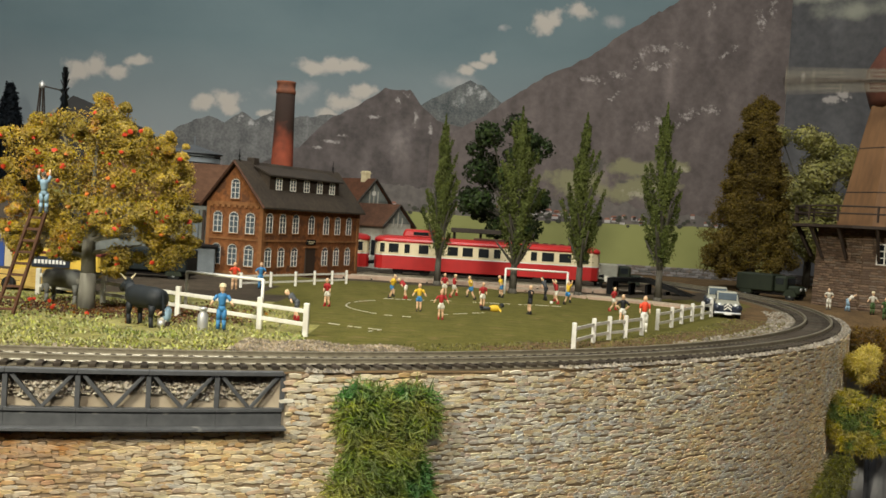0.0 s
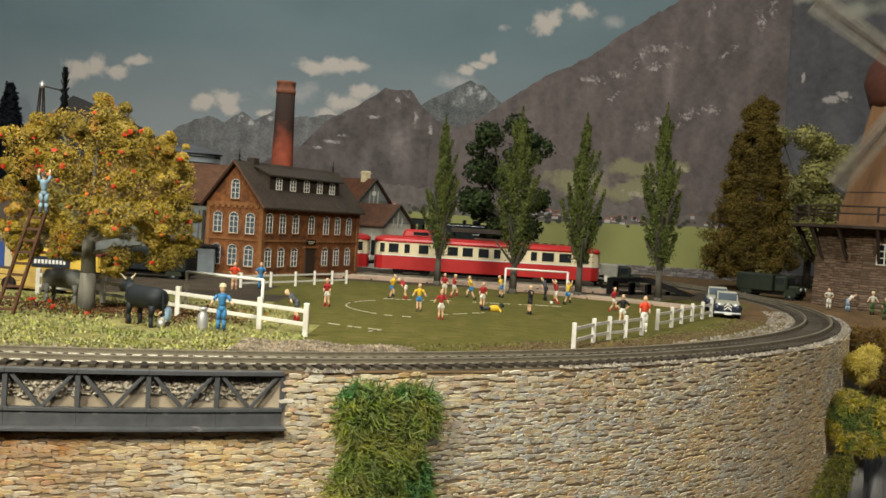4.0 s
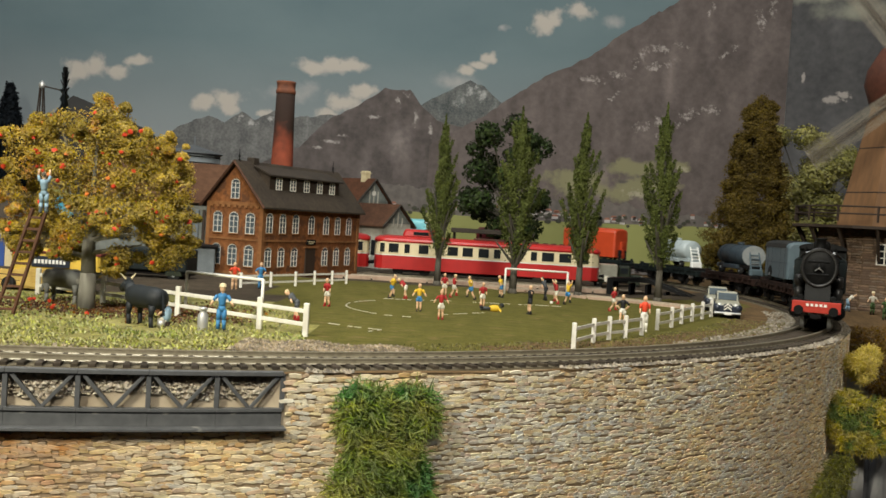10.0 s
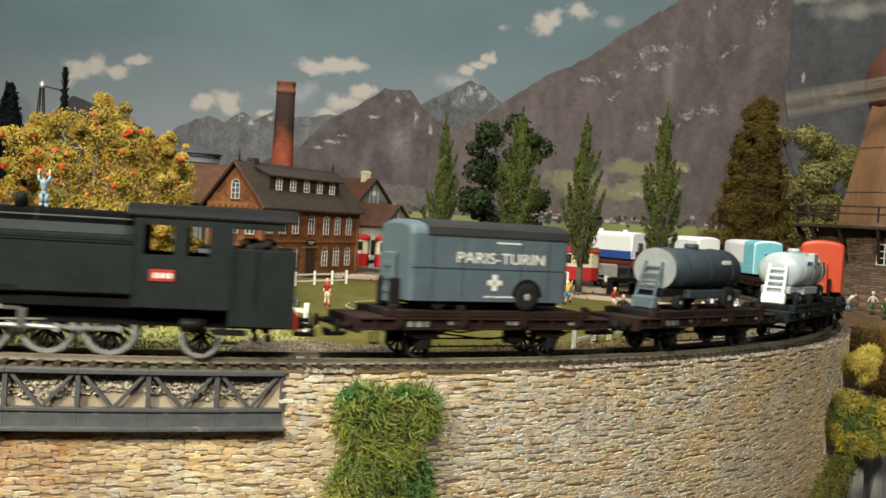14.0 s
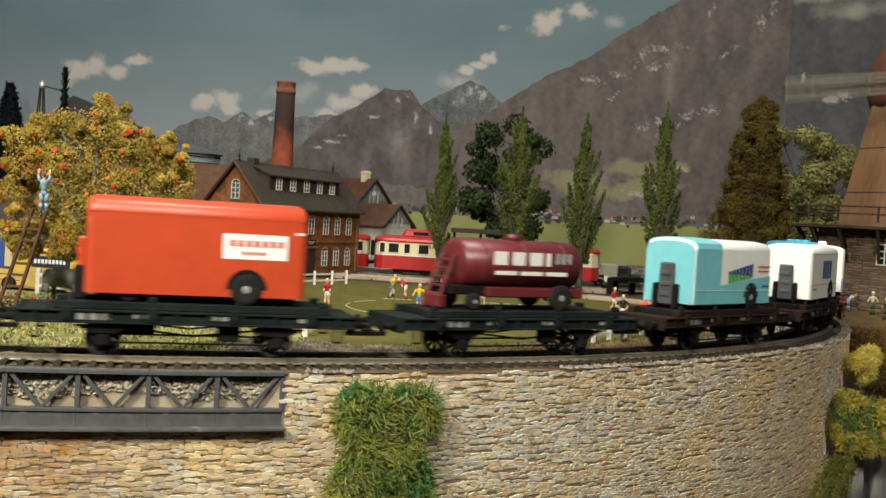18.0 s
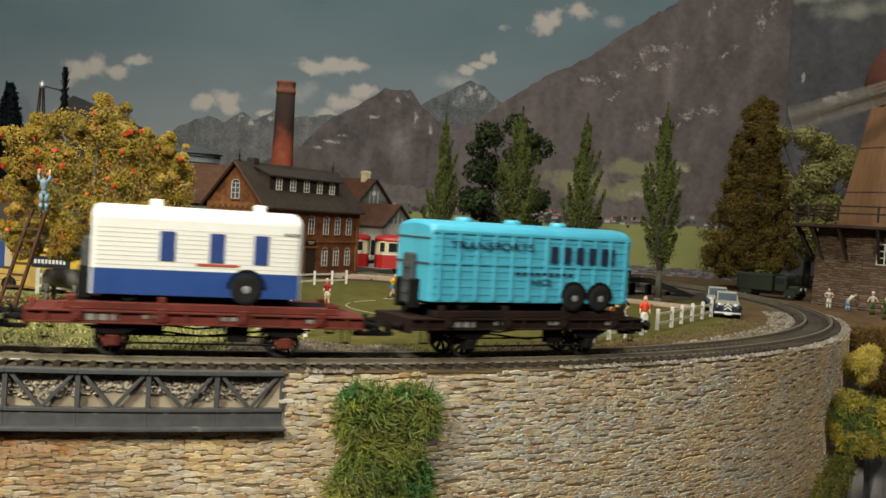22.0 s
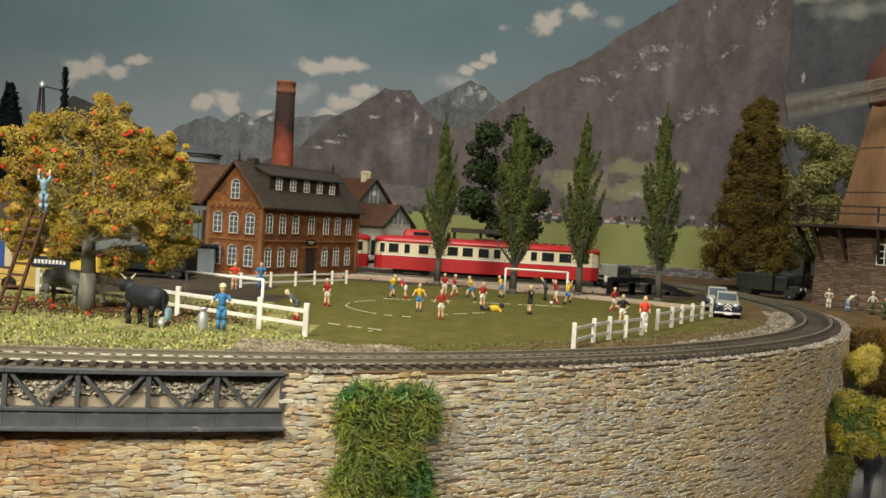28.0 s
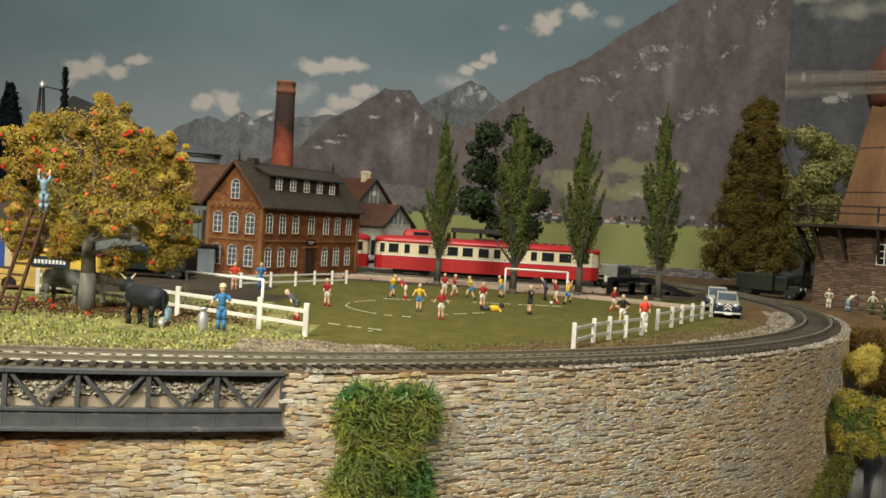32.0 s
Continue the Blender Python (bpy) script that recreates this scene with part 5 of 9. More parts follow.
def trees():
    poplar(-4, 940, 158, 36, "slender green poplar with a bare grey trunk", 11)
    poplar(60, 852, 157, 44, "dense green poplar behind the goal", 12)
    poplar(117, 867, 157, 38, "slender green poplar beside the siding", 13)
    poplar(183, 857, 168, 41, "tall green poplar near the picket fence", 14)
    random.seed(5)
    crown = [(random.uniform(-44, 44), random.uniform(-22, 22), random.uniform(55, 165), random.uniform(13, 19)) for _ in range(22)]
    clump_tree("broadleaf_tree", "dark green broadleaf tree behind the railcar", 72, 1195, 190, 4.0, crown + [(-28, 0, 168, 15), (5, 0, 178, 16), (24, 0, 160, 15), (-40, 0, 148, 12)], m_dark_leaf, m_bark, 6.0, 150)
    random.seed(21)
    crown = []
    for k in range(330):
        u = random.random() ** 0.9
        z = 22 + 186 * u
        w = (11 + 40 * (1 - u) ** 0.85) * (1 + 0.07 * math.sin(z * 0.16) + 0.06 * math.sin(z * 0.31 + 1))
        a = random.uniform(0, 6.283)
        q = w * math.sqrt(random.uniform(0.35, 1))
        crown.append((q * math.cos(a) - 4 * (1 - u), q * math.sin(a), z - 0.16 * q, random.uniform(6.5, 10.5) * (1.1 - 0.3 * u)))
    crown += [(0, 0, 214, 7), (10, 0, 210, 6), (-6, -3, 206, 7), (16, 0, 206, 5), (-52, -10, 60, 9), (-46, -14, 44, 8), (40, -8, 40, 9)]
    clump_tree("conifer_tree", "broad lumpy olive-brown conifer at the foot of the backdrop", 348, 1150, 236, 5, crown, m_fir, m_bark, 2.3, 420, "", 0.6, 0.9)
    fir("spruce_tree", "dark blue-black spruce at the backdrop", -640, 1480, 226, 90, m_spruce, 22, 6)
    random.seed(8)
    # rounded foam clumps of the apple tree: (x, z, radius)
    clumps = [(-35, 87, 8), (-25, 91, 7.5), (-8, 97, 8.5), (8, 102, 8.8), (6, 92, 9.5), (19, 95, 7.5), (30, 87, 8), (42, 90, 5), (-15, 80, 9.5), (-32, 74, 9.5), (-38, 60, 7), (-1, 78, 11), (19, 79, 11), (35, 78, 10), (45, 80, 6.5),
              (49, 65, 7.5), (32, 64, 11), (12, 63, 11), (-8, 64, 9.5), (3, 49, 10), (22, 52, 9.5), (-17, 48, 8.5), (-30, 43, 9.5), (42, 53, 9.5), (51, 46, 7.5), (35, 43, 8), (-37, 37, 7), (-2, 38, 7), (43, 31, 8.5), (51, 35, 6.5), (20, 30, 6.5), (14, 23, 5), (-12, 34, 6), (-30, 29, 5.5)]
    crown = []
    for x, z, r in clumps:
        deep = 30 * math.sqrt(max(0.08, 1 - ((x - 5) / 58) ** 2 - ((z - 62) / 46) ** 2))
        crown.append((x, random.uniform(-1.0, -0.35) * deep, z, r))
        crown.append((x * 0.9 + random.uniform(-6, 6), random.uniform(0.2, 1.0) * deep, z * 0.95 + random.uniform(-5, 5), r))
        for _ in range(3):
            a = random.uniform(0, 6.28)
            crown.append((x + r * 0.9 * math.cos(a), crown[-2][1] - random.uniform(0, 5), z + r * 0.9 * math.sin(a), r * random.uniform(0.35, 0.55)))
    t, rows = clump_tree("apple_tree", "autumn apple tree with olive-gold leaves and red fruit", -187, 537, 92, 3.9, crown, m_autumn, m_bark_pale, 1.3, 1000, "", 0.42, 0.7)
    front = [q for q in rows if q[0][1] < -10]
    for k in range(100):
        p = random.choice(front)[0]
        q = (p[0], p[1] - 1.6, p[2])
        bm = bm_new()
        blob(bm, (0, 0, 0), random.choice((0.9, 1.1, 1.3, 1.5)), 1, 0.9, 0.3)
        part("apple", bm, m_apple if k % 6 else m_apple_orange, t, at=at(*q))


# ---------------------------------------------------------------- windmill
SAILS = []
HUB = (408.0, 885.0, 200.0)
SAIL_REST = at(*HUB, -12)


def windmill():
    cx, cy = 428.0, 965.0
    w = thing("windmill", "windmill with brick base, timber gallery and brown tapered tower", "windmill", at=at(cx, cy, -5))

    def eight(bm, r0, z0, r1, z1, mi=0):
        lathe(bm, [(r0, z0), (r1, z1)], 8, mi, smooth=False)
    bm = bm_new()
    eight(bm, 76, -4, 74, 76)
    base = part("brick_base", bm, m_brick_mill, w)
    bm = bm_new()
    eight(bm, 57.5, 76, 31.5, 193)
    part("timber_tower", bm, m_mill_wood, w)
    for z in (108, 150, 191):
        r_ = 57.5 - (z - 76) * 0.2222 + 0.25
        bm = bm_new()
        eight(bm, r_, z, r_ - 0.2, z + 1.0)
        part("tower_band", bm, m_timber, w)
    bm = bm_new()
    lathe(bm, [(31, 190), (33, 196), (38, 212), (36, 226), (25, 246), (8, 258), (1, 260)], 14)
    part("cap", bm, m_cap, w)
    bm = bm_new()
    eight(bm, 99, 74, 99, 76.5)
    part("gallery_deck", bm, m_timber, w)
    a = radians(247.5)
    bm = bm_new()
    box(bm, -6.5, 6.5, -0.4, 0.6, -9, 9, 0.2)
    win = part("window", bm, m_glass, w, at=at(70.6 * math.cos(a) + 10 * math.sin(a), 70.6 * math.sin(a) - 10 * math.cos(a), 52, 337.5))
    bm = bm_new()
    for x in (-6.2, 0, 6.2):
        box(bm, x - 0.5, x + 0.5, -1.3, -0.3, -9.4, 9.4)
    for z in (-9, -3, 3, 9):
        box(bm, -6.7, 6.7, -1.2, -0.3, z - 0.45, z + 0.45)
    part("window_frame", bm, m_white, win)
    for k in range(16):
        a = 2 * math.pi * k / 16 + 0.2
        bm = bm_new()
        rod(bm, (92 * math.cos(a), 92 * math.sin(a), 80), (92 * math.cos(a), 92 * math.sin(a), 94), 1.1, n=5)
        part("gallery_post", bm, m_timber, w)
        b = a + 2 * math.pi / 16
        for z in (87, 93.5):
            bm = bm_new()
            rod(bm, (92 * math.cos(a), 92 * math.sin(a), z), (92 * math.cos(b), 92 * math.sin(b), z), 0.8, n=5)
            part("gallery_rail", bm, m_timber, w)
        bm = bm_new()
        rod(bm, (91 * math.cos(a), 91 * math.sin(a), 76), (75.5 * math.cos(a), 75.5 * math.sin(a), 46), 1.6, n=5)
        part("gallery_brace", bm, m_timber, w)
    # sails
    s = thing("windmill_sails", "four pale cloth-covered sails turning on the windmill", "windmill sails", at=SAIL_REST)
    bm = bm_new()
    lathe(bm, [(5, -4), (5, 6)], 10, axis="Y")
    rod(bm, (0, 4, 0), (0, 44, 0), 3, n=8)
    part("hub", bm, m_cap, s)
    for k in range(4):
        R = Matrix.Rotation(math.pi / 2 * k, 4, "Y")
        bm = bm_new()
        box(bm, -118, -3, -1.2, 1.2, -1.2, 1.2, m=R)
        part("stock", bm, m_timber, s)
        tilt = R @ Matrix.Rotation(0.25, 4, "X")
        for j in range(6):
            z = -9 + j * 3.4
            bm = bm_new()
            box(bm, -116, -22, -0.4, 0.4, z - 0.1, z + 1.6, m=tilt)
            part("sail_lath", bm, m_sail, s)
        for x in (-115, -92, -69, -46, -23):
            bm = bm_new()
            box(bm, x - 0.4, x + 0.4, 0.3, 0.8, -9.2, 9.8, m=tilt)
            part("sail_bar", bm, m_sail, s)
    SAILS.append(s)


m_brick_mill = mat("mill_brick", (0.13, 0.088, 0.055), (0.08, 0.054, 0.035), 200, 0.9, 0, 0.5, stretch=(1, 1, 2.5))


# ---------------------------------------------------------------- the goods train
MOVING = []      # (thing, distance behind the engine's front, half wheelbase)
TURNING = []     # (wheelset, rest pose, radius)
RODS = []        # (rod, rest place, crank radius)


def spoked(r, thick, spokes, mats):
    """A wheel in two meshes: the spoked centre, cut from one plate, and the flanged tyre round it."""
    bm = bm_new()
    pts = []
    for i in range(spokes):
        a = 2 * math.pi * i / spokes
        w = 0.055
        for rad, d in ((0.24, -0.42 * 6.283 / spokes), (0.30, -w / 0.30), (0.86, -w / 0.86), (0.86, w / 0.86), (0.30, w / 0.30), (0.24, 0.42 * 6.283 / spokes)):
            pts.append((r * rad * math.cos(a + d), r * rad * math.sin(a + d)))
    prism(bm, pts, -thick * 0.55, thick * 0.5)
    centre = as_mesh("wheel_centre", bm, mats[0])
    bm = bm_new()
    prof = ((0.82, -thick), (0.99, -thick), (1.0, thick * 0.5), (1.07, thick * 0.6), (1.07, thick), (0.82, thick))
    n = 24
    ring = []
    for i in range(n):
        a = 2 * math.pi * i / n
        ring.append([bm.verts.new(V(q * r * math.cos(a), y, q * r * math.sin(a))) for q, y in prof])
    for i in range(n):
        A, B = ring[i], ring[(i + 1) % n]
        for k in range(6):
            bm.faces.new([A[k], A[(k + 1) % 6], B[(k + 1) % 6], B[k]])
    tyre = as_mesh("tyre", bm, mats[1])
    bm = bm_new()
    lathe(bm, [(r * 0.27, -thick * 0.9), (r * 0.22, -thick * 1.25), (r * 0.12, -thick * 1.3)], 12, axis="Y")
    return centre, tyre, as_mesh("hub", bm, mats[0])


WHEEL = spoked(5.9, 1.2, 9, [m_black2, m_wheel_dark])
DRIVER = spoked(9.2, 1.3, 14, [m_black, m_steel_bright])
PONY = spoked(6.9, 1.2, 9, [m_black, m_steel_bright])


def wheelset(parent, x, r, meshes, turning=True):
    bm = bm_new()
    rod(bm, (0, -8, 0), (0, 8, 0), 1.0, n=8)
    ax = part("wheelset", bm, m_black2, parent, at=at(x, 0, r))
    for sgn in (-1, 1):
        for me in meshes:
            w = new(me.name.split(".")[0], me)
            w.parent = ax
            w.matrix_basis = at(0, sgn * 8.0, 0, 0 if sgn < 0 else 180)
    if turning:
        TURNING.append((ax, x, r))
    return ax


def buffers(parent, x, sgn, z=12.0, mat_=None, r=2.4):
    for y in (-10, 10):
        bm = bm_new()
        lathe(bm, [(1.3, 0), (1.3, sgn * 4), (0.8, sgn * 4), (0.8, sgn * 6.2), (r, sgn * 6.3), (r, sgn * 7.0)], 12, axis="X")
        part("buffer", bm, mat_ or m_black2, parent, at=at(x, y, z))


def coupling(parent, x, sgn):
    bm = bm_new()
    box(bm, min(0, sgn * 8), max(0, sgn * 8), -1.2, 1.2, -1, 0.6, 0.2)
    box(bm, sgn * 7 - 0.7, sgn * 7 + 0.7, -3.2, 3.2, -0.6, 1.8, 0.2)
    part("coupling", bm, m_black2, parent, at=at(x, 0, 9.0))


def bars(parent, x0, x1, z0, z1, y, material, n, name="lettering_bar", gap=0.35):
    """Unreadable or withheld writing: plain bars of its size and colour."""
    w = (x1 - x0) / n
    for i in range(n):
        bm = bm_new()
        a, b = x0 + w * i, x0 + w * (i + 1 - gap)
        box(bm, min(a, b), max(a, b), y - 0.12, y + 0.12, z0, z1)
        part(name, bm, material, parent)


def words(parent, text, x, z, y, size, material, width=None):
    """Readable writing on the side that faces outwards (local +y), in the built-in font."""
    cu = bpy.data.curves.new("lettering", "FONT")
    cu.body, cu.size, cu.extrude, cu.align_x, cu.align_y = text, size * U, 0.00012, "CENTER", "CENTER"
    tmp = bpy.data.objects.new("lettering", cu)
    scene.collection.objects.link(tmp)
    me = bpy.data.meshes.new_from_object(tmp.evaluated_get(bpy.context.evaluated_depsgraph_get()))
    bpy.data.objects.remove(tmp)
    bpy.data.curves.remove(cu)
    if width:
        xs = [v.co.x for v in me.vertices]
        k = width * U / (max(xs) - min(xs))
        for v in me.vertices:
            v.co.x *= k
    me.materials.clear()
    me.materials.append(material)
    ob = new("lettering", me)
    ob.parent = parent
    ob.matrix_basis = at(x, y, z) @ pose(0, 0, 0, 90, 0, 180)
    return ob


def flat_wagon(back, material, label, L=116.0, axle=30.0, red=False):
    w = thing("flat_wagon", label, "railway wagon", "goods train wagons")
    h = L / 2
    bm = bm_new()
    box(bm, -h, h, -14.2, 14.2, 14.8, 16.0, 0.2)
    part("deck", bm, material, w)
    for i in range(14):
        bm = bm_new()
        a = -h + 1 + (L - 2) * i / 14
        box(bm, a, a + (L - 2) / 14 - 0.5, -14.0, 14.0, 16.0, 16.5, 0.12)
        part("deck_plank", bm, material, w)
    bm = bm_new()
    box(bm, -h + 12, h - 13, -9.0, 9.0, 16.5, 19.2, 0.3)
    part("wheel_bed", bm, m_black2, w)
    for sgn in (-1, 1):
        # channel-section sill with stiffeners and lashing rings
        bm = bm_new()
        box(bm, -h, h, sgn * 14.4 - 0.4, sgn * 14.4 + 0.4, 12.2, 16.4, 0.15)
        box(bm, -h, h, sgn * 15.0 - 0.8, sgn * 15.0 + 0.8, 15.7, 16.5, 0.15)
        box(bm, -h, h, sgn * 15.0 - 0.8, sgn * 15.0 + 0.8, 11.8, 12.5, 0.15)
        for k in range(10):
            a = -h + 6 + k * (L - 12) / 9
            box(bm, a - 0.5, a + 0.5, sgn * 15.1 - 0.6, sgn * 15.1 + 0.6, 12.4, 15.9)
        part("side_sill", bm, material, w)
        for k in range(4):
            a = -h + 16 + k * (L - 32) / 3
            bm = bm_new()
            box(bm, a - 1.8, a + 1.8, sgn * 16.0 - 0.35, sgn * 16.0 + 0.35, 12.6, 17.6, 0.25)
            box(bm, a - 0.7, a + 0.7, sgn * 16.5 - 0.3, sgn * 16.5 + 0.3, 13.4, 15.2, 0.2)
            part("stake_pocket", bm, material, w)
        bm = bm_new()
        rod(bm, (-axle, sgn * 11.5, 5.0), (axle, sgn * 11.5, 5.0), 0.4, n=5)
        rod(bm, (-h + 20, sgn * 11, 11.8), (0, sgn * 11, 7.6), 0.4, n=5)
        rod(bm, (h - 20, sgn * 11, 11.8), (0, sgn * 11, 7.6), 0.4, n=5)
        part("brake_rigging", bm, m_black2, w)
        bm = bm_new()
        box(bm, -h + 9, h - 11, sgn * 12.2 - 1.9, sgn * 12.2 + 1.9, 16.5, 19.3, 0.3)
        box(bm, -h + 9, -h + 12, sgn * 12.2 - 1.9, sgn * 12.2 + 1.9, 19.3, 20.8, 0.4)
        part("runway_rail", bm, material, w)
        for e_ in (-1, 1):
            bm = bm_new()
            box(bm, e_ * (h - 6) - 1.6, e_ * (h - 6) + 1.6, sgn * 14.6 - 0.8, sgn * 14.6 + 0.8, 6.6, 7.2, 0.1)
            for o in (-1.3, 1.3):
                box(bm, e_ * (h - 6) + o - 0.25, e_ * (h - 6) + o + 0.25, sgn * 14.4 - 0.25, sgn * 14.4 + 0.25, 6.8, 12)
            part("step", bm, m_black2, w)
        for x in (-axle, axle):
            bm = bm_new()
            prism(bm, [(x - 6.4, 12.2), (x + 6.4, 12.2), (x + 2.4, 3.6), (x + 1.0, 3.6), (x + 1.0, 8), (x - 1.0, 8), (x - 1.0, 3.6), (x - 2.4, 3.6)], sgn * 12.0 - 0.4, sgn * 12.0 + 0.4)
            part("axle_guard", bm, material if red else m_black2, w)
            bm = bm_new()
            box(bm, x - 2.1, x + 2.1, sgn * 13.3 - 1.1, sgn * 13.3 + 1.1, 3.9, 7.9, 0.5)
            part("axle_box", bm, material if red else m_black2, w)
            for k in range(4):
                bm = bm_new()
                box(bm, x - 9.5 + k * 1.7, x + 9.5 - k * 1.7, sgn * 13.2 - 0.7, sgn * 13.2 + 0.7, 10.6 - k * 0.75, 11.2 - k * 0.75)
                part("leaf_spring", bm, m_black2, w)
        if sgn > 0:
            for x0, x1 in ((-h + 14, -h + 22), (-12, -5), (h - 30, h - 18), (16, 21)):
                bars(w, x0, x1, 13.0 if x1 - x0 > 9 else 13.8, 15.4, 15.0, m_wagon_mark, 3 if x1 - x0 > 9 else 2, "number_bar", 0.3)
        bm = bm_new()
        box(bm, sgn * h - 0.9, sgn * h + 0.9, -14.3, 14.3, 10.6, 16.6, 0.25)
        part("buffer_beam", bm, material, w)
        buffers(w, sgn * (h + 0.6), sgn, 13.0)
        coupling(w, sgn * h, sgn)
    bm = bm_new()
    box(bm, -17, -9, 8, 12, 6, 12, 0.4)
    part("brake_box", bm, m_black2, w)
    bm = bm_new()
    rod(bm, (12, -9, 7), (26, -9, 7), 2.0, n=10)
    part("brake_cylinder", bm, m_black2, w)
    for k in range(4):
        bm = bm_new()
        x = -46 + k * 30
        box(bm, x - 1.4, x + 1.4, 12.4, 14.0, 19.2, 21.4, 0.3)
        part("wheel_chock", bm, m_wagon_red if red else material, w)
    for x in (-axle, axle):
        wheelset(w, x, 5.9, WHEEL)
    MOVING.append((w, back, axle))
    return w


TW = {}


def road_wheel(parent, x, y, z, r, name="trailer_wheel"):
    key = (round(r, 1),)
    if key not in TW:
        bm = bm_new()
        lathe(bm, [(r * 0.62, -1.6), (r * 0.95, -1.6), (r, -1.0), (r, 1.0), (r * 0.95, 1.6), (r * 0.62, 1.6)], 18, axis="Y")
        tyre = as_mesh("tyre", bm, m_tyre)
        bm = bm_new()
        lathe(bm, [(r * 0.2, -1.9), (r * 0.3, -1.2), (r * 0.63, -1.3), (r * 0.63, 1.3), (r * 0.3, 1.2), (r * 0.2, 1.9)], 14, axis="Y")
        TW[key] = (tyre, as_mesh("rim", bm, m_hub))
    t = new(name, TW[key][0])
    t.parent = parent
    t.matrix_basis = at(x, y, z)
    h = new("rim", TW[key][1])
    h.parent = t
    return t


def arch(L, W, z0, ze, zt, r=3.0):
    """Outline (y, z) of a van body with a gently arched roof."""
    pts = [(-W / 2, z0), (W / 2, z0), (W / 2, ze)]
    for i in range(1, 10):
        a = math.pi * i / 10
        pts.append((W / 2 * math.cos(a), ze + (zt - ze) * math.sin(a) ** 0.6))
    pts.append((-W / 2, ze))
    return pts


def shell(name, parent, L, W, z0, ze, zt, material, rnd=2.2):
    bm = bm_new()
    pts = arch(L, W, z0, ze, zt)
    cy, cz = 0, (z0 + ze) / 2
    rings = []
    for x, k in ((-L / 2, 0.90), (-L / 2 + rnd * 0.3, 0.96), (-L / 2 + rnd, 1), (L / 2 - rnd, 1), (L / 2 - rnd * 0.3, 0.96), (L / 2, 0.90)):
        rings.append([bm.verts.new(V(x, y * k, cz + (z - cz) * (k if z > cz else 1))) for y, z in pts])
    n = len(pts)
    for a, b in zip(rings, rings[1:]):
        for i in range(n):
            f = bm.faces.new([a[i], a[(i + 1) % n], b[(i + 1) % n], b[i]])
            f.smooth = 2 <= i <= 11
    bm.faces.new(rings[0])
    bm.faces.new(rings[-1])
    return part(name, bm, material, parent)


def front_gear(t, x, material):
    """The trailer's folded landing gear with its small twin wheels, against the front wall."""
    bm = bm_new()
    box(bm, x, x + 2.6, -4.2, 4.2, 21, 41, 0.6, taper=0.12)
    for z in (26, 31, 36):
        box(bm, x + 2.4, x + 3.2, -2.6, 2.6, z - 1, z + 1, 0.2)
    part("landing_gear", bm, material, t)
    bm = bm_new()
    box(bm, x - 1, x + 3.8, -6.4, -4.4, 19.3, 31, 0.5)
    box(bm, x - 1, x + 3.8, 4.4, 6.4, 19.3, 31, 0.5)
    part("gear_leg", bm, m_black2, t)


def van_trailer(back, label, L, material, z0=22.5, ze=50.0, zt=55.0, W=27.0, axles=(-17,), front=23, wheel=5.8, gear=None):
    t = thing("road_trailer", label, "trailer", "road trailers on the train")
    shell("body", t, L, W, z0, ze, zt, material)
    bm = bm_new()
    box(bm, -L / 2 + 3, L / 2 - 4, -9, 9, z0 - 1.8, z0, 0.3)
    part("chassis", bm, m_black2, t)
    for sgn in (-1, 1):
        for a in axles:
            road_wheel(t, a, sgn * (W / 2 - (0.2 if L > 90 else 1.2)), 19.3 + wheel, wheel)
        road_wheel(t, front, sgn * (W / 2 - 3), 19.3 + 4.0, 4.0, "support_wheel")
        for a in axles:
            bm = bm_new()
            pts = [(a + (wheel + 1.5) * math.cos(math.pi * i / 10), 19.3 + wheel + (wheel + 1.5) * math.sin(math.pi * i / 10)) for i in range(11)]
            prism(bm, pts, sgn * (W / 2 + (0.8 if L > 90 else 0.15)), sgn * (W / 2 - 0.6))
            part("wheel_arch", bm, m_black2, t)
    front_gear(t, L / 2 + 0.2, gear or m_cloth_grey)
    MOVING.append((t, back, 31.0))
    return t


def band(t, x0, x1, z0, z1, W, material, name="colour_band", both=True):
    for sgn in ((-1, 1) if both else (1,)):
        bm = bm_new()
        y = sgn * (W / 2 + 0.1)
        box(bm, x0, x1, min(y, y - sgn * 0.5), max(y, y - sgn * 0.5), z0, z1)
        part(name, bm, material, t)


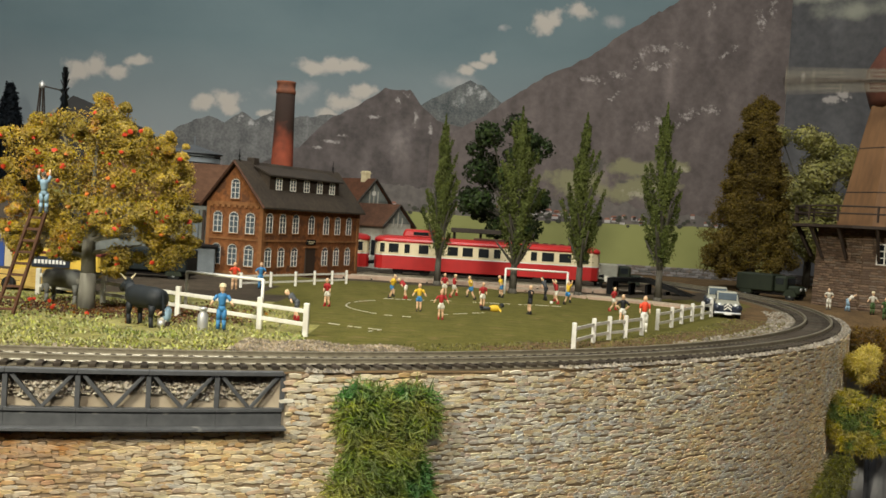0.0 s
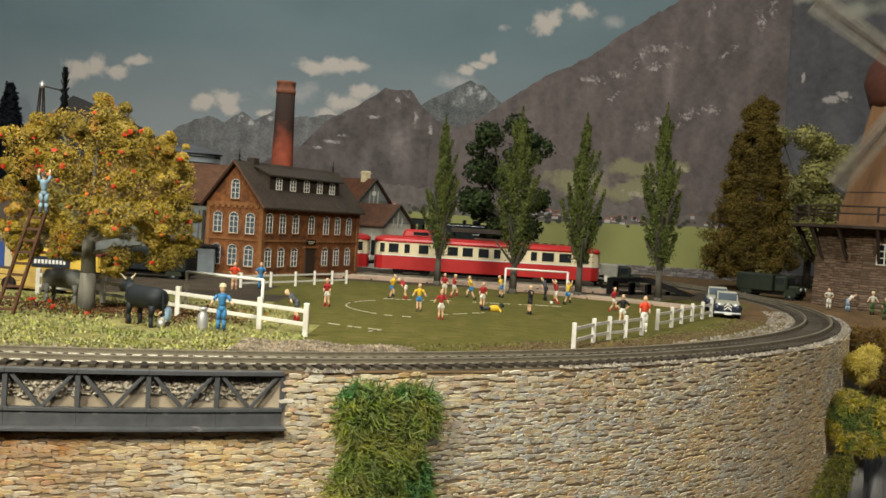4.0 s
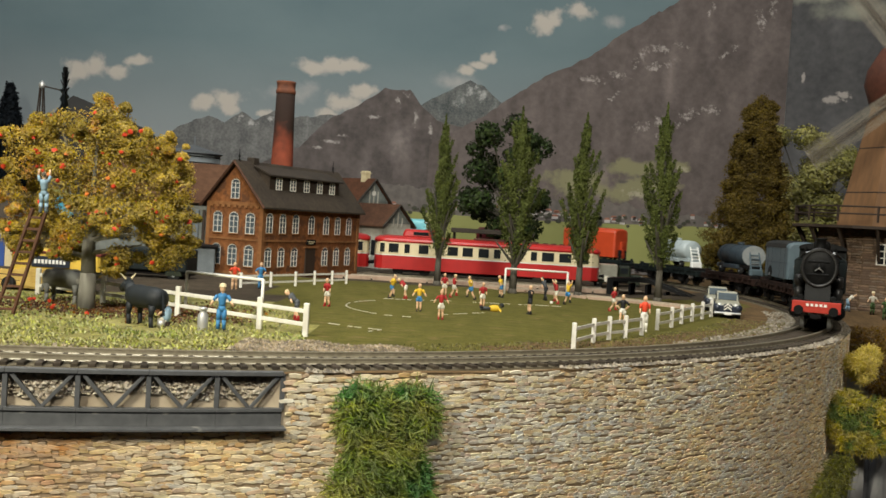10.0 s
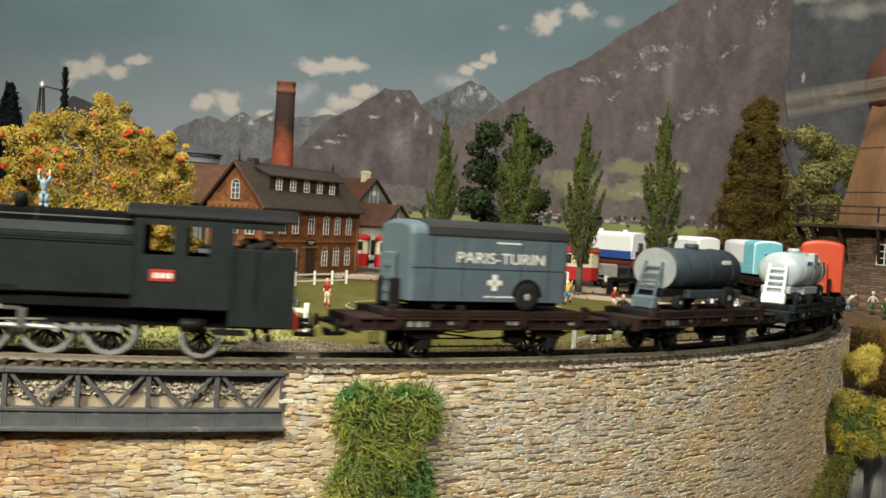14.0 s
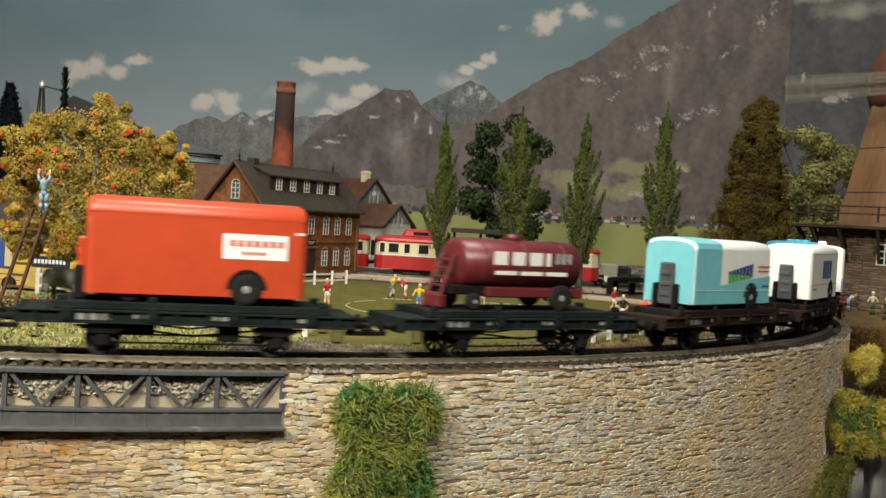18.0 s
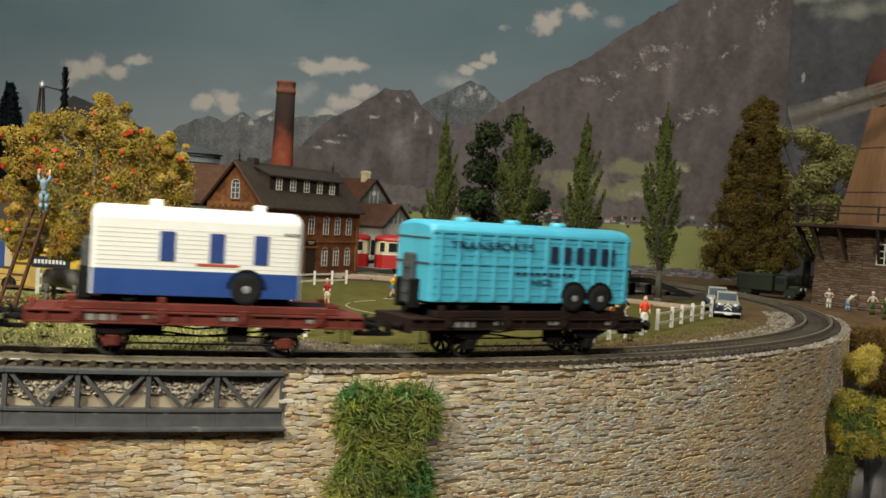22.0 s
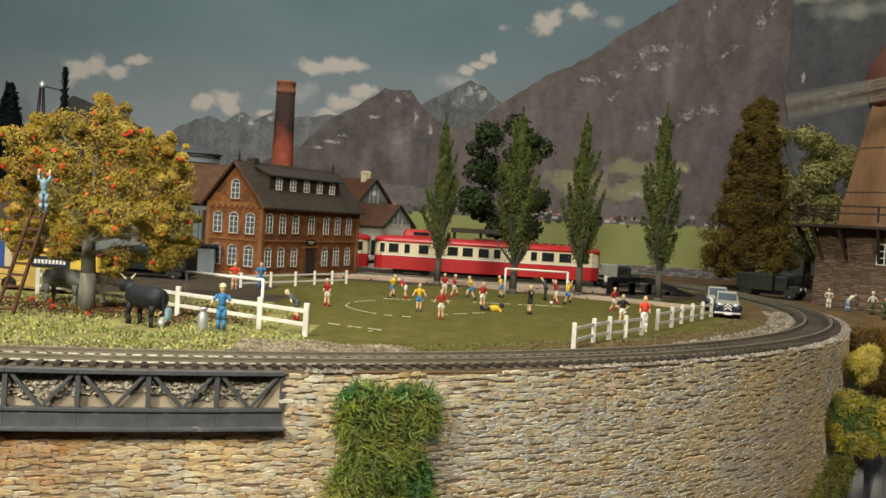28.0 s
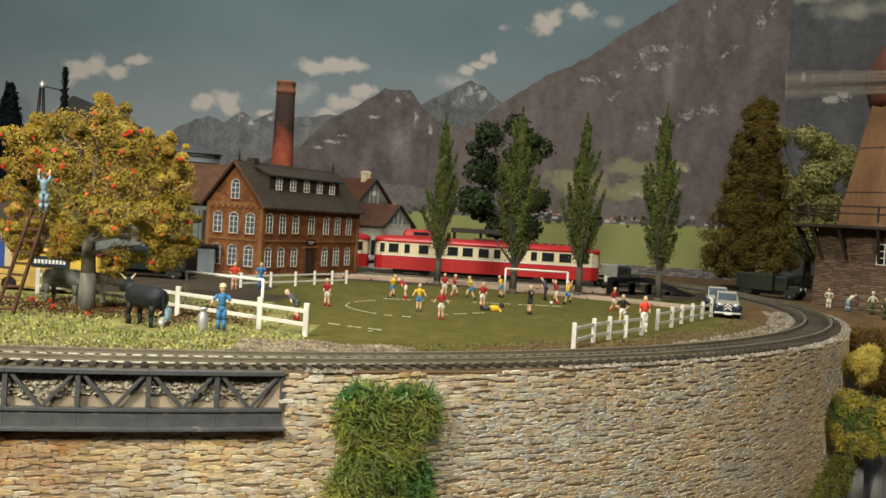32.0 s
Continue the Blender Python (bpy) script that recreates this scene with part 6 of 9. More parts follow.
def tank_trailer(back, label, material, L=56.0, gear=None, deep=None, cabinet=True):
    t = thing("tank_trailer", label, "trailer", "road trailers on the train")
    bm = bm_new()
    r, zc = 10.2, 37.6
    prof = [(r * 0.35, -L / 2), (r * 0.8, -L / 2 + 0.8), (r, -L / 2 + 2.6), (r, L / 2 - 2.6), (r * 0.8, L / 2 - 0.8), (r * 0.35, L / 2)]
    lathe(bm, prof, 28, axis="X", at=(0, 0, zc))
    for v in bm.verts:
        v.co.y *= 1.22
    part("tank_barrel", bm, material, t)
    for x in (-L / 3, 0, L / 3):
        bm = bm_new()
        lathe(bm, [(r + 0.25, x - 0.5), (r + 0.25, x + 0.5)], 28, axis="X", at=(0, 0, zc))
        for v in bm.verts:
            v.co.y *= 1.22
        part("tank_band", bm, material, t)
    bm = bm_new()
    lathe(bm, [(3.6, zc + r - 0.6), (3.6, zc + r + 1.8), (2.8, zc + r + 2.4)], 14)
    part("dome_lid", bm, material, t)
    bm = bm_new()
    box(bm, -L / 2 + 1, L / 2 + 4, -8, 8, 25.2, 29, 0.4)
    part("chassis", bm, deep or m_black2, t)
    bm = bm_new()
    box(bm, -L / 2, L / 2 - 12, -11.5, 11.5, 24.5, 28.6, 0.5)
    part("tool_locker", bm, deep or material, t)
    for sgn in (-1, 1):
        road_wheel(t, -L / 2 + 12, sgn * 11.0, 19.3 + 5.4, 5.4)
        road_wheel(t, L / 2 - 6, sgn * 9.5, 19.3 + 3.4, 3.4, "support_wheel")
        bm = bm_new()
        rod(bm, (L / 2 + 1, sgn * 4.6, 41), (L / 2 + 9, sgn * 5.2, 19.5), 0.8, n=6)
        part("gear_strut", bm, gear or material, t)
    for k in range(6):
        f_ = k / 5
        bm = bm_new()
        rod(bm, (L / 2 + 2 + 6 * f_, -4.8, 38.5 - 17 * f_), (L / 2 + 2 + 6 * f_, 4.8, 38.5 - 17 * f_), 0.6, n=5)
        part("gear_rung", bm, gear or material, t)
    bm = bm_new()
    box(bm, L / 2 + 5, L / 2 + 8.5, -6.5, 6.5, 19.5, 25, 0.5)
    part("landing_gear", bm, gear or material, t)
    MOVING.append((t, back, 31.0))
    return t


def engine(back):
    e = thing("steam_locomotive", "black and grey-green tank locomotive with red buffer beam", "locomotive")
    F_ = 91.5          # front buffers

    def X(d):
        return F_ - d
    bm = bm_new()
    box(bm, X(176), X(8), -9.5, 9.5, 11, 17.5, 0.3)
    part("main_frame", bm, m_black, e)
    bm = bm_new()
    lathe(bm, [(1.2, X(12.2)), (1.2, X(13.2)), (5, X(13.3)), (8.6, X(13.9)), (9.6, X(14.6)), (9.6, X(15.2))], 28, axis="X", at=(0, 0, 36))
    part("smokebox_door", bm, m_black, e)
    bm = bm_new()
    lathe(bm, [(9.0, X(14.2)), (9.3, X(13.2)), (10.4, X(13.2)), (10.9, X(14.2)), (10.9, X(16))], 28, axis="X", at=(0, 0, 36))
    part("door_rim", bm, m_steel_black, e)
    for z in (32.5, 39.5):
        bm = bm_new()
        box(bm, X(13.4), X(12.6), -7.0, 6.0, z - 0.5, z + 0.5, 0.15)
        part("door_strap", bm, m_black, e)
    bm = bm_new()
    rod(bm, (X(12.6), 0, 36), (X(10.9), 0, 36), 0.5, n=8)
    rod(bm, (X(11.2), 0, 36), (X(11.2), 2.6, 34.0), 0.32, n=6)
    rod(bm, (X(11.6), 0, 36), (X(11.6), -2.4, 34.4), 0.32, n=6)
    part("door_handle", bm, m_steel_dull, e)
    bm = bm_new()
    for k in range(9):
        a0, a1 = math.pi * (0.1 + 0.8 * k / 9), math.pi * (0.1 + 0.8 * (k + 1) / 9)
        rod(bm, (X(13), 10.6 * math.cos(a0), 36 + 10.6 * math.sin(a0)), (X(13), 10.6 * math.cos(a1), 36 + 10.6 * math.sin(a1)), 0.3, n=5)
    part("front_handrail", bm, m_steel_black, e)
    for sgn in (-1, 1):
        # air and feed pumps, front platform brackets and steps
        bm = bm_new()
        lathe(bm, [(1.6, 18.4), (2.7, 19), (2.7, 24), (1.8, 24.4), (1.8, 25.6), (2.9, 26), (2.9, 31), (1.6, 31.6)], 14, at=(X(33), sgn * 11.8, 0))
        part("air_pump", bm, m_steel_black, e)
        bm = bm_new()
        box(bm, X(30), X(8), sgn * 11.8 - 2.8, sgn * 11.8 + 2.8, 18.4, 19.0, 0.15)
        box(bm, X(13), X(11), sgn * 13 - 1.4, sgn * 13 + 1.4, 7.5, 8.1, 0.1)
        box(bm, X(12.5), X(11.5), sgn * 13 - 0.3, sgn * 13 + 0.3, 8, 14)
        part("front_step", bm, m_black, e)
        bm = bm_new()
        rod(bm, (X(20), sgn * 10.9, 30), (X(62), sgn * 11.3, 33), 0.42, n=6)
        rod(bm, (X(24), sgn * 10.4, 40), (X(62), sgn * 10.8, 40), 0.5, n=6)
        rod(bm, (X(46), sgn * 9.4, 45), (X(46), sgn * 12.5, 20), 0.7, n=7)
        rod(bm, (X(54), sgn * 9.4, 45), (X(56), sgn * 13, 22), 0.55, n=7)
        rod(bm, (X(38), sgn * 12.4, 19), (X(40), sgn * 9.6, 44), 0.8, n=7)
        part("side_pipe", bm, m_black2, e)
        # sloping tank shoulder, seams and lifting holes
        bm = bm_new()
        prism(bm, [(sgn * 16.3, 39.4), (sgn * 11.5, 42.2), (sgn * 10.0, 42.2), (sgn * 10.0, 39.4)], X(127), X(60), plane="YZ")
        part("tank_shoulder", bm, m_loco_green, e)
        bm = bm_new()
        box(bm, X(89), X(78), sgn * 16.5 - 0.12, sgn * 16.5 + 0.12, 21.6, 23.4)
        part("tank_recess", bm, m_black2, e)
        bm = bm_new()
        rod(bm, (X(62), sgn * 16.7, 33.6), (X(80), sgn * 16.7, 37.0), 0.22, n=5)
        rod(bm, (X(80), sgn * 16.7, 37.0), (X(126), sgn * 16.7, 37.0), 0.22, n=5)
        part("tank_handrail", bm, m_steel_black, e)
        for d in (128.5, 160.5, 168):
            bm = bm_new()
            box(bm, X(d + 0.5), X(d), sgn * 16.0 - 0.12, sgn * 16.0 + 0.12, 18.5, 36.5)
            part("cab_seam", bm, m_black2, e)
        bm = bm_new()
        for d in (169, 173.6):
            lathe(bm, [(0.4, -2.2), (1.5, -1.2), (1.5, 1.2), (0.4, 2.2)], 10, axis="Y", at=(X(d), sgn * 12.0, 8.4))
        part("sand_pot", bm, m_black, e)
        bm = bm_new()
        box(bm, X(60), X(53), sgn * 13.4 - 0.6, sgn * 13.4 + 0.6, 14.6, 16.4, 0.2)
        box(bm, X(84), X(68), sgn * 13.8 - 0.5, sgn * 13.8 + 0.5, 15.6, 17.2, 0.2)
        box(bm, X(80), X(78), sgn * 13.8 - 0.5, sgn * 13.8 + 0.5, 8.6, 16, 0.2)
        part("guide_bracket", bm, m_chrome, e)
        bm = bm_new()
        rod(bm, (X(80), sgn * 13.6, 13.6), (X(62), sgn * 13.2, 15.4), 0.35, n=5)
        rod(bm, (X(80), sgn * 13.6, 12.0), (X(98), sgn * 12.8, 12.4), 0.35, n=5)
        rod(bm, (X(66), sgn * 13.4, 10.4), (X(66), sgn * 13.4, 15.4), 0.35, n=5)
        part("radius_rod", bm, m_steel_bright, e)
    bm = bm_new()
    lathe(bm, [(9.6, X(14.6)), (10.7, X(15)), (10.7, X(42)), (10.3, X(42)), (10.3, X(127))], 28, axis="X", at=(0, 0, 36))
    part("boiler", bm, m_black, e)
    for d in (28, 42, 66, 92):
        bm = bm_new()
        lathe(bm, [(10.85, X(d)), (10.85, X(d + 1.1))], 28, axis="X", at=(0, 0, 36))
        part("boiler_band", bm, m_black2, e)
    bm = bm_new()
    lathe(bm, [(3.4, 46), (3.1, 47.5), (3.0, 51.2), (3.7, 51.6), (3.7, 52.2), (2.6, 52.2)], 16, at=(X(23.5), 0, 0))
    part("chimney", bm, m_black, e)
    for name, d, r, z in (("sand_dome", 35, 4.2, 50.2), ("steam_dome", 70, 5.4, 51.0), ("safety_valve", 86, 2.6, 50.6)):
        bm = bm_new()
        lathe(bm, [(r, 45), (r, z - 1.5), (r * 0.8, z - 0.4), (r * 0.3, z)], 16, at=(X(d), 0, 0))
        part(name, bm, m_black, e)
    for sgn in (-1, 1):
        bm = bm_new()
        box(bm, X(127), X(60), sgn * 13.2 - 3.2, sgn * 13.2 + 3.2, 21.3, 39.4, 0.6)
        part("side_tank", bm, m_loco_green, e)
        bm = bm_new()
        for k in range(10):
            x = X(63 + k * 6.6)
            rod(bm, (x, sgn * 16.3, 38.4), (x, sgn * 16.6, 38.4), 0.35, n=5)
        box(bm, X(126), X(61), sgn * 16.4 - 0.15, sgn * 16.4 + 0.15, 37.4, 37.8)
        part("tank_beading", bm, m_black, e)
        bm = bm_new()
        box(bm, X(62), X(7.5), sgn * 12.5 - 3.0, sgn * 12.5 + 3.0, 17.6, 18.4, 0.2)
        part("running_board", bm, m_black, e)
        bm = bm_new()
        lathe(bm, [(3.6, X(49)), (4.5, X(48)), (4.5, X(33)), (3.6, X(32)), (1.2, X(31))], 18, axis="X", at=(0, sgn * 12.6, 10.4))
        lathe(bm, [(2.0, X(50)), (2.6, X(49)), (2.6, X(32)), (2.0, X(31))], 14, axis="X", at=(0, sgn * 12.4, 15.6))
        box(bm, X(47), X(34), sgn * 12.2 - 3.4, sgn * 12.2 + 3.4, 10.5, 18, 0.5)
        part("cylinder", bm, m_black, e)
        bm = bm_new()
        box(bm, X(76), X(52), sgn * 13 - 0.4, sgn * 13 + 0.4, 10.9, 11.7)
        box(bm, X(76), X(52), sgn * 13 - 0.4, sgn * 13 + 0.4, 8.9, 9.6)
        box(bm, X(78), X(76), sgn * 13 - 0.8, sgn * 13 + 0.8, 8, 17, 0.2)
        part("slide_bar", bm, m_steel_dull, e)
        bm = bm_new()
        rod(bm, (X(16), sgn * 8.5, 44), (X(126), sgn * 8.5, 44), 0.24, n=5)
        for d in (22, 44, 66, 90, 112):
            rod(bm, (X(d), sgn * 7.0, 44), (X(d), sgn * 8.5, 44), 0.3, n=4)
        part("handrail", bm, m_steel_dull, e)
        bm = bm_new()
        rod(bm, (X(40), sgn * 11.2, 33), (X(58), sgn * 12.2, 30), 1.0, n=8)
        rod(bm, (X(50), sgn * 10, 40), (X(50), sgn * 13, 20), 0.9, n=8)
        box(bm, X(44), X(32), sgn * 12 - 1.8, sgn * 12 + 1.8, 18.4, 26, 0.6)
        part("pipework", bm, m_black, e)
        bm = bm_new()
        box(bm, X(23.5), X(21.5), sgn * 11.5 - 2.5, sgn * 11.5 + 2.5, 18, 19.4, 0.3)
        lathe(bm, [(1.8, X(14)), (2.0, X(13)), (2.0, X(11.6)), (1.5, X(11.4))], 12, axis="X", at=(0, sgn * 9.5, 19.5))
        part("head_lamp", bm, m_black, e)
        # crank side rods
        bm = bm_new()
        prev = None
        for d in (57, 77.6, 98.3, 119):
            lathe(bm, [(1.3, -0.5), (1.3, 0.5)], 10, axis="Y", at=(X(d), sgn * 10.8, 9.5))
            if prev:
                box(bm, X(d), X(prev), sgn * 10.8 - 0.35, sgn * 10.8 + 0.35, 8.8, 10.2)
            prev = d
        RODS.append((part("coupling_rod", bm, m_steel_bright, e), 3.2, sgn))
        bm = bm_new()
        rod(bm, (X(66), sgn * 12.2, 10.2), (X(98.3), sgn * 12.0, 9.5), 0.75, n=6)
        lathe(bm, [(1.6, -0.6), (1.6, 0.6)], 10, axis="Y", at=(X(98.3), sgn * 12.0, 9.5))
        RODS.append((part("connecting_rod", bm, m_steel_bright, e), 3.2, sgn))
        # cab
        bm = bm_new()
        y0, y1 = sgn * 15.4 - 0.5, sgn * 15.4 + 0.5
        box(bm, X(159), X(126), y0, y1, 18, 34)
        box(bm, X(178), X(126), y0, y1, 43.0, 46.4)
        for a, b in ((126, 129.5), (139.5, 144), (151.5, 160)):
            box(bm, X(b), X(a), y0, y1, 34, 43.0)
        part("cab_side", bm, m_loco_green, e)
        bm = bm_new()
        box(bm, X(140), X(132), sgn * 16.2 - 0.2, sgn * 16.2 + 0.2, 26, 29.6, 0.1)
        part("number_plate", bm, m_red, e, "red plate")
        bars(e, X(139.4), X(132.6), 27, 28.6, sgn * 16.5, m_letter_white, 4, "number_bar")
        bm = bm_new()
        box(bm, X(72), X(65), sgn * 16.5 - 0.2, sgn * 16.5 + 0.2, 34.6, 35.4)
        part("maker_plate", bm, m_letter_white, e)
        bm = bm_new()
        box(bm, X(166), X(154), sgn * 13.5 - 1, sgn * 13.5 + 1, 9, 11)
        box(bm, X(163), X(157), sgn * 14.5 - 1.2, sgn * 14.5 + 1.2, 6, 6.8)
        part("cab_step", bm, m_black2, e)
    bm = bm_new()
    box(bm, X(127.6), X(126.6), -15, 15, 18, 46)
    part("cab_front", bm, m_black, e)
    bm = bm_new()
    box(bm, X(160), X(159), -15, 15, 18, 46)
    part("cab_back", bm, m_black, e)
    bm = bm_new()
    pts = [(-16.5, 45.4), (16.5, 45.4)] + [(16.5 * math.cos(math.pi * i / 10), 46 + 3.4 * math.sin(math.pi * i / 10)) for i in range(11)]
    prism(bm, pts, X(182), X(123), plane="YZ")
    part("cab_roof", bm, m_black, e)
    bm = bm_new()
    box(bm, X(182), X(159), -15.6, 15.6, 12, 37, 0.5)
    part("coal_bunker", bm, m_loco_green, e)
    bm = bm_new()
    for k in range(60):
        blob(bm, (X(random.uniform(163, 175)), random.uniform(-12, 12), 36.5 + random.uniform(0, 2.5)), random.uniform(0.8, 1.8), 1)
    part("coal", bm, m_soot, e)
    bm = bm_new()
    box(bm, X(8), X(5.8), -14.2, 14.2, 11.2, 18.2, 0.3)
    part("buffer_beam", bm, m_red, e, "red buffer beam")
    for k in range(5):
        bm = bm_new()
        box(bm, X(5.8), X(5.5), -6 + k * 2.6, -4.4 + k * 2.6, 15.2, 16.8)
        part("number_bar", bm, m_letter_white, e)
    bm = bm_new()
    prism(bm, [(X(12), 18.4), (X(15), 27), (X(30), 27), (X(30), 18.4)], -7.5, 7.5)
    part("smokebox_saddle", bm, m_black, e)
    bm = bm_new()
    box(bm, X(183.5), X(182), -14, 14, 11, 18, 0.3)
    part("rear_beam", bm, m_red, e)
    buffers(e, X(5.8), 1, 13.0, m_black, 2.9)
    buffers(e, X(183), -1, 13.0, m_black, 2.9)
    coupling(e, X(6), 1)
    coupling(e, X(183), -1)
    for k, d in enumerate((57, 77.6, 98.3, 119)):
        wheelset(e, X(d), 9.2, DRIVER)
    wheelset(e, X(25), 6.9, PONY)
    wheelset(e, X(150), 6.9, PONY)
    bm = bm_new()
    box(bm, X(160), X(58), -14.5, 14.5, 17.2, 21.6, 0.3)
    part("footplate", bm, m_black, e)
    # pipes, air reservoir and step plates along the boiler
    for sgn in (-1, 1):
        for d0, z0, d1, z1, r in ((30, 44, 58, 41, 0.6), (44, 47, 44, 24, 0.7), (52, 30, 60, 22, 0.8), (20, 30, 60, 27, 0.5)):
            bm = bm_new()
            rod(bm, (X(d0), sgn * (9.0 if z0 > 40 else 12.0), z0), (X(d1), sgn * 12.4, z1), r, n=6)
            part("steam_pipe", bm, m_black, e)
        bm = bm_new()
        lathe(bm, [(1.4, X(60)), (3.0, X(59)), (3.0, X(45)), (1.4, X(44))], 12, axis="X", at=(0, sgn * 12.2, 23.2))
        part("air_reservoir", bm, m_black, e)
        bm = bm_new()
        box(bm, X(90), X(66), sgn * 13.2 - 0.4, sgn * 13.2 + 0.4, 15.4, 16.6)
        box(bm, X(92), X(89), sgn * 13.2 - 0.5, sgn * 13.2 + 0.5, 9, 16, 0.2)
        box(bm, X(71), X(69), sgn * 13.4 - 0.4, sgn * 13.4 + 0.4, 7, 16, 0.2)
        part("valve_gear", bm, m_steel_dull, e)
        bm = bm_new()
        lathe(bm, [(1.0, X(152)), (2.6, X(151.4)), (2.6, X(143)), (1.0, X(142.4))], 12, axis="X", at=(0, sgn * 11.5, 12))
        part("brake_cylinder", bm, m_black, e)
    for ob in list(e.children):
        if ob.type == "MESH" and ob.name.split(".")[0] not in ("wheelset", "buffer", "coupling", "coupling_rod", "connecting_rod"):
            for v in ob.data.vertices:
                if v.co.z > 18 * U:
                    v.co.z = 18 * U + (v.co.z - 18 * U) * 1.15
    MOVING.append((e, back, 31.0))


def train():
    engine(91.5)
    P0, PITCH = 195.0, PITCH_MM
    mats = [m_wagon_brown, m_wagon_brown, m_wagon_green, m_wagon_green, m_wagon_green, m_wagon_brown, m_wagon_brown, m_wagon_red, m_wagon_brown]
    names = ["brown", "brown", "dark green", "dark green", "dark green", "brown", "brown", "rust red", "dark brown"]
    mid = [P0 + PITCH * (i + 0.5) for i in range(9)]
    for i in range(9):
        flat_wagon(mid[i], mats[i], "%s two-axle flat wagon carrying a road trailer" % names[i], red=i == 7)
    # blue-grey van
    t = van_trailer(mid[0] - 1, "blue-grey box trailer with white lettering and dark roof", 74, m_bg_blue, 23, 48.8, 54.0, 28, gear=m_bg_blue)
    bm = bm_new()
    prism(bm, arch(74, 28.6, 48.4, 49.0, 54.6), -37.2, 30, plane="YZ")
    part("roof", bm, m_bg_roof, t)
    words(t, "PARIS-TURIN", -4, 40.0, 14.2, 6.2, m_letter_white, 41)
    for b in (((-3.4, 3.0), (29.6, 31.6)), ((-1.3, 0.9), (27.4, 33.8))):
        bm = bm_new()
        box(bm, b[0][0] - 1, b[0][1] - 1, 13.9, 14.2, *b[1])
        part("white_cross", bm, m_letter_white, t)
    bars(t, -13, 5, 46.2, 46.8, 14.1, m_letter_white, 1)
    bars(t, -10, 4, 24.6, 25.3, 14.1, m_letter_white, 6)
    band(t, -36, 36, 35.6, 36.0, 28, m_ink, "body_seam")
    for x in (-27, -13.5, 13.5, 27):
        band(t, x - 0.15, x + 0.15, 24, 48.6, 28, m_bg_roof, "panel_seam")
    # tanks
    t = tank_trailer(mid[1], "slate blue tank trailer with silver front plate", m_tank_blue, 57, m_bg_blue)
    bars(t, -16, -8, 41, 43, 12.3, m_letter_white, 3)
    bm = bm_new()
    lathe(bm, [(9.9, 28.7), (9.9, 29.1)], 24, axis="X", at=(0, 0, 37.6))
    for v in bm.verts:
        v.co.y *= 1.2
    part("end_plate", bm, m_hub, t)
    t = tank_trailer(mid[2] - 3, "pale silver tank trailer with white front gear", m_tank_silver, 57, m_van_white, m_tank_silver)
    bars(t, 4, 16, 41.0, 43.4, 12.1, m_ink_navy, 3)
    bars(t, -24, -4, 41.2, 42.8, 12.2, m_ink_red, 2)
    bm = bm_new()
    box(bm, -4, 4, 9, 12.9, 40, 48, 0.5)
    part("valve_box", bm, m_tank_silver, t)
    # orange van
    t = van_trailer(mid[3] + 1, "orange-red box trailer with a white name panel", 76, m_orange, 22.3, 50.8, 56.2, 27.5, gear=m_orange)
    band(t, -31, -8, 36, 45, 27.6, m_van_white, "name_panel", False)
    bars(t, -29.5, -9.5, 40.6, 42.8, 13.98, m_ink_red, 7)
    bars(t, -23, -14, 37.6, 38.8, 13.98, m_ink_red, 4)
    bars(t, -37, -33, 45.4, 46.4, 13.9, m_letter_white, 2)
    band(t, -37, 37, 50.2, 50.6, 27.5, m_orange, "roof_seam")
    # maroon tank
    t = tank_trailer(mid[4], "maroon tank trailer with bold white block lettering", m_maroon, 60, m_maroon)
    for k, (a, b) in enumerate(((17, 10.5), (8, 1.8), (-0.5, -7), (-9, -11.2))):
        bars(t, b, a, 37.8, 43.2, 12.35, m_letter_white, 1, gap=0.0)
    bars(t, -22, -13, 38.8, 43.2, 12.3, m_hub, 3)
    bars(t, -20, 18, 33.8, 35.4, 12.3, m_letter_white, 3, gap=0.15)
    # aqua and white van
    t = van_trailer(mid[5] + 1, "aqua and white box trailer with green and blue lettering", 73, m_van_white, 22.0, 48.2, 53.0, 27.5)
    band(t, 13, 35.6, 22.1, 47.9, 27.6, m_aqua, "aqua_panel")
    for sgn in (-1, 1):
        bm = bm_new()
        prism(bm, [(13, 22.1), (13, 31.0), (-35.8, 36.0), (-35.8, 22.1)], sgn * 13.4, sgn * 13.9)
        part("aqua_panel", bm, m_aqua, t)
    band(t, -35.6, 35.4, 28.4, 28.7, 28.0, m_letter_white, "rubbing_strip")
    bm = bm_new()
    prism(bm, arch(0, 26.2, 22.4, 46.9, 51.4), 36.4, 36.8, plane="YZ")
    part("front_panel", bm, m_aqua, t)
    bm = bm_new()
    prism(bm, arch(0, 27.9, 47.8, 48.3, 53.3), 13, 35, plane="YZ")
    part("front_roof", bm, m_aqua, t)
    for k in range(7):
        x = 6.0 - k * 3.4
        z0, z1 = 32.0 + 0.42 * k, 37.8 + 0.62 * k
        zm = z0 + (z1 - z0) * (0.75 - 0.1 * k)
        for m_, a, b in ((m_ink_green, z0, zm), (m_ink_navy, zm, z1)):
            bm = bm_new()
            prism(bm, [(x, a), (x - 2.7, a + 0.3), (x - 2.9, b + 0.3), (x - 0.2, b)], 13.88, 14.06)
            part("lettering_bar", bm, m_, t)
    bars(t, -35, -22, 40, 40.9, 13.95, m_ink_red, 8)
    bars(t, -35, -22, 37.8, 38.6, 13.95, m_ink_red, 7)
    bars(t, -35, -27, 30.2, 31, 14.0, m_ink, 5)
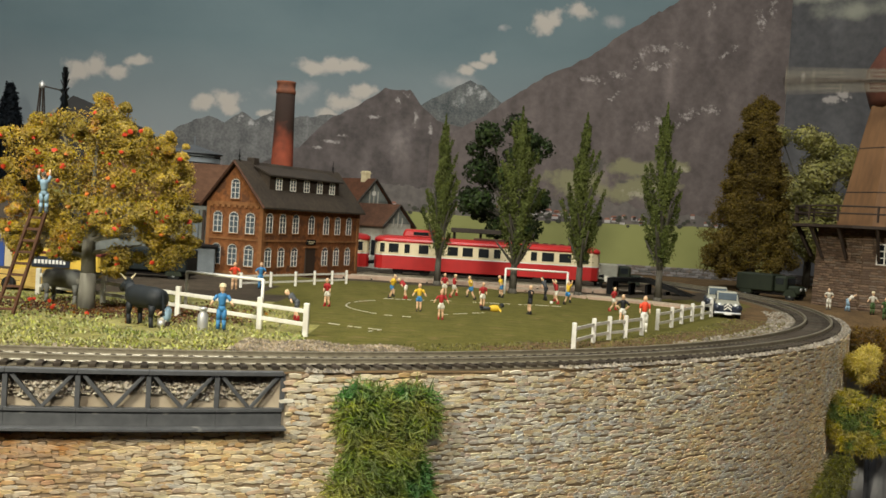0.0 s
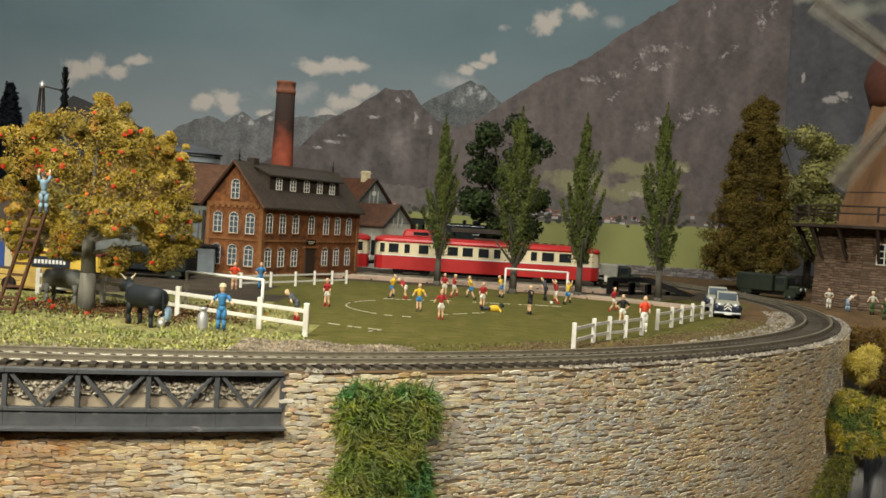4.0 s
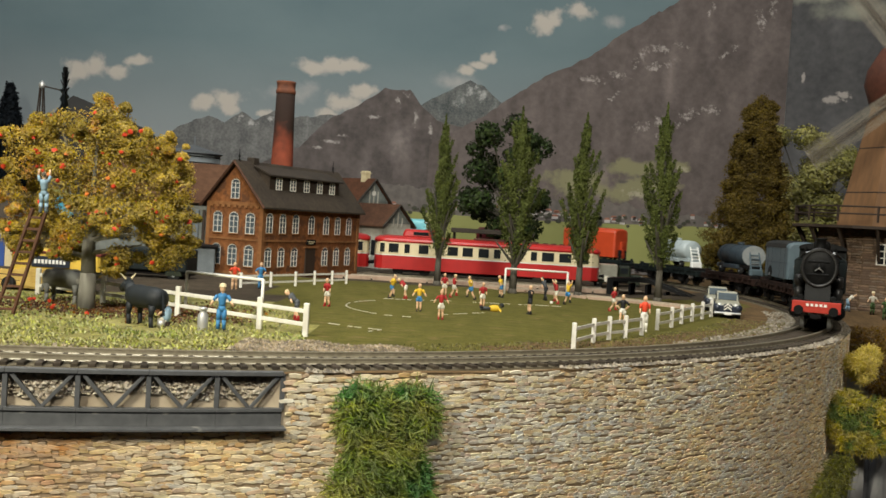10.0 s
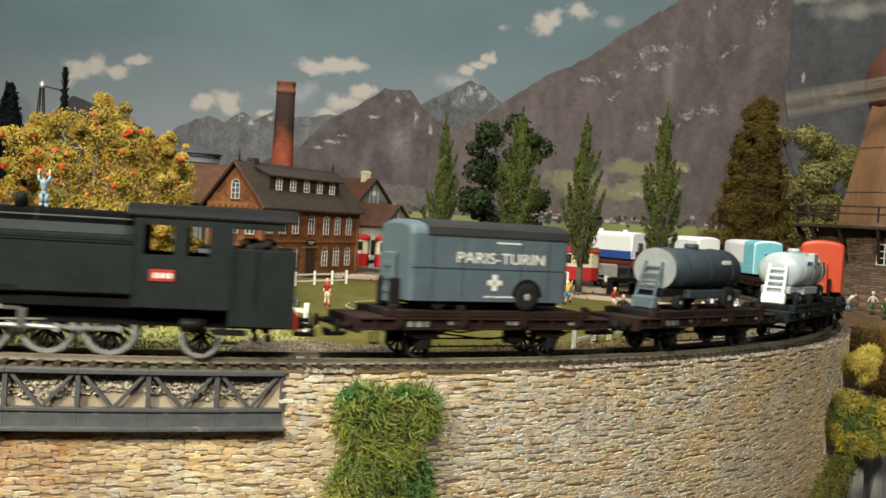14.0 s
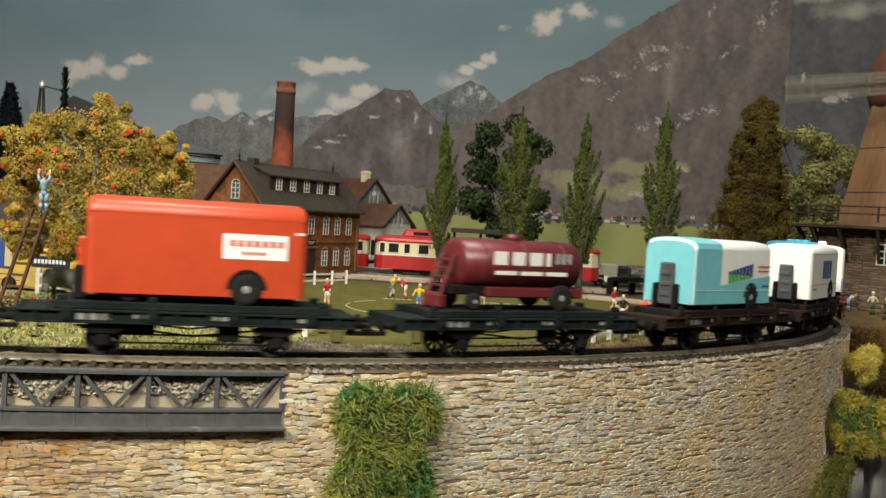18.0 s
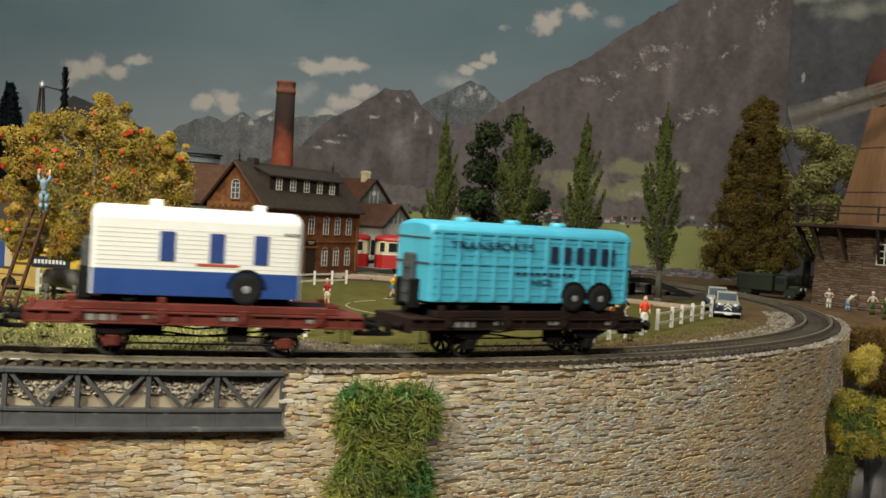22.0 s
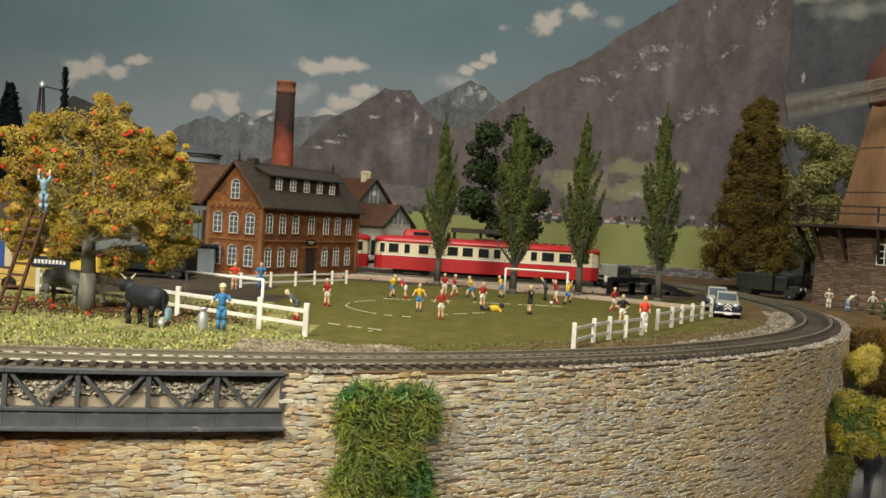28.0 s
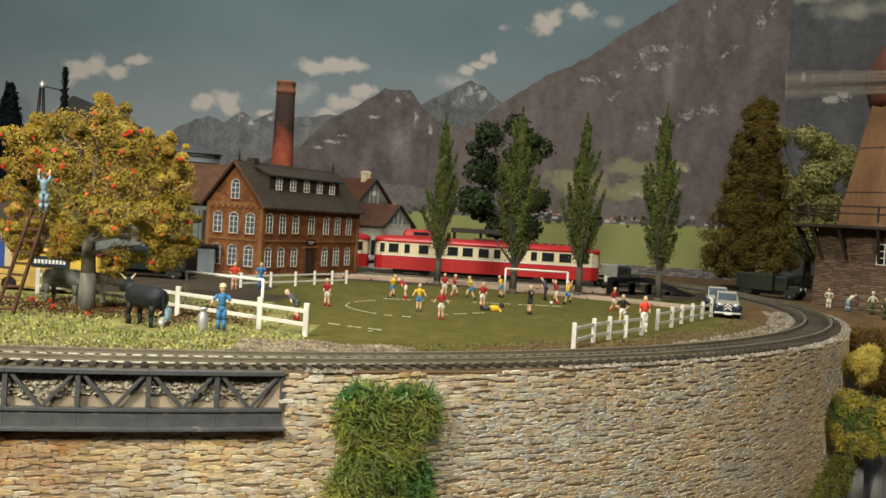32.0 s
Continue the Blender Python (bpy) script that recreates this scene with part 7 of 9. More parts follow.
    # white van
    t = van_trailer(mid[6] + 1, "white box trailer with bold navy lettering", 73, m_van_white, 22.0, 48.2, 53.0, 27.5)
    band(t, -36, 36, 29.8, 30.3, 27.5, m_cloth_pale, "rubbing_strip")
    band(t, -36, 36, 47.7, 48.1, 27.5, m_cloth_pale, "roof_seam")
    for k in range(4):
        a = 7.8 - k * 6.3
        bars(t, a - 4.9, a - 0.7, 33.4, 44.0, 13.9, m_ink_navy, 1, gap=0)
    bars(t, 22, 31, 27.4, 28, 13.9, m_ink, 5)
    # white and navy van on the red wagon
    t = van_trailer(mid[7] - 2, "white over navy box trailer with wide-set dark blue lettering", 73, m_van_white, 22.0, 48.5, 53.2, 27.5)
    band(t, -35.6, 35.6, 22.1, 31.0, 27.6, m_van_blue, "navy_skirt")
    bm = bm_new()
    prism(bm, [(-12.9, 22.4), (12.9, 22.4), (12.9, 31.0), (-12.9, 31.0)], 35.9, 36.4, plane="YZ")
    part("navy_front", bm, m_van_blue, t)
    for k, a in enumerate((14.6, -2.4, -18.0)):
        bars(t, a - 6.2, a - 1.0, 34.2, 44.6, 13.95, m_ink_navy, 1, gap=0)
    bars(t, -14, 1, 33.0, 33.7, 13.95, m_ink_red, 1, gap=0)
    bars(t, -35, -29, 45, 46, 13.95, m_cloth_grey, 3)
    for x in (15, -22):
        bm = bm_new()
        box(bm, x - 2.2, x + 2.2, -2.2, 2.2, 52.4, 55.6, 0.5)
        part("roof_vent", bm, m_van_white, t)
    for k in range(9):
        band(t, -35, 35, 32.2 + 1.6 * k, 32.4 + 1.6 * k, 27.5, m_cloth_pale, "side_rib")
    # long turquoise cattle van
    t = van_trailer(mid[8], "long turquoise ribbed cattle trailer with dark lettering", 101, m_turq, 22.8, 50.2, 54.4, 28, axles=(-33.5, -19.5), front=34, wheel=5.6)
    W = 28
    for k in range(12):
        x = -47 + k * 8.5
        for sgn in (-1, 1):
            bm = bm_new()
            y = sgn * (W / 2 + 0.25)
            box(bm, x - 0.7, x + 0.7, y - 0.4, y + 0.4, 23.4, 49.8, 0.12)
            part("side_post", bm, m_turq, t)
    for z in (26.0, 29.0, 32.0, 35.2, 41.3, 44.6, 47.8):
        band(t, -49, 49, z - 0.35, z + 0.35, W + 0.2, m_turq, "side_slat")
    for z in (38.0, 50.0):
        band(t, -50, 50, z - 0.5, z + 0.5, W + 0.8, m_turq, "waist_rail")
    for x in (28, 4, -20):
        bm = bm_new()
        lathe(bm, [(3.6, 53.6), (3.6, 55.4), (2.8, 56.0)], 14, at=(x, 0, 0))
        part("roof_vent", bm, m_turq, t)
    words(t, "TRANSPORTS", 22.5, 45.0, 14.75, 4.4, m_ink, 40)
    for k in range(6):
        a = -5.2 - k * 6.7
        bars(t, a - (4.8 if k < 5 else 1.6), a, 39.2, 46.2, 14.72, m_ink, 1, gap=0.25 if k < 5 else 0)
    bars(t, -18, 12, 34.2, 35.2, 14.6, m_ink, 9)
    words(t, "NICE", -2, 31.2, 14.75, 3.6, m_ink, 10)
    for x in (32, 2, -28):
        bm = bm_new()
        lathe(bm, [(4, 51.5), (4, 53.0), (2.5, 53.6)], 12, at=(x, 0, 0))
        part("roof_vent", bm, m_turq, t)
    bm = bm_new()
    box(bm, 50.4, 50.9, -13, 13, 37, 37.8)
    box(bm, 50.4, 50.9, -13, 13, 47, 47.6)
    part("front_seam", bm, m_cloth_grey, t)


def motions():
    """The train along its line, its wheels and rods, and the mill's sails."""
    step = 0.2
    n = 160
    for ob, back, half in MOVING:
        rows = []
        for i in range(n + 1):
            t = i * step
            s = gone(t) - back
            a, b = line(s - half), line(s + half)
            x, y = (a[0] + b[0]) / 2, (a[1] + b[1]) / 2
            h = math.degrees(math.atan2(b[1] - a[1], b[0] - a[0]))
            rows.append((t, at(x, y, 0, h)))
        walk(ob, rows)
    m = 640
    times = [i * 0.05 for i in range(m + 1)]
    for ax, x, r in TURNING:
        walk(ax, [(t, at(x, 0, r, 0, 0, math.degrees(gone(t) / r))) for t in times])
    for ob, cr, sgn in RODS:
        rows = []
        for t in times:
            a = -gone(t) / 9.2 + (math.pi / 2 if sgn > 0 else 0)
            rows.append((t, at(cr * math.cos(a), 0, cr * math.sin(a) if ob.name.startswith("coupling") else cr * 0.6 * math.sin(a))))
        walk(ob, rows)
    if SAILS:
        rows = []
        known = MILL_TURN
        for (t0, a0), (t1, a1) in zip(known, known[1:]):
            k = max(1, round((t1 - t0) / 0.2))
            for i in range(k):
                f = i / k
                rows.append((t0 + (t1 - t0) * f, SAIL_REST @ pose(0, 0, 0, 0, a0 + (a1 - a0) * f, 0)))
        rows.append((32.0, SAIL_REST @ pose(0, 0, 0, 0, known[-1][1], 0)))
        walk(SAILS[0], rows)


# ---------------------------------------------------------------- figurines and animals
def figurine(x, y, rz, label, shirt, legs, shoes, arms="down", bend=0.0, h=19.6, hat=None, stride=1.5, z=None, hair=None, group="painted figurines"):
    """A small painted model figure in one piece, facing +y before it is turned."""
    bm = bm_new()
    k = h / 20.5
    short = "footballer" in label or "shorts" in label or "referee" in label or "linesman" in label
    mats = [m_skin, shirt, legs, shoes, hat or hair or (m_hair if short else m_bark)]
    for sgn in (-1, 1):
        hip, foot = (sgn * 1.2 * k, 0, 9.6 * k), (sgn * 1.5 * k, sgn * stride * k, 0.8 * k)
        knee = ((hip[0] + foot[0]) / 2, (hip[1] + foot[1]) / 2 + 0.7 * k, 5.2 * k)
        if stride >= 1.8 and sgn > 0:
            knee, foot = (sgn * 1.4 * k, stride * 1.3 * k, 6.6 * k), (sgn * 1.5 * k, stride * 1.0 * k, 2.6 * k)
        elif stride >= 1.8:
            foot = (sgn * 1.5 * k, -stride * 1.3 * k, 0.8 * k)
        if short:
            mid = tuple(a * 0.45 + b * 0.55 for a, b in zip(hip, knee))
            rod(bm, hip, mid, 1.55 * k, 1.5 * k, 8, 2)
            rod(bm, mid, knee, 1.05 * k, 0.95 * k, 7, 0)
            rod(bm, knee, foot, 0.9 * k, 0.7 * k, 7, 0)
        else:
            rod(bm, hip, knee, 1.45 * k, 1.15 * k, 8, 2)
            rod(bm, knee, foot, 1.1 * k, 0.95 * k, 7, 2)
        rod(bm, (foot[0], foot[1], foot[2] + (2.0 if short else 2.4) * k), foot, 0.95 * k, 0.85 * k, 7, 3)
        rod(bm, (foot[0], foot[1] - 0.9 * k, foot[2] - 0.1 * k), (foot[0], foot[1] + 1.8 * k, foot[2] - 0.3 * k), 0.75 * k, 0.6 * k, 7, 3)
    B = Matrix.Rotation(-bend, 4, "X")
    legs_n = len(bm.verts)
    lathe(bm, [(1.7 * k, -1.0 * k), (1.9 * k, 0.3 * k), (1.7 * k, 1.4 * k)], 10, 2)
    lathe(bm, [(1.65 * k, 1.2 * k), (1.7 * k, 2.6 * k), (2.3 * k, 5.2 * k), (2.2 * k, 6.4 * k), (0.9 * k, 7.0 * k)], 10, 1)
    lathe(bm, [(0.8 * k, 6.6 * k), (0.8 * k, 7.6 * k)], 8, 0)
    blob(bm, (0, 0.2 * k, 8.8 * k), 1.45 * k, 2, 1.2, 0.02, 0)
    if hat is not None:
        lathe(bm, [(2.2 * k, 9.6 * k), (1.7 * k, 9.9 * k), (1.6 * k, 10.9 * k), (0.6 * k, 11.3 * k)], 10, 4)
    else:
        blob(bm, (0, -0.35 * k, 9.2 * k), 1.4 * k, 1, 1.0, 0.05, 4)
    for sgn in (-1, 1):
        sh = (sgn * 2.5 * k, 0, 5.9 * k)
        if arms == "out":
            el, ha = (sgn * 4.3 * k, 0.4 * k, 3.6 * k), (sgn * 5.8 * k, 0.8 * k, 1.4 * k)
        elif arms == "wide":
            el, ha = (sgn * 4.8 * k, 0.2 * k, 5.6 * k), (sgn * 7.0 * k, 0.4 * k, 5.2 * k)
        elif arms == "up":
            el, ha = (sgn * 3.2 * k, 1.0 * k, 8.5 * k), (sgn * 2.8 * k, 1.6 * k, 11.5 * k)
        elif arms == "hips":
            el, ha = (sgn * 4.6 * k, -0.6 * k, 3.4 * k), (sgn * 2.3 * k, 0.3 * k, 1.0 * k)
        else:
            el, ha = (sgn * 3.1 * k, 0.3 * k, 3.2 * k), (sgn * 3.2 * k, 1.2 * k, 0.6 * k)
        if stride >= 1.8 and arms in ("out", "down"):
            el, ha = (sgn * 3.4 * k, -sgn * 1.6 * k, 3.8 * k), (sgn * 3.6 * k, sgn * (0.8 if sgn < 0 else -2.6) * k + 1.2 * k, 3.4 * k)
        rod(bm, sh, el, 0.95 * k, 0.75 * k, 6, 1)
        rod(bm, el, ha, 0.7 * k, 0.55 * k, 6, 0)
    bm.verts.ensure_lookup_table()
    up = bm.verts[legs_n:]
    bmesh.ops.transform(bm, matrix=Matrix.Translation(V(0, 0, 9.8 * k)) @ B, verts=up)
    for v in bm.verts:
        v.co.x, v.co.y = v.co.x * 0.86, v.co.y * 0.9
    for f in bm.faces:
        f.smooth = True
    zz = ground_z(x, y) if z is None else z
    return solid("model_figurine", bm, mats, label, "figurine", group, at=at(x, y, zz, rz))


def players():
    red, yel = "tiny painted footballer figurine in dark red shirt and white shorts", "tiny painted footballer figurine in yellow shirt and blue shorts"
    g = "footballer figurines on the pitch"

    def R(x, y, rz, arms="out", bend=0.0, stride=1.5):
        figurine(x, y, rz, red, m_shirt_red, m_cloth_pale, m_shirt_red, arms, bend, h=18.0, stride=stride, group=g)

    def Y(x, y, rz, arms="out", bend=0.0, stride=1.5):
        figurine(x, y, rz, yel, m_shirt_yellow, m_cloth_blue, m_cloth_black, arms, bend, h=18.0, stride=stride, group=g)
    R(1, 594, 180, "out", 0, 0.2)
    Y(-13, 639, 180, "out", 0, 0.2)
    R(-70, 632, 150, "down", 0.15, 0.9)
    Y(-35, 729, 250, "down", 0.3, 2.2)
    R(-25, 736, 75, "out", 0.9, 1.2)
    R(10, 765, 280, "wide", 0.1, 2.4)
    R(3, 772, 170, "down", 0.1, 0.8)
    Y(23, 758, 100, "wide", 0.25, 3.0)
    R(29, 693, 190, "down", 0.1, 0.8)
    Y(48, 800, 90, "out", 0.3, 1.5)
    R(88, 769, 60, "up", 0.2, 2.2)
    Y(96, 767, 300, "up", 0.1, 2.0)
    R(124, 727, 240, "down", 0.1, 3.0)
    figurine(59, 663, 95, "tiny painted referee figurine in black, arms held out", m_cloth_black, m_cloth_black, m_cloth_black, "wide", 0, stride=0.4, group=g)
    figurine(83, 800, 60, "tiny painted goalkeeper figurine in dark grey shirt", m_cloth_grey, m_cloth_black, m_cloth_black, "out", 0.5, group=g)
    figurine(-76, 543, 80, "tiny painted linesman figurine in grey, bending down", m_cloth_grey, m_cloth_grey, m_shirt_red, "out", 0.9, group=g)
    figurine(114, 632, 170, "tiny painted figurine in black shirt and white shorts", m_cloth_black, m_white, m_white, "hips", 0, stride=1.8, group=g)
    figurine(120, 594, 185, "tiny painted figurine in scarlet shirt and white trousers", m_shirt_bright, m_white, m_white, "down", 0, h=21.5, stride=0.2, group=g)
    figurine(-131, 738, 200, "tiny painted figurine in blue overalls by the fence", m_cloth_blue, m_cloth_blue, m_cloth_black, "hips", 0.05)
    figurine(-146, 719, 180, "tiny painted figurine in orange-red shirt by the fence", m_shirt_bright, m_skin, m_skin, "hips", 0.1)
    # the tackled player on the grass
    bm = bm_new()
    lathe(bm, [(1.5, -3.2), (2.2, -1), (2.3, 2.2), (0.9, 3.4)], 10, 0, axis="X", at=(0, 0, 2.2))
    blob(bm, (5.0, 0, 4.4), 1.5, 2, 1.1, 0.03, 1)
    rod(bm, (-3, -1, 2.0), (-8, -2.2, 2.6), 1.2, 0.9, 7, 2)
    rod(bm, (-3, 1, 2.0), (-9, 1.8, 1.4), 1.2, 0.9, 7, 2)
    rod(bm, (-8, -2.2, 2.6), (-10, -2.4, 3.4), 1.0, 0.9, 7, 3)
    rod(bm, (2, -2, 3), (4, -3.4, 0.6), 0.8, 0.6, 6, 0)
    solid("model_figurine", bm, [m_shirt_yellow, m_cow_dark, m_cloth_grey, m_cloth_black], "tiny painted footballer figurine lying on the turf in yellow", "figurine", g, at=at(36, 668, -4, 8))
    bm = bm_new()
    blob(bm, (0, 0, 1.2), 1.3, 2, 1, 0.01)
    solid("football", bm, m_white, "tiny white football on the turf", "ball", at=at(84, 766, -4.2))
    # by the cow
    figurine(-101, 472, 185, "model farmer figurine in blue overalls and straw hat", m_cloth_blue, m_cloth_blue, m_cloth_black, "out", 0, h=22.0, hat=m_cream, stride=0.3)
    bm = bm_new()
    lathe(bm, [(2.3, 0), (2.5, 0.6), (2.5, 7.2), (1.6, 8.8), (1.6, 9.8), (2.1, 10.0), (2.1, 10.8), (0.4, 11.3)], 16)
    churn = solid("milk_churn", bm, m_metal, "silver metal milk churn standing on the grass", "milk churn", at=at(-110, 474, -4.2))
    bm = bm_new()
    rod(bm, (0, 0, 3), (0, 3.2, 4.5), 2.1, 1.4, 8, 1)
    rod(bm, (0, 3.2, 4.5), (0.4, 3.6, 0.6), 1.2, 0.9, 7, 1)
    lathe(bm, [(1.6, 3), (2.2, 5), (2.4, 9), (1, 10.4)], 10, 0, at=(0, 0, 0))
    blob(bm, (-0.3, 1.0, 12.0), 1.6, 2, 1.15, 0.02, 2)
    rod(bm, (-1.8, 1, 9), (-2.6, 4.6, 6), 0.8, 0.6, 6, 2)
    box(bm, -1.6, 1.6, -1.6, 1.4, 0, 3, 0.3, mi=3)
    solid("model_figurine", bm, [m_cloth_sky, m_cloth_pale, m_skin, m_timber], "model figurine in pale blue seated on a stool, milking the cow", "figurine", "painted figurines", at=at(-128, 478, -4.2, 100) @ Matrix.Scale(0.95, 4))
    bm = bm_new()
    lathe(bm, [(2.0, 0), (2.6, 4.2), (2.3, 4.2), (1.8, 0.6)], 14)
    solid("milk_bucket", bm, m_metal, "small grey metal milking bucket on the grass", "bucket", at=at(-130, 477, -4.2) @ Matrix.Scale(0.85, 4))
    for x, y, rz, m, lab in ((-139, 481, 141, m_cow_dark, "black model cow standing on the grass"), (-207, 560, 345, m_cow_grey, "grey and white model cow beside the apple tree")):
        c = thing("model_cow", lab, "cow", "model cows", at=at(x, y, -4.2, rz))
        bm = bm_new()
        lathe(bm, [(2.0, -13), (4.6, -11.5), (5.4, -6), (5.2, 0), (5.6, 6), (4.8, 10.5), (2.6, 12.5)], 14, axis="X", at=(0, 0, 13.6))
        rod(bm, (10.5, 0, 15), (15.5, 0, 18.2), 3.6, 2.4, 10)
        part("body", bm, m, c)
        bm = bm_new()
        rod(bm, (14.4, 0, 19.4), (20.0, 0, 15.6), 2.6, 1.6, 10)
        part("head", bm, m, c)
        for sgn in (-1, 1):
            bm = bm_new()
            rod(bm, (15, sgn * 1.6, 21), (15.5, sgn * 4.2, 23.5), 0.55, 0.2, 6)
            part("horn", bm, m_cream, c)
            for x0 in (-9.5, 8.5):
                bm = bm_new()
                rod(bm, (x0, sgn * 3, 10.5), (x0 + 0.6, sgn * 3.2, 5), 1.9, 1.1, 8)
                rod(bm, (x0 + 0.6, sgn * 3.2, 5), (x0, sgn * 3.2, 0), 1.1, 1.1, 8)
                part("leg", bm, m, c)
        bm = bm_new()
        rod(bm, (-12.8, 0, 17), (-14.4, 0, 6), 0.5, 0.7, 5)
        part("tail", bm, m, c)


def white_fences():
    f = thing("paddock_fence", "white two-rail paddock fence along the grass", "fence")
    pts = [(-236, 596), (-188, 567), (-136, 528), (-87, 493), (-62, 475)]
    for x, y in pts:
        bm = bm_new()
        box(bm, x - 1.3, x + 1.3, y - 1.3, y + 1.3, -6, 11.6, 0.3)
        part("post", bm, m_white, f)
    for (x0, y0), (x1, y1) in zip(pts, pts[1:]):
        for z in (1.6, 7.8):
            L = math.hypot(x1 - x0, y1 - y0)
            bm = bm_new()
            box(bm, 0, L, -0.5, 0.5, -0.95, 0.95, 0.15)
            part("rail", bm, m_white, f, at=at(x0, y0, z, math.degrees(math.atan2(y1 - y0, x1 - x0))))
    p = thing("picket_fence", "white two-rail fence with short posts by the track", "fence")
    pts = [(66, 492), (80, 522), (91, 540), (102, 553), (115, 574), (132, 613), (146, 637), (158, 662), (170, 683), (183, 707), (196, 733)]
    for i, (x, y) in enumerate(pts):
        bm = bm_new()
        box(bm, x - 1.1, x + 1.1, y - 1.0, y + 1.0, -6, 8.6, 0.3)
        part("post", bm, m_white, p)
        if i < len(pts) - 1 and i != 4:
            x1, y1 = pts[i + 1]
            L = math.hypot(x1 - x, y1 - y)
            for z in (-0.2, 5.4):
                bm = bm_new()
                box(bm, 0, L, -0.35, 0.35, -0.75, 0.75)
                part("rail", bm, m_white, p, at=at(x, y, z, math.degrees(math.atan2(y1 - y, x1 - x))))
    q = thing("factory_fence", "white two-rail fence in front of the brick factory", "fence")
    pts = [(-145, 737), (-128, 765), (-113, 790), (-101, 812), (-89, 830), (-79, 848)]
    for i, (x, y) in enumerate(pts):
        bm = bm_new()
        box(bm, x - 1.0, x + 1.0, y - 1.0, y + 1.0, -7, 7.2, 0.3)
        part("post", bm, m_white, q)
        if i < len(pts) - 1:
            x1, y1 = pts[i + 1]
            L = math.hypot(x1 - x, y1 - y)
            for z in (-0.5, 4.6):
                bm = bm_new()
                box(bm, 0, L, -0.35, 0.35, -0.7, 0.7)
                part("rail", bm, m_white, q, at=at(x, y, z, math.degrees(math.atan2(y1 - y, x1 - x))))


def goals():
    for (x0, y0), (x1, y1), lab in (((53, 842), (104, 838), "white football goal frame below the poplars"), ((-140, 560), (-93, 532), "white football goal frame beside the paddock fence")):
        g = thing("football_goal", lab, "goal", "goals on the pitch")
        for x, y in ((x0, y0), (x1, y1)):
            bm = bm_new()
            rod(bm, (x, y, -5.5), (x, y, 17.5), 0.85, n=8)
            part("goalpost", bm, m_white, g)
        bm = bm_new()
        rod(bm, (x0, y0, 17.2), (x1, y1, 17.2), 0.85, n=8)
        part("crossbar", bm, m_white, g)


def pitch_lines():
    p = thing("pitch_marking", "worn white lines painted on the turf", "pitch marking", kind="structure")

    def strip(a, b, w=0.55):
        L = math.hypot(b[0] - a[0], b[1] - a[1])
        n = max(1, int(L / 4))
        for i in range(n):
            if random.random() < 0.22:
                continue
            x0, y0 = a[0] + (b[0] - a[0]) * i / n, a[1] + (b[1] - a[1]) * i / n
            bm = bm_new()
            box(bm, 0, L / n * random.uniform(0.6, 1.0), -w / 2, w / 2, 0, 0.25)
            part("line", bm, m_cloth_pale, p, at=at(x0, y0, max(ground_z(x0, y0), -4.6) + 0.1, math.degrees(math.atan2(b[1] - a[1], b[0] - a[0]))))
    strip((-62, 540), (-29, 522)), strip((-29, 522), (-43, 494))
    ring = [(-22 + 38 * math.cos(a), 655 + 52 * math.sin(a)) for a in [2.2 + 0.14 * i for i in range(20)]]
    for a, b in zip(ring, ring[1:]):
        strip(a, b)
    strip((-40, 722), (10, 735)), strip((0, 620), (30, 650)), strip((24, 735), (90, 742))


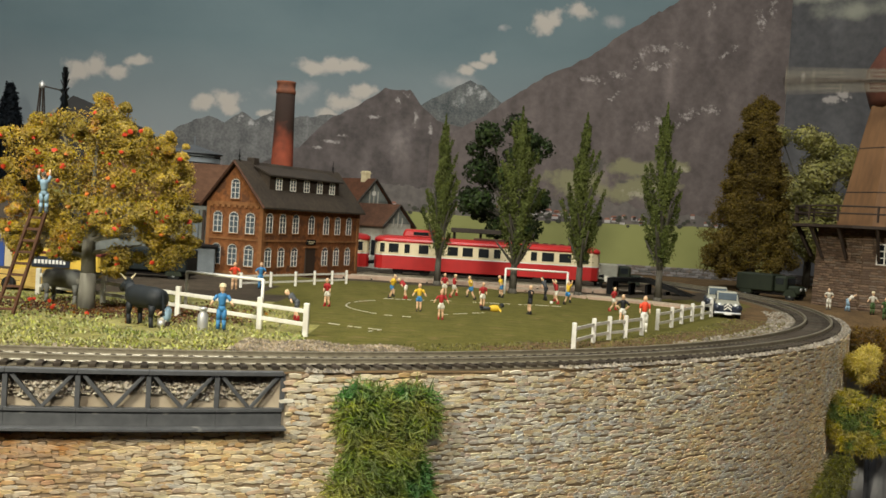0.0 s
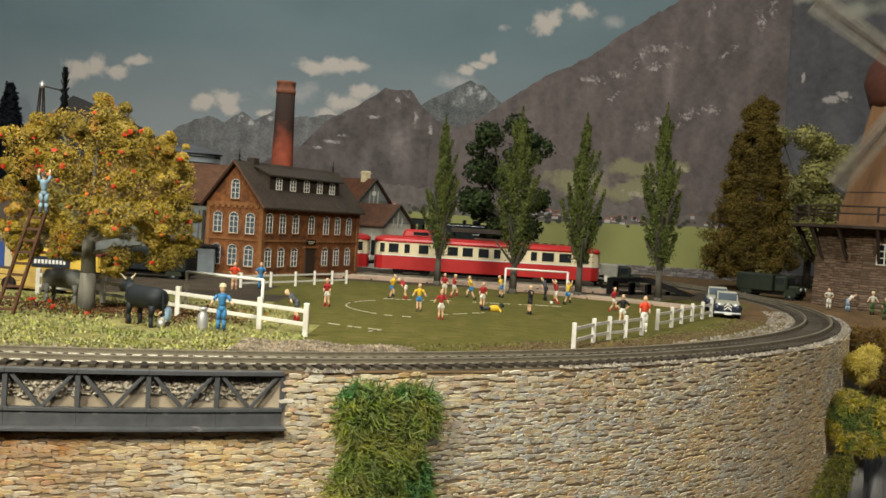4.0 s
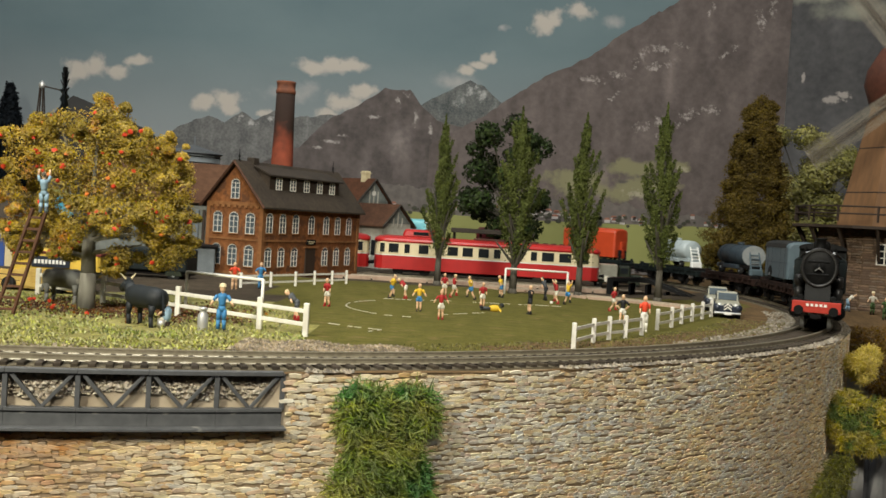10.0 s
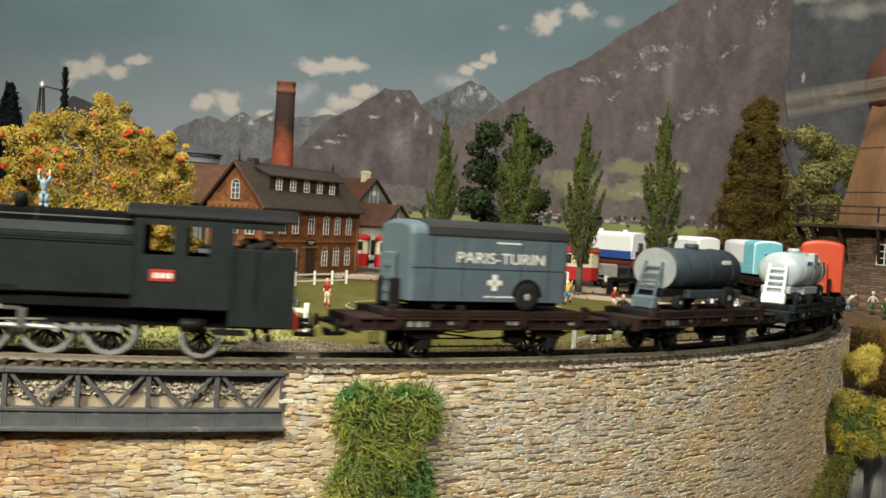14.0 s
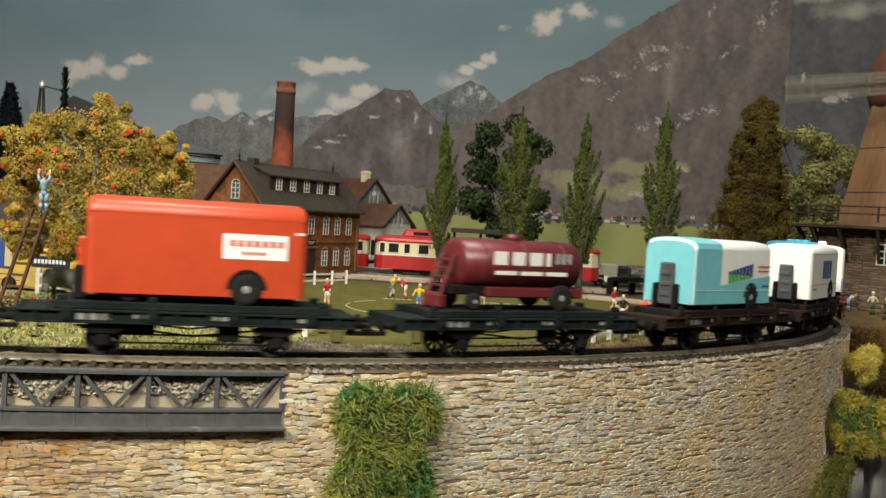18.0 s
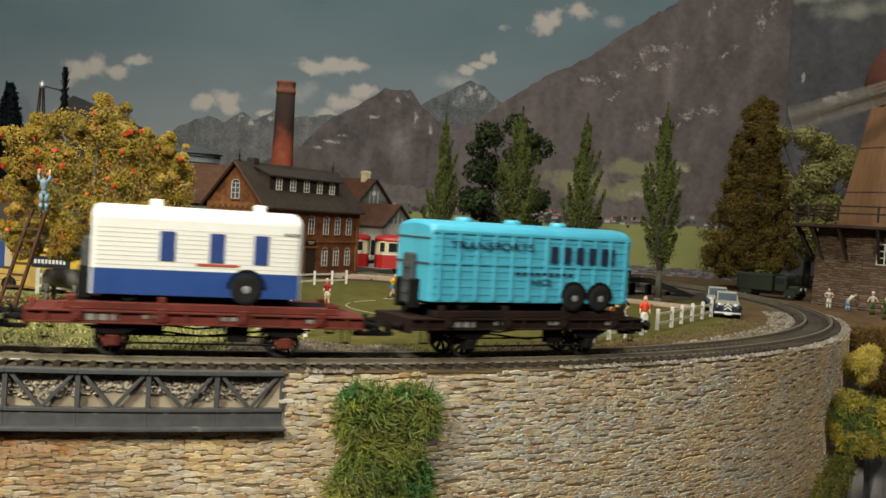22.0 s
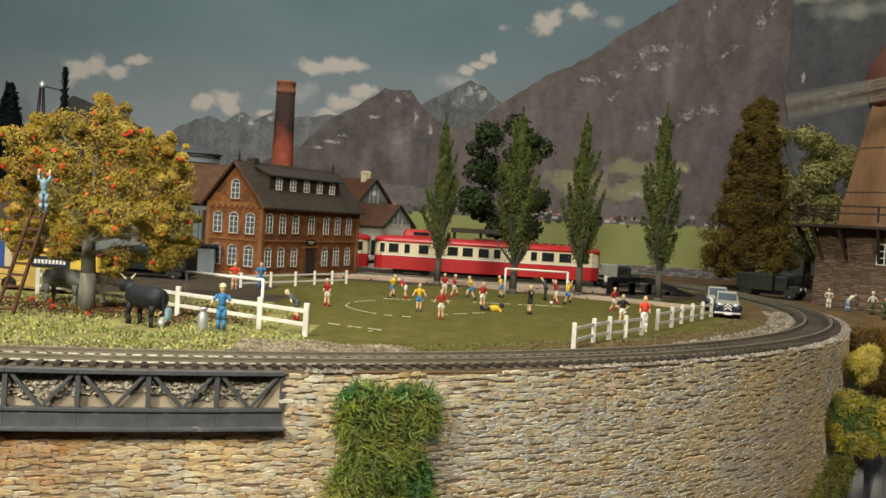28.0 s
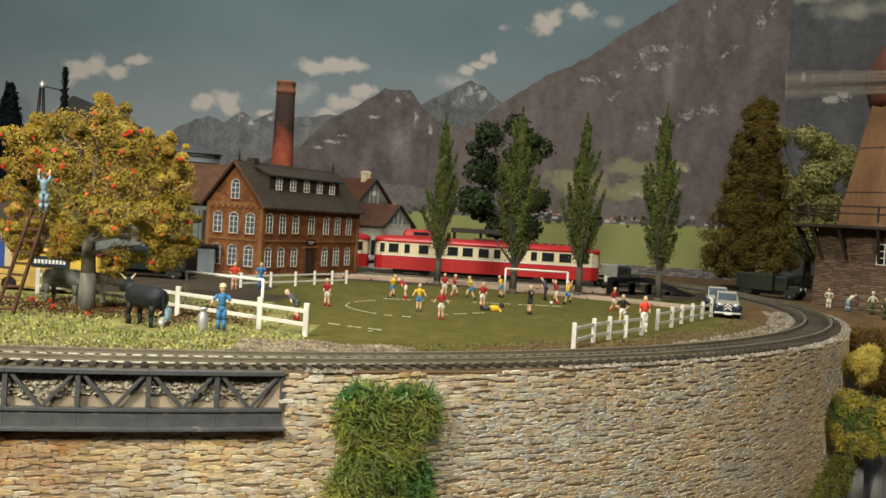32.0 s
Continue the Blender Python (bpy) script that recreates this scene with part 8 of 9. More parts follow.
# ---------------------------------------------------------------- vehicles
def motor_car(x, y, rz, label, body_m, top_m, scale=1.0):
    c = thing("model_car", label, "car", at=at(x, y, -4.3, rz) @ Matrix.Scale(scale, 4))
    prof = [(-23, 4), (-23.5, 9), (-20, 12), (-12, 12.5), (-8, 17.5), (6, 17.8), (10.5, 12.6), (20, 11.4), (23.5, 9.5), (24, 4)]
    bm = bm_new()
    prism(bm, prof, -8.6, 8.6)
    bmesh.ops.bevel(bm, geom=list(bm.edges), offset=0.9 * U, segments=2, affect="EDGES")
    for v in bm.verts:
        if v.co.z > 12.7 * U:
            v.co.y *= 0.86
    part("body", bm, body_m, c)
    bm = bm_new()
    box(bm, -8.5, 5.6, -7.3, 7.3, 17.0, 18.5, 0.8)
    part("roof", bm, top_m, c)
    bm = bm_new()
    prism(bm, [(6.2, 17.4), (11.2, 12.8), (11.6, 13.1), (6.6, 17.8)], -6.4, 6.4)
    part("windscreen", bm, m_pane_blue, c)
    for sgn in (-1, 1):
        bm = bm_new()
        prism(bm, [(-10.5, 13), (-7.5, 17), (4.8, 17), (8.6, 13)], sgn * 7.9 - 0.3, sgn * 7.9 + 0.3)
        part("side_window", bm, m_glass, c)
        for x0 in (-14.5, 15):
            bm = bm_new()
            pts = [(x0 + 6.2 * math.cos(math.pi * i / 8), 4 + 6.4 * math.sin(math.pi * i / 8)) for i in range(9)]
            prism(bm, pts, sgn * 6.5, sgn * 9.8)
            bmesh.ops.bevel(bm, geom=list(bm.edges), offset=0.7 * U, segments=1, affect="EDGES")
            part("mudguard", bm, m_car_navy, c)
            w = road_wheel(c, x0, sgn * 7.8, 4.0, 4.0, "wheel")
        bm = bm_new()
        lathe(bm, [(0.5, 20.5), (1.6, 22), (1.6, 23), (0.6, 23.3)], 12, axis="X", at=(0, sgn * 5.6, 9.6))
        part("headlight", bm, m_chrome, c)
    bm = bm_new()
    box(bm, 23.4, 24.6, -3.0, 3.0, 5, 11, 0.8, taper=0.0)
    part("grille", bm, m_car_navy, c)
    bm = bm_new()
    box(bm, 22.6, 24.3, -8.6, 8.6, 3.8, 9.6, 0.7)
    part("front_apron", bm, m_car_navy, c)
    for sgn in (-1, 1):
        bm = bm_new()
        lathe(bm, [(0.6, 3), (2.6, 7), (3.4, 14), (3.2, 20), (2.2, 24), (0.8, 25)], 14, axis="X", at=(0, sgn * 7.2, 7.6))
        part("front_wing", bm, m_car_navy, c)
    for k in range(2):
        bm = bm_new()
        prism(bm, [(-2.6, 6.0 + k * 2.2), (0, 8.0 + k * 2.2), (2.6, 6.0 + k * 2.2), (2.6, 7.0 + k * 2.2), (0, 9.2 + k * 2.2), (-2.6, 7.0 + k * 2.2)], 24.6, 25.1, plane="YZ")
        part("grille_bar", bm, m_white, c)
    bm = bm_new()
    box(bm, 25, 26.2, -9.4, 9.4, 3.6, 5.0, 0.5)
    part("bumper", bm, m_chrome, c)
    bm = bm_new()
    box(bm, 26.2, 26.5, -2.6, 2.6, 3.2, 5.2)
    part("number_plate", bm, m_letter_white, c)
    return c


def lorry(x, y, z, rz, label, cab_m, load_m, L=62.0):
    t = thing("model_lorry", label, "lorry", at=at(x, y, z, rz))
    bm = bm_new()
    box(bm, -L / 2, L / 2 - 20, -13, 13, 8, 25, 1.0)
    part("load_body", bm, load_m, t)
    bm = bm_new()
    box(bm, -L / 2, L / 2, -9, 9, 5, 8, 0.4)
    part("chassis", bm, m_black2, t)
    bm = bm_new()
    box(bm, L / 2 - 19, L / 2 - 6, -11.5, 11.5, 8, 24, 1.6)
    part("cab", bm, cab_m, t)
    bm = bm_new()
    box(bm, L / 2 - 7, L / 2 + 6, -7, 7, 7, 15, 1.6)
    part("bonnet", bm, cab_m, t)
    bm = bm_new()
    box(bm, L / 2 - 6.2, L / 2 - 5.7, -9.5, 9.5, 16, 22, 0.2)
    part("windscreen", bm, m_glass, t)
    for sgn in (-1, 1):
        bm = bm_new()
        box(bm, L / 2 - 17, L / 2 - 9, sgn * 11.5 - 0.3, sgn * 11.5 + 0.3, 16, 22, 0.2)
        part("side_window", bm, m_glass, t)
        for x0 in (-L / 2 + 10, L / 2 - 2):
            road_wheel(t, x0, sgn * 10.5, 5.0, 5.0, "wheel")
            bm = bm_new()
            pts = [(x0 + 6.6 * math.cos(math.pi * i / 8), 5 + 6.6 * math.sin(math.pi * i / 8)) for i in range(9)]
            prism(bm, pts, sgn * 9, sgn * 12.6)
            part("mudguard", bm, cab_m, t)
        bm = bm_new()
        lathe(bm, [(0.6, L / 2 + 5.5), (1.6, L / 2 + 6.6), (1.6, L / 2 + 7.4)], 10, axis="X", at=(0, sgn * 5.6, 12))
        part("headlight", bm, m_chrome, t)
    return t


def sidings():
    for k, (a, b, z, m, lab) in enumerate((((-420, 1097), (172, 1097), -7.0, m_rail, "dark siding track under the railcars"), ((-150, 1013), (205, 1026), -5.5, m_rail_pale, "siding track with pale unpainted rails"), ((40, 932), (206, 812), -2.4, m_rail_pale, "pale-railed track beside the poplars"))):
        L = math.hypot(b[0] - a[0], b[1] - a[1])
        h = math.degrees(math.atan2(b[1] - a[1], b[0] - a[0]))
        t = thing("siding_track", lab, "track", kind="structure", at=at(a[0], a[1], z, h))
        for o in (-8.6, 8.6):
            bm = bm_new()
            box(bm, 0, L, o - 0.8, o + 0.8, -2.6, 0)
            part("rail", bm, m, t)
        bm = bm_new()
        box(bm, -1.4, 1.4, -15, 15, -4.2, -2.2, 0.25)
        tie = as_mesh("sleeper", bm, m_tie)
        n = min(70, int(L / 8))
        for i in range(n):
            ob = new("sleeper", tie)
            ob.parent = t
            ob.matrix_basis = at(4 + i * L / n, 0, 0)
        if k >= 1:
            bm = bm_new()
            n = int(L / 26)
            for i in range(n):
                bm = bm_new()
                box(bm, i * L / n, (i + 0.93) * L / n, -20, -18.4, -3.4, 0.2, 0.2)
                part("edge_board", bm, m_board, t)
    r = thing("loading_ramp", "dark steel end-loading ramp at the siding end", "ramp", at=at(205, 985, -8, -22))
    for sgn in (-1, 1):
        bm = bm_new()
        prism(bm, [(-42, 0), (-42, 16), (-6, 18), (48, 1.5), (48, 0), (44, 0), (-4, 14), (-36, 13), (-36, 0)], sgn * 12 - 1, sgn * 12 + 1)
        part("ramp_girder", bm, m_black, r)
    bm = bm_new()
    prism(bm, [(-42, 14), (-42, 16), (-6, 17.4), (48, 1.0), (47, 0), (-6, 15.6)], -11, 11)
    part("ramp_plate", bm, m_black, r)
    for x0 in (-38, -20, -4, 14):
        bm = bm_new()
        box(bm, x0 - 1.2, x0 + 1.2, -11.5, 11.5, 0, 12 if x0 < 0 else 6, 0.2)
        part("ramp_trestle", bm, m_black2, r)
    bm = bm_new()
    box(bm, -47, -43, -4, 4, 11, 17, 0.6)
    part("buffer_block", bm, m_cloth_pale, r)
    lorry(186, 1108, -8, -8, "olive and cream lorry parked at the siding end", m_olive, m_car_cream, 50)


def canopy():
    c = thing("platform_canopy", "dark flat-roofed platform canopy behind the railcar", "canopy", at=at(42, 1160, -9))
    bm = bm_new()
    box(bm, -34, 34, -14, 14, 50, 55, 0.6)
    part("canopy_roof", bm, m_slate, c)
    for x0 in (-30, 0, 30):
        bm = bm_new()
        box(bm, x0 - 1.5, x0 + 1.5, -1.5, 1.5, 0, 50, 0.2)
        part("canopy_post", bm, m_timber, c)


def back_wall():
    w = thing("dry_stone_wall", "low grey dry-stone wall at the foot of the backdrop", "wall", kind="structure")
    bm = bm_new()
    box(bm, 120, 520, 1378, 1386, -8, 8)
    part("wall_core", bm, m_mortar, w)
    bm = bm_new()
    box(bm, -4.2, 4.2, -2, 2, -1.5, 1.5, 0.6)
    me = as_mesh("stone", bm, stone_mat("field_stone", [(0.20, 0.18, 0.17), (0.14, 0.13, 0.12), (0.25, 0.23, 0.22), (0.17, 0.14, 0.12)], "object"))
    for r in range(5):
        for i in range(46):
            x = 124 + i * 8.6 + (r % 2) * 4 + random.uniform(-0.6, 0.6)
            ob = new("stone", me)
            ob.parent = w
            ob.matrix_basis = at(x, 1377 + random.uniform(-0.5, 0.5), -5.5 + r * 3.2, random.uniform(-4, 4), 0, random.uniform(-3, 3))


# ---------------------------------------------------------------- yard behind the apple tree
def yard():
    h = thing("yellow_cottage", "pale yellow cottage with a dark roof and blue door", "house", at=at(-420, 800, -6, 8))
    bm = bm_new()
    box(bm, 0, 86, 0, 70, 0, 38)
    part("wall", bm, m_cream, h)
    bm = bm_new()
    prism(bm, [(-8, 37), (78, 37), (78, 40), (35, 62), (-8, 40)], -6, 94, plane="YZ")
    part("roof", bm, m_slate, h)
    bm = bm_new()
    box(bm, 60, 72, -0.8, 0.4, 2, 27, 0.2)
    part("door", bm, m_van_blue, h)
    bm = bm_new()
    box(bm, 0, 90, -7, -5, 34, 37.2)
    part("eaves_board", bm, m_white, h)
    t = thing("yellow_van", "orange-yellow delivery van with a dark name board", "van", at=at(-268, 715, -5, 4))
    bm = bm_new()
    box(bm, -30, 30, -12, 12, 4, 22, 1.5)
    part("body", bm, m_yellow, t)
    bm = bm_new()
    box(bm, -31, 31, -12.5, 12.5, 19, 21, 0.4)
    part("roof_edge", bm, m_wagon_red, t)
    bm = bm_new()
    box(bm, -16, 10, -13.2, -12, 10, 17.5, 0.2)
    board = part("name_board", bm, m_car_navy, t)
    bars(t, -14, 8, 12.4, 15.2, -13.4, m_letter_white, 9)
    for x0 in (-18, 18):
        for sgn in (-1, 1):
            road_wheel(t, x0, sgn * 11, 4.6, 4.6, "wheel")
    c = thing("hay_cart", "golden yellow plank-sided farm cart", "cart", at=at(-244, 628, -5, -14))
    for k in range(3):
        bm = bm_new()
        box(bm, -26, 26, -11, -9.6, 3.2 + k * 3.4, 6.2 + k * 3.4, 0.2)
        part("side_board", bm, m_straw, c)
        bm = bm_new()
        box(bm, -26, 26, 9.6, 11, 3.2 + k * 3.4, 6.2 + k * 3.4, 0.2)
        part("side_board", bm, m_straw, c)
    bm = bm_new()
    box(bm, -26, 26, -10, 10, 2.2, 3.4)
    part("floor_board", bm, m_straw, c)
    for x0 in (-17, 17):
        for sgn in (-1, 1):
            road_wheel(c, x0, sgn * 12.5, 4.4, 4.4, "wheel")
    lorry(-228, 790, -6, 174, "dark green lorry parked in the factory yard", m_olive, m_loco_green, 70)
    # lean-to and shed beside the factory
    s = thing("tin_shed", "blue-grey sheet metal shed beside the factory", "shed", at=at(-238, 872, -7, 12))
    bm = bm_new()
    box(bm, 0, 42, 0, 40, 0, 25, 0.5)
    part("wall", bm, m_sheet, s)
    for k in range(13):
        bm = bm_new()
        box(bm, 1.5 + k * 3.2, 2.5 + k * 3.2, -0.6, 0.1, 0, 24.6)
        part("sheet_rib", bm, m_sheet, s)
    bm = bm_new()
    box(bm, -3, 44, -3, 42, 25, 26.6, 0.3)
    part("roof", bm, m_black2, s)
    w = thing("boiler_house", "brown-roofed boiler house with grey rendered walls", "building", at=at(-330, 940, -8, 8))
    bm = bm_new()
    box(bm, 0, 150, 0, 90, 0, 66)
    part("wall", bm, m_grey_wall, w)
    bm = bm_new()
    prism(bm, [(-6, 64), (45, 100), (96, 64), (96, 67), (45, 103), (-6, 67)], -6, 156, plane="YZ")
    part("roof", bm, m_tile_plain, w)
    for k in range(7):
        bm = bm_new()
        box(bm, 86 + k * 6, 88.6 + k * 6, -3, 0, 22, 58, 0.3)
        part("pilaster", bm, m_timber if k % 2 else m_sheet, w)
    for k in range(4):
        bm = bm_new()
        box(bm, 12 + k * 18, 22 + k * 18, -0.6, 0.2, 26, 48, 0.2)
        part("window", bm, m_glass, w)
    g = thing("storage_tank", "round grey steel tank with a shallow cone roof", "tank", at=at(-265, 1062, -9))
    bm = bm_new()
    lathe(bm, [(27, 0), (27, 116)], 32)
    part("tank_wall", bm, m_sheet, g)
    for z in (100, 106, 112):
        bm = bm_new()
        lathe(bm, [(27.5, z), (27.5, z + 0.9)], 32)
        part("tank_hoop", bm, m_black2, g)
    bm = bm_new()
    lathe(bm, [(30, 115.5), (29, 117), (12, 122), (2.4, 125), (1.0, 126), (0.8, 134)], 32)
    part("cone_roof", bm, m_cloth_grey, g)
    m = thing("wind_pump", "tall wind pump with dark vane blades on a lattice mast", "wind pump", at=at(-442, 1100, -8))
    for dx, dy in ((-5, -5), (5, -5), (-5, 5), (5, 5)):
        bm = bm_new()
        rod(bm, (dx * 2, dy * 2, 0), (dx * 0.3, dy * 0.3, 178), 1.1, 0.8, 5)
        part("mast_leg", bm, m_timber, m)
    for z in (60, 100, 128, 150):
        bm = bm_new()
        k = 2 - 1.7 * z / 178
        for a, b in (((-5, -5), (5, -5)), ((5, -5), (5, 5)), ((5, 5), (-5, 5)), ((-5, 5), (-5, -5))):
            rod(bm, (a[0] * k, a[1] * k, z), (b[0] * k, b[1] * k, z), 0.7, n=4)
        part("mast_brace", bm, m_timber, m)
    bm = bm_new()
    rod(bm, (0, 0, 180), (27, -6, 175), 0.8, n=5)
    part("tail_beam", bm, m_timber, m)
    bm = bm_new()
    lathe(bm, [(0.5, 186), (3.4, 182), (3.6, 178), (1.2, 177)], 12)
    part("head_casing", bm, m_metal, m)
    # bladed wheel, seen nearly edge on, and the platform with its rail
    for k in range(16):
        a = 2 * math.pi * k / 16
        bm = bm_new()
        prism(bm, [(-1.3, 5), (1.3, 5), (3.6, 26), (-3.6, 26)], -0.4, 0.4)
        part("vane_blade", bm, m_black, m, at=at(27, -6, 175, 104, 0, 14) @ pose(0, 0, 0, 0, math.degrees(a), 0) @ pose(0, 0, 0, 0, 0, 28))
    bm = bm_new()
    lathe(bm, [(3.4, -2.5), (3.4, 2.5)], 12, axis="Y")
    part("wheel_boss", bm, m_black2, m, at=at(27, -6, 175, 104, 0, 14))
    bm = bm_new()
    lathe(bm, [(10, 122), (10, 124)], 12)
    part("platform", bm, m_timber, m)
    for k in range(8):
        a = 2 * math.pi * k / 8
        b = a + math.pi / 4
        bm = bm_new()
        rod(bm, (9.4 * math.cos(a), 9.4 * math.sin(a), 124), (9.4 * math.cos(a), 9.4 * math.sin(a), 134), 0.5, n=5)
        rod(bm, (9.4 * math.cos(a), 9.4 * math.sin(a), 134), (9.4 * math.cos(b), 9.4 * math.sin(b), 134), 0.45, n=5)
        part("platform_rail", bm, m_timber, m)
    # ladder in the apple tree
    l = thing("wooden_ladder", "brown wooden ladder leaning into the apple tree", "ladder")
    p, q = Vector((-211, 492, -5)), Vector((-195, 490, 48))
    for o in (-4.2, 4.2):
        bm = bm_new()
        rod(bm, (p.x + o, p.y, p.z), (q.x + o * 0.8, q.y, q.z), 1.0, n=5)
        part("stile", bm, m_ladder, l)
    for k in range(9):
        c_ = p.lerp(q, (k + 0.6) / 9.4)
        bm = bm_new()
        rod(bm, (c_.x - 4.2, c_.y, c_.z), (c_.x + 4.2, c_.y, c_.z), 0.7, n=5)
        part("rung", bm, m_ladder, l)
    figurine(-191, 484, 10, "model figurine in pale blue reaching up on the ladder", m_cloth_sky, m_cloth_sky, m_cloth_grey, "up", -0.25, h=20, z=46, stride=0.6)
    figurine(341, 892, 150, "model figurine in white apron beside the windmill", m_cloth_pale, m_cloth_pale, m_cloth_grey, "hips", 0.3, stride=0.3)
    figurine(355, 886, 250, "model figurine in pale blue bending by the windmill", m_cloth_pale, m_cloth_sky, m_cloth_grey, "down", 0.9)
    figurine(371, 872, 180, "model miller figurine with green apron and hat", m_cloth_pale, m_cloth_green, m_wagon_brown, "out", 0, hat=m_cream, stride=0.2)
    figurine(376, 858, 160, "model figurine in green overalls beside the windmill", m_cloth_green, m_cloth_green, m_cloth_black, "down", 0.3)


m_cloth_sky = mat("cloth_sky_blue", (0.26, 0.38, 0.48), (0.2, 0.3, 0.38), 300, 0.6, 0, 0.1)
m_tile_plain = mat("brown_roof", (0.105, 0.055, 0.032), (0.07, 0.036, 0.022), 200, 0.8, 0, 0.3)


# ---------------------------------------------------------------- plants on and round the wall
def shaggy(name, label, lumps, material, per, length, width, droop):
    """A cushion of curled fibres over rounded lumps: rows of (x, y, z, radius across, radius deep, radius high)."""
    p = thing(name, label, "plant")
    for cx, cy, cz, rx, ry, rz in lumps:
        rows = []
        for _ in range(per):
            v = Vector((random.gauss(0, 1), -abs(random.gauss(0, 1)) if random.random() < 0.8 else random.gauss(0, 1), random.gauss(0, 1))).normalized()
            k = random.uniform(0.72, 1.0)
            rows.append(((cx + v.x * rx * k, cy + v.y * ry * k, cz + v.z * rz * k), (v.x + random.gauss(0, 0.8), v.y * 0.6 + random.gauss(0, 0.5), v.z * 0.7 + random.gauss(0, 0.8)), length * random.uniform(0.6, 1.3), width * random.uniform(0.7, 1.2), droop))
        strand_part("foliage_clump", rows, material, p)
    return p


def plants():
    random.seed(31)
    lumps = []
    for k in range(96):
        z = random.uniform(-70, -14)
        half = 14.5 + 2.4 * math.sin(z * 0.23) + 1.4 * math.sin(z * 0.61) + (1.5 if z < -40 else 0)
        s = 637.0 + random.uniform(-half, half)
        x, y, _ = line(s, 20.5 + random.uniform(0.5, 2.6))
        lumps.append((x, y, z, random.uniform(2.4, 3.8), random.uniform(1.6, 3.0), random.uniform(3.5, 6.0)))
    for s in (624, 631, 643, 649):
        x, y, _ = line(s, 22.0)
        lumps.append((x, y, -12.5 + random.uniform(-1, 1.5), 3.6, 2.5, 3.0))
    shaggy("ivy", "shaggy green and olive ivy hanging on the stone wall", lumps, m_ivy, 165, 6.2, 0.72, 0.35)
    # cushions of moss down the end of the wall
    lumps = [(268, 640, -24, 8, 8, 8), (262, 636, -19, 6, 7, 5), (275, 648, -16, 7, 8, 6)]
    shaggy("moss_bush", "pale yellow moss cushion at the end of the wall", lumps, m_moss_pale, 900, 3.6, 0.8, 0.1)
    lumps = [(245, 600, -40, 9, 8, 8), (259, 600, -46, 12, 9, 10), (244, 592, -57, 8, 8, 9), (257, 595, -60, 11, 9, 8), (270, 606, -50, 9, 8, 12), (236, 594, -50, 5, 6, 8)]
    shaggy("moss_bush", "bright yellow-green moss bush over the rocks", lumps, m_moss, 900, 4.4, 0.9, 0.2)
    lumps = [(226, 566, -79, 8, 7, 8), (218, 556, -86, 7, 7, 9), (229, 566, -70, 6, 6, 6), (213, 540, -88, 6, 6, 9), (222, 558, -98, 8, 7, 9)]
    shaggy("moss_bush", "olive moss growing down the rocks", lumps, m_ivy_olive, 800, 4.2, 0.85, 0.4)
    lumps = [(302 + random.uniform(-14, 34), 700 + random.uniform(-30, 40), -13 + random.uniform(-7, 5), random.uniform(9, 14), 9, random.uniform(6, 10)) for k in range(9)]
    lumps += [(290, 665, -30, 12, 9, 12), (300, 668, -44, 12, 9, 12)]
    shaggy("moss_bush", "ochre moss bushes on the bank below the windmill", lumps, m_moss_ochre, 700, 4.4, 0.9, 0.1)
    # modelled stand-in for a tree printed on the side backdrop
    crown = [(random.uniform(-50, 50), random.uniform(-20, 20), random.uniform(44, 190), random.uniform(15, 24)) for _ in range(40)]
    clump_tree("broadleaf_tree", "sunlit yellow-green broadleaf tree beside the windmill, in place of a printed one", 455, 1270, 200, 4, crown, m_bush, m_bark, 4.2, 340)
    # rock at the foot of the bank: upright plaster ledges
    bm = bm_new()
    for k in range(26):
        x, y = 243 + random.uniform(0, 70), 600 + random.uniform(4, 40)
        r = random.uniform(5, 10)
        z0, z1 = -150, random.uniform(-92, -60)
        n = 7
        rings = []
        for i in range(5):
            z = z0 + (z1 - z0) * i / 4
            q = r * (1.25 - 0.16 * i)
            rings.append([bm.verts.new(V(x + q * random.uniform(0.75, 1.2) * math.cos(6.283 * a / n), y + q * random.uniform(0.75, 1.2) * math.sin(6.283 * a / n), z + random.uniform(-4, 4))) for a in range(n)])
        for a_, b_ in zip(rings, rings[1:]):
            for a in range(n):
                bm.faces.new([a_[a], a_[(a + 1) % n], b_[(a + 1) % n], b_[a]])
        bm.faces.new(rings[-1])
    solid("rock_outcrop", bm, m_rock, "grey-blue plaster rock ledges below the bank", "rock", kind="structure")
    # verge tufts
    rows = []
    for _ in range(9000):
        x = random.uniform(-250, -40)
        y = random.uniform(380, 600) if random.random() < 0.6 else random.uniform(385, 480)
        if math.hypot(x - XC, y - YC) > 529 or x > -48 - (y - 400) * 0.2 or (y < 455 and x > -86 + random.uniform(-12, 12)):
            continue
        if noise.noise(Vector((x * 0.05, y * 0.05, 3))) < -0.25:
            continue
        rows.append(((x, y, ground_z(x, y) + random.uniform(0.1, 1.0)), 1.9, (0, 0, 1.0)))
    vs, fs = leaves(rows)
    me = bpy.data.meshes.new("verge_grass")
    me.from_pydata(vs, [], fs)
    me.materials.append(m_tuft)
    tagged(new("verge_grass", me), "pale yellow-green scatter grass on the verge", "grass", kind="stuff")
    rows = []
    for _ in range(4200):
        x, y = random.gauss(-165, 45), random.gauss(545, 22)
        if math.hypot(x - XC, y - YC) < 520 and x < -95:
            rows.append(((x, y, ground_z(x, y) + random.uniform(0.1, 0.8)), 2.2, None))
    vs, fs = leaves(rows)
    me = bpy.data.meshes.new("leaf_litter")
    me.from_pydata(vs, [], fs)
    me.materials.append(m_litter)
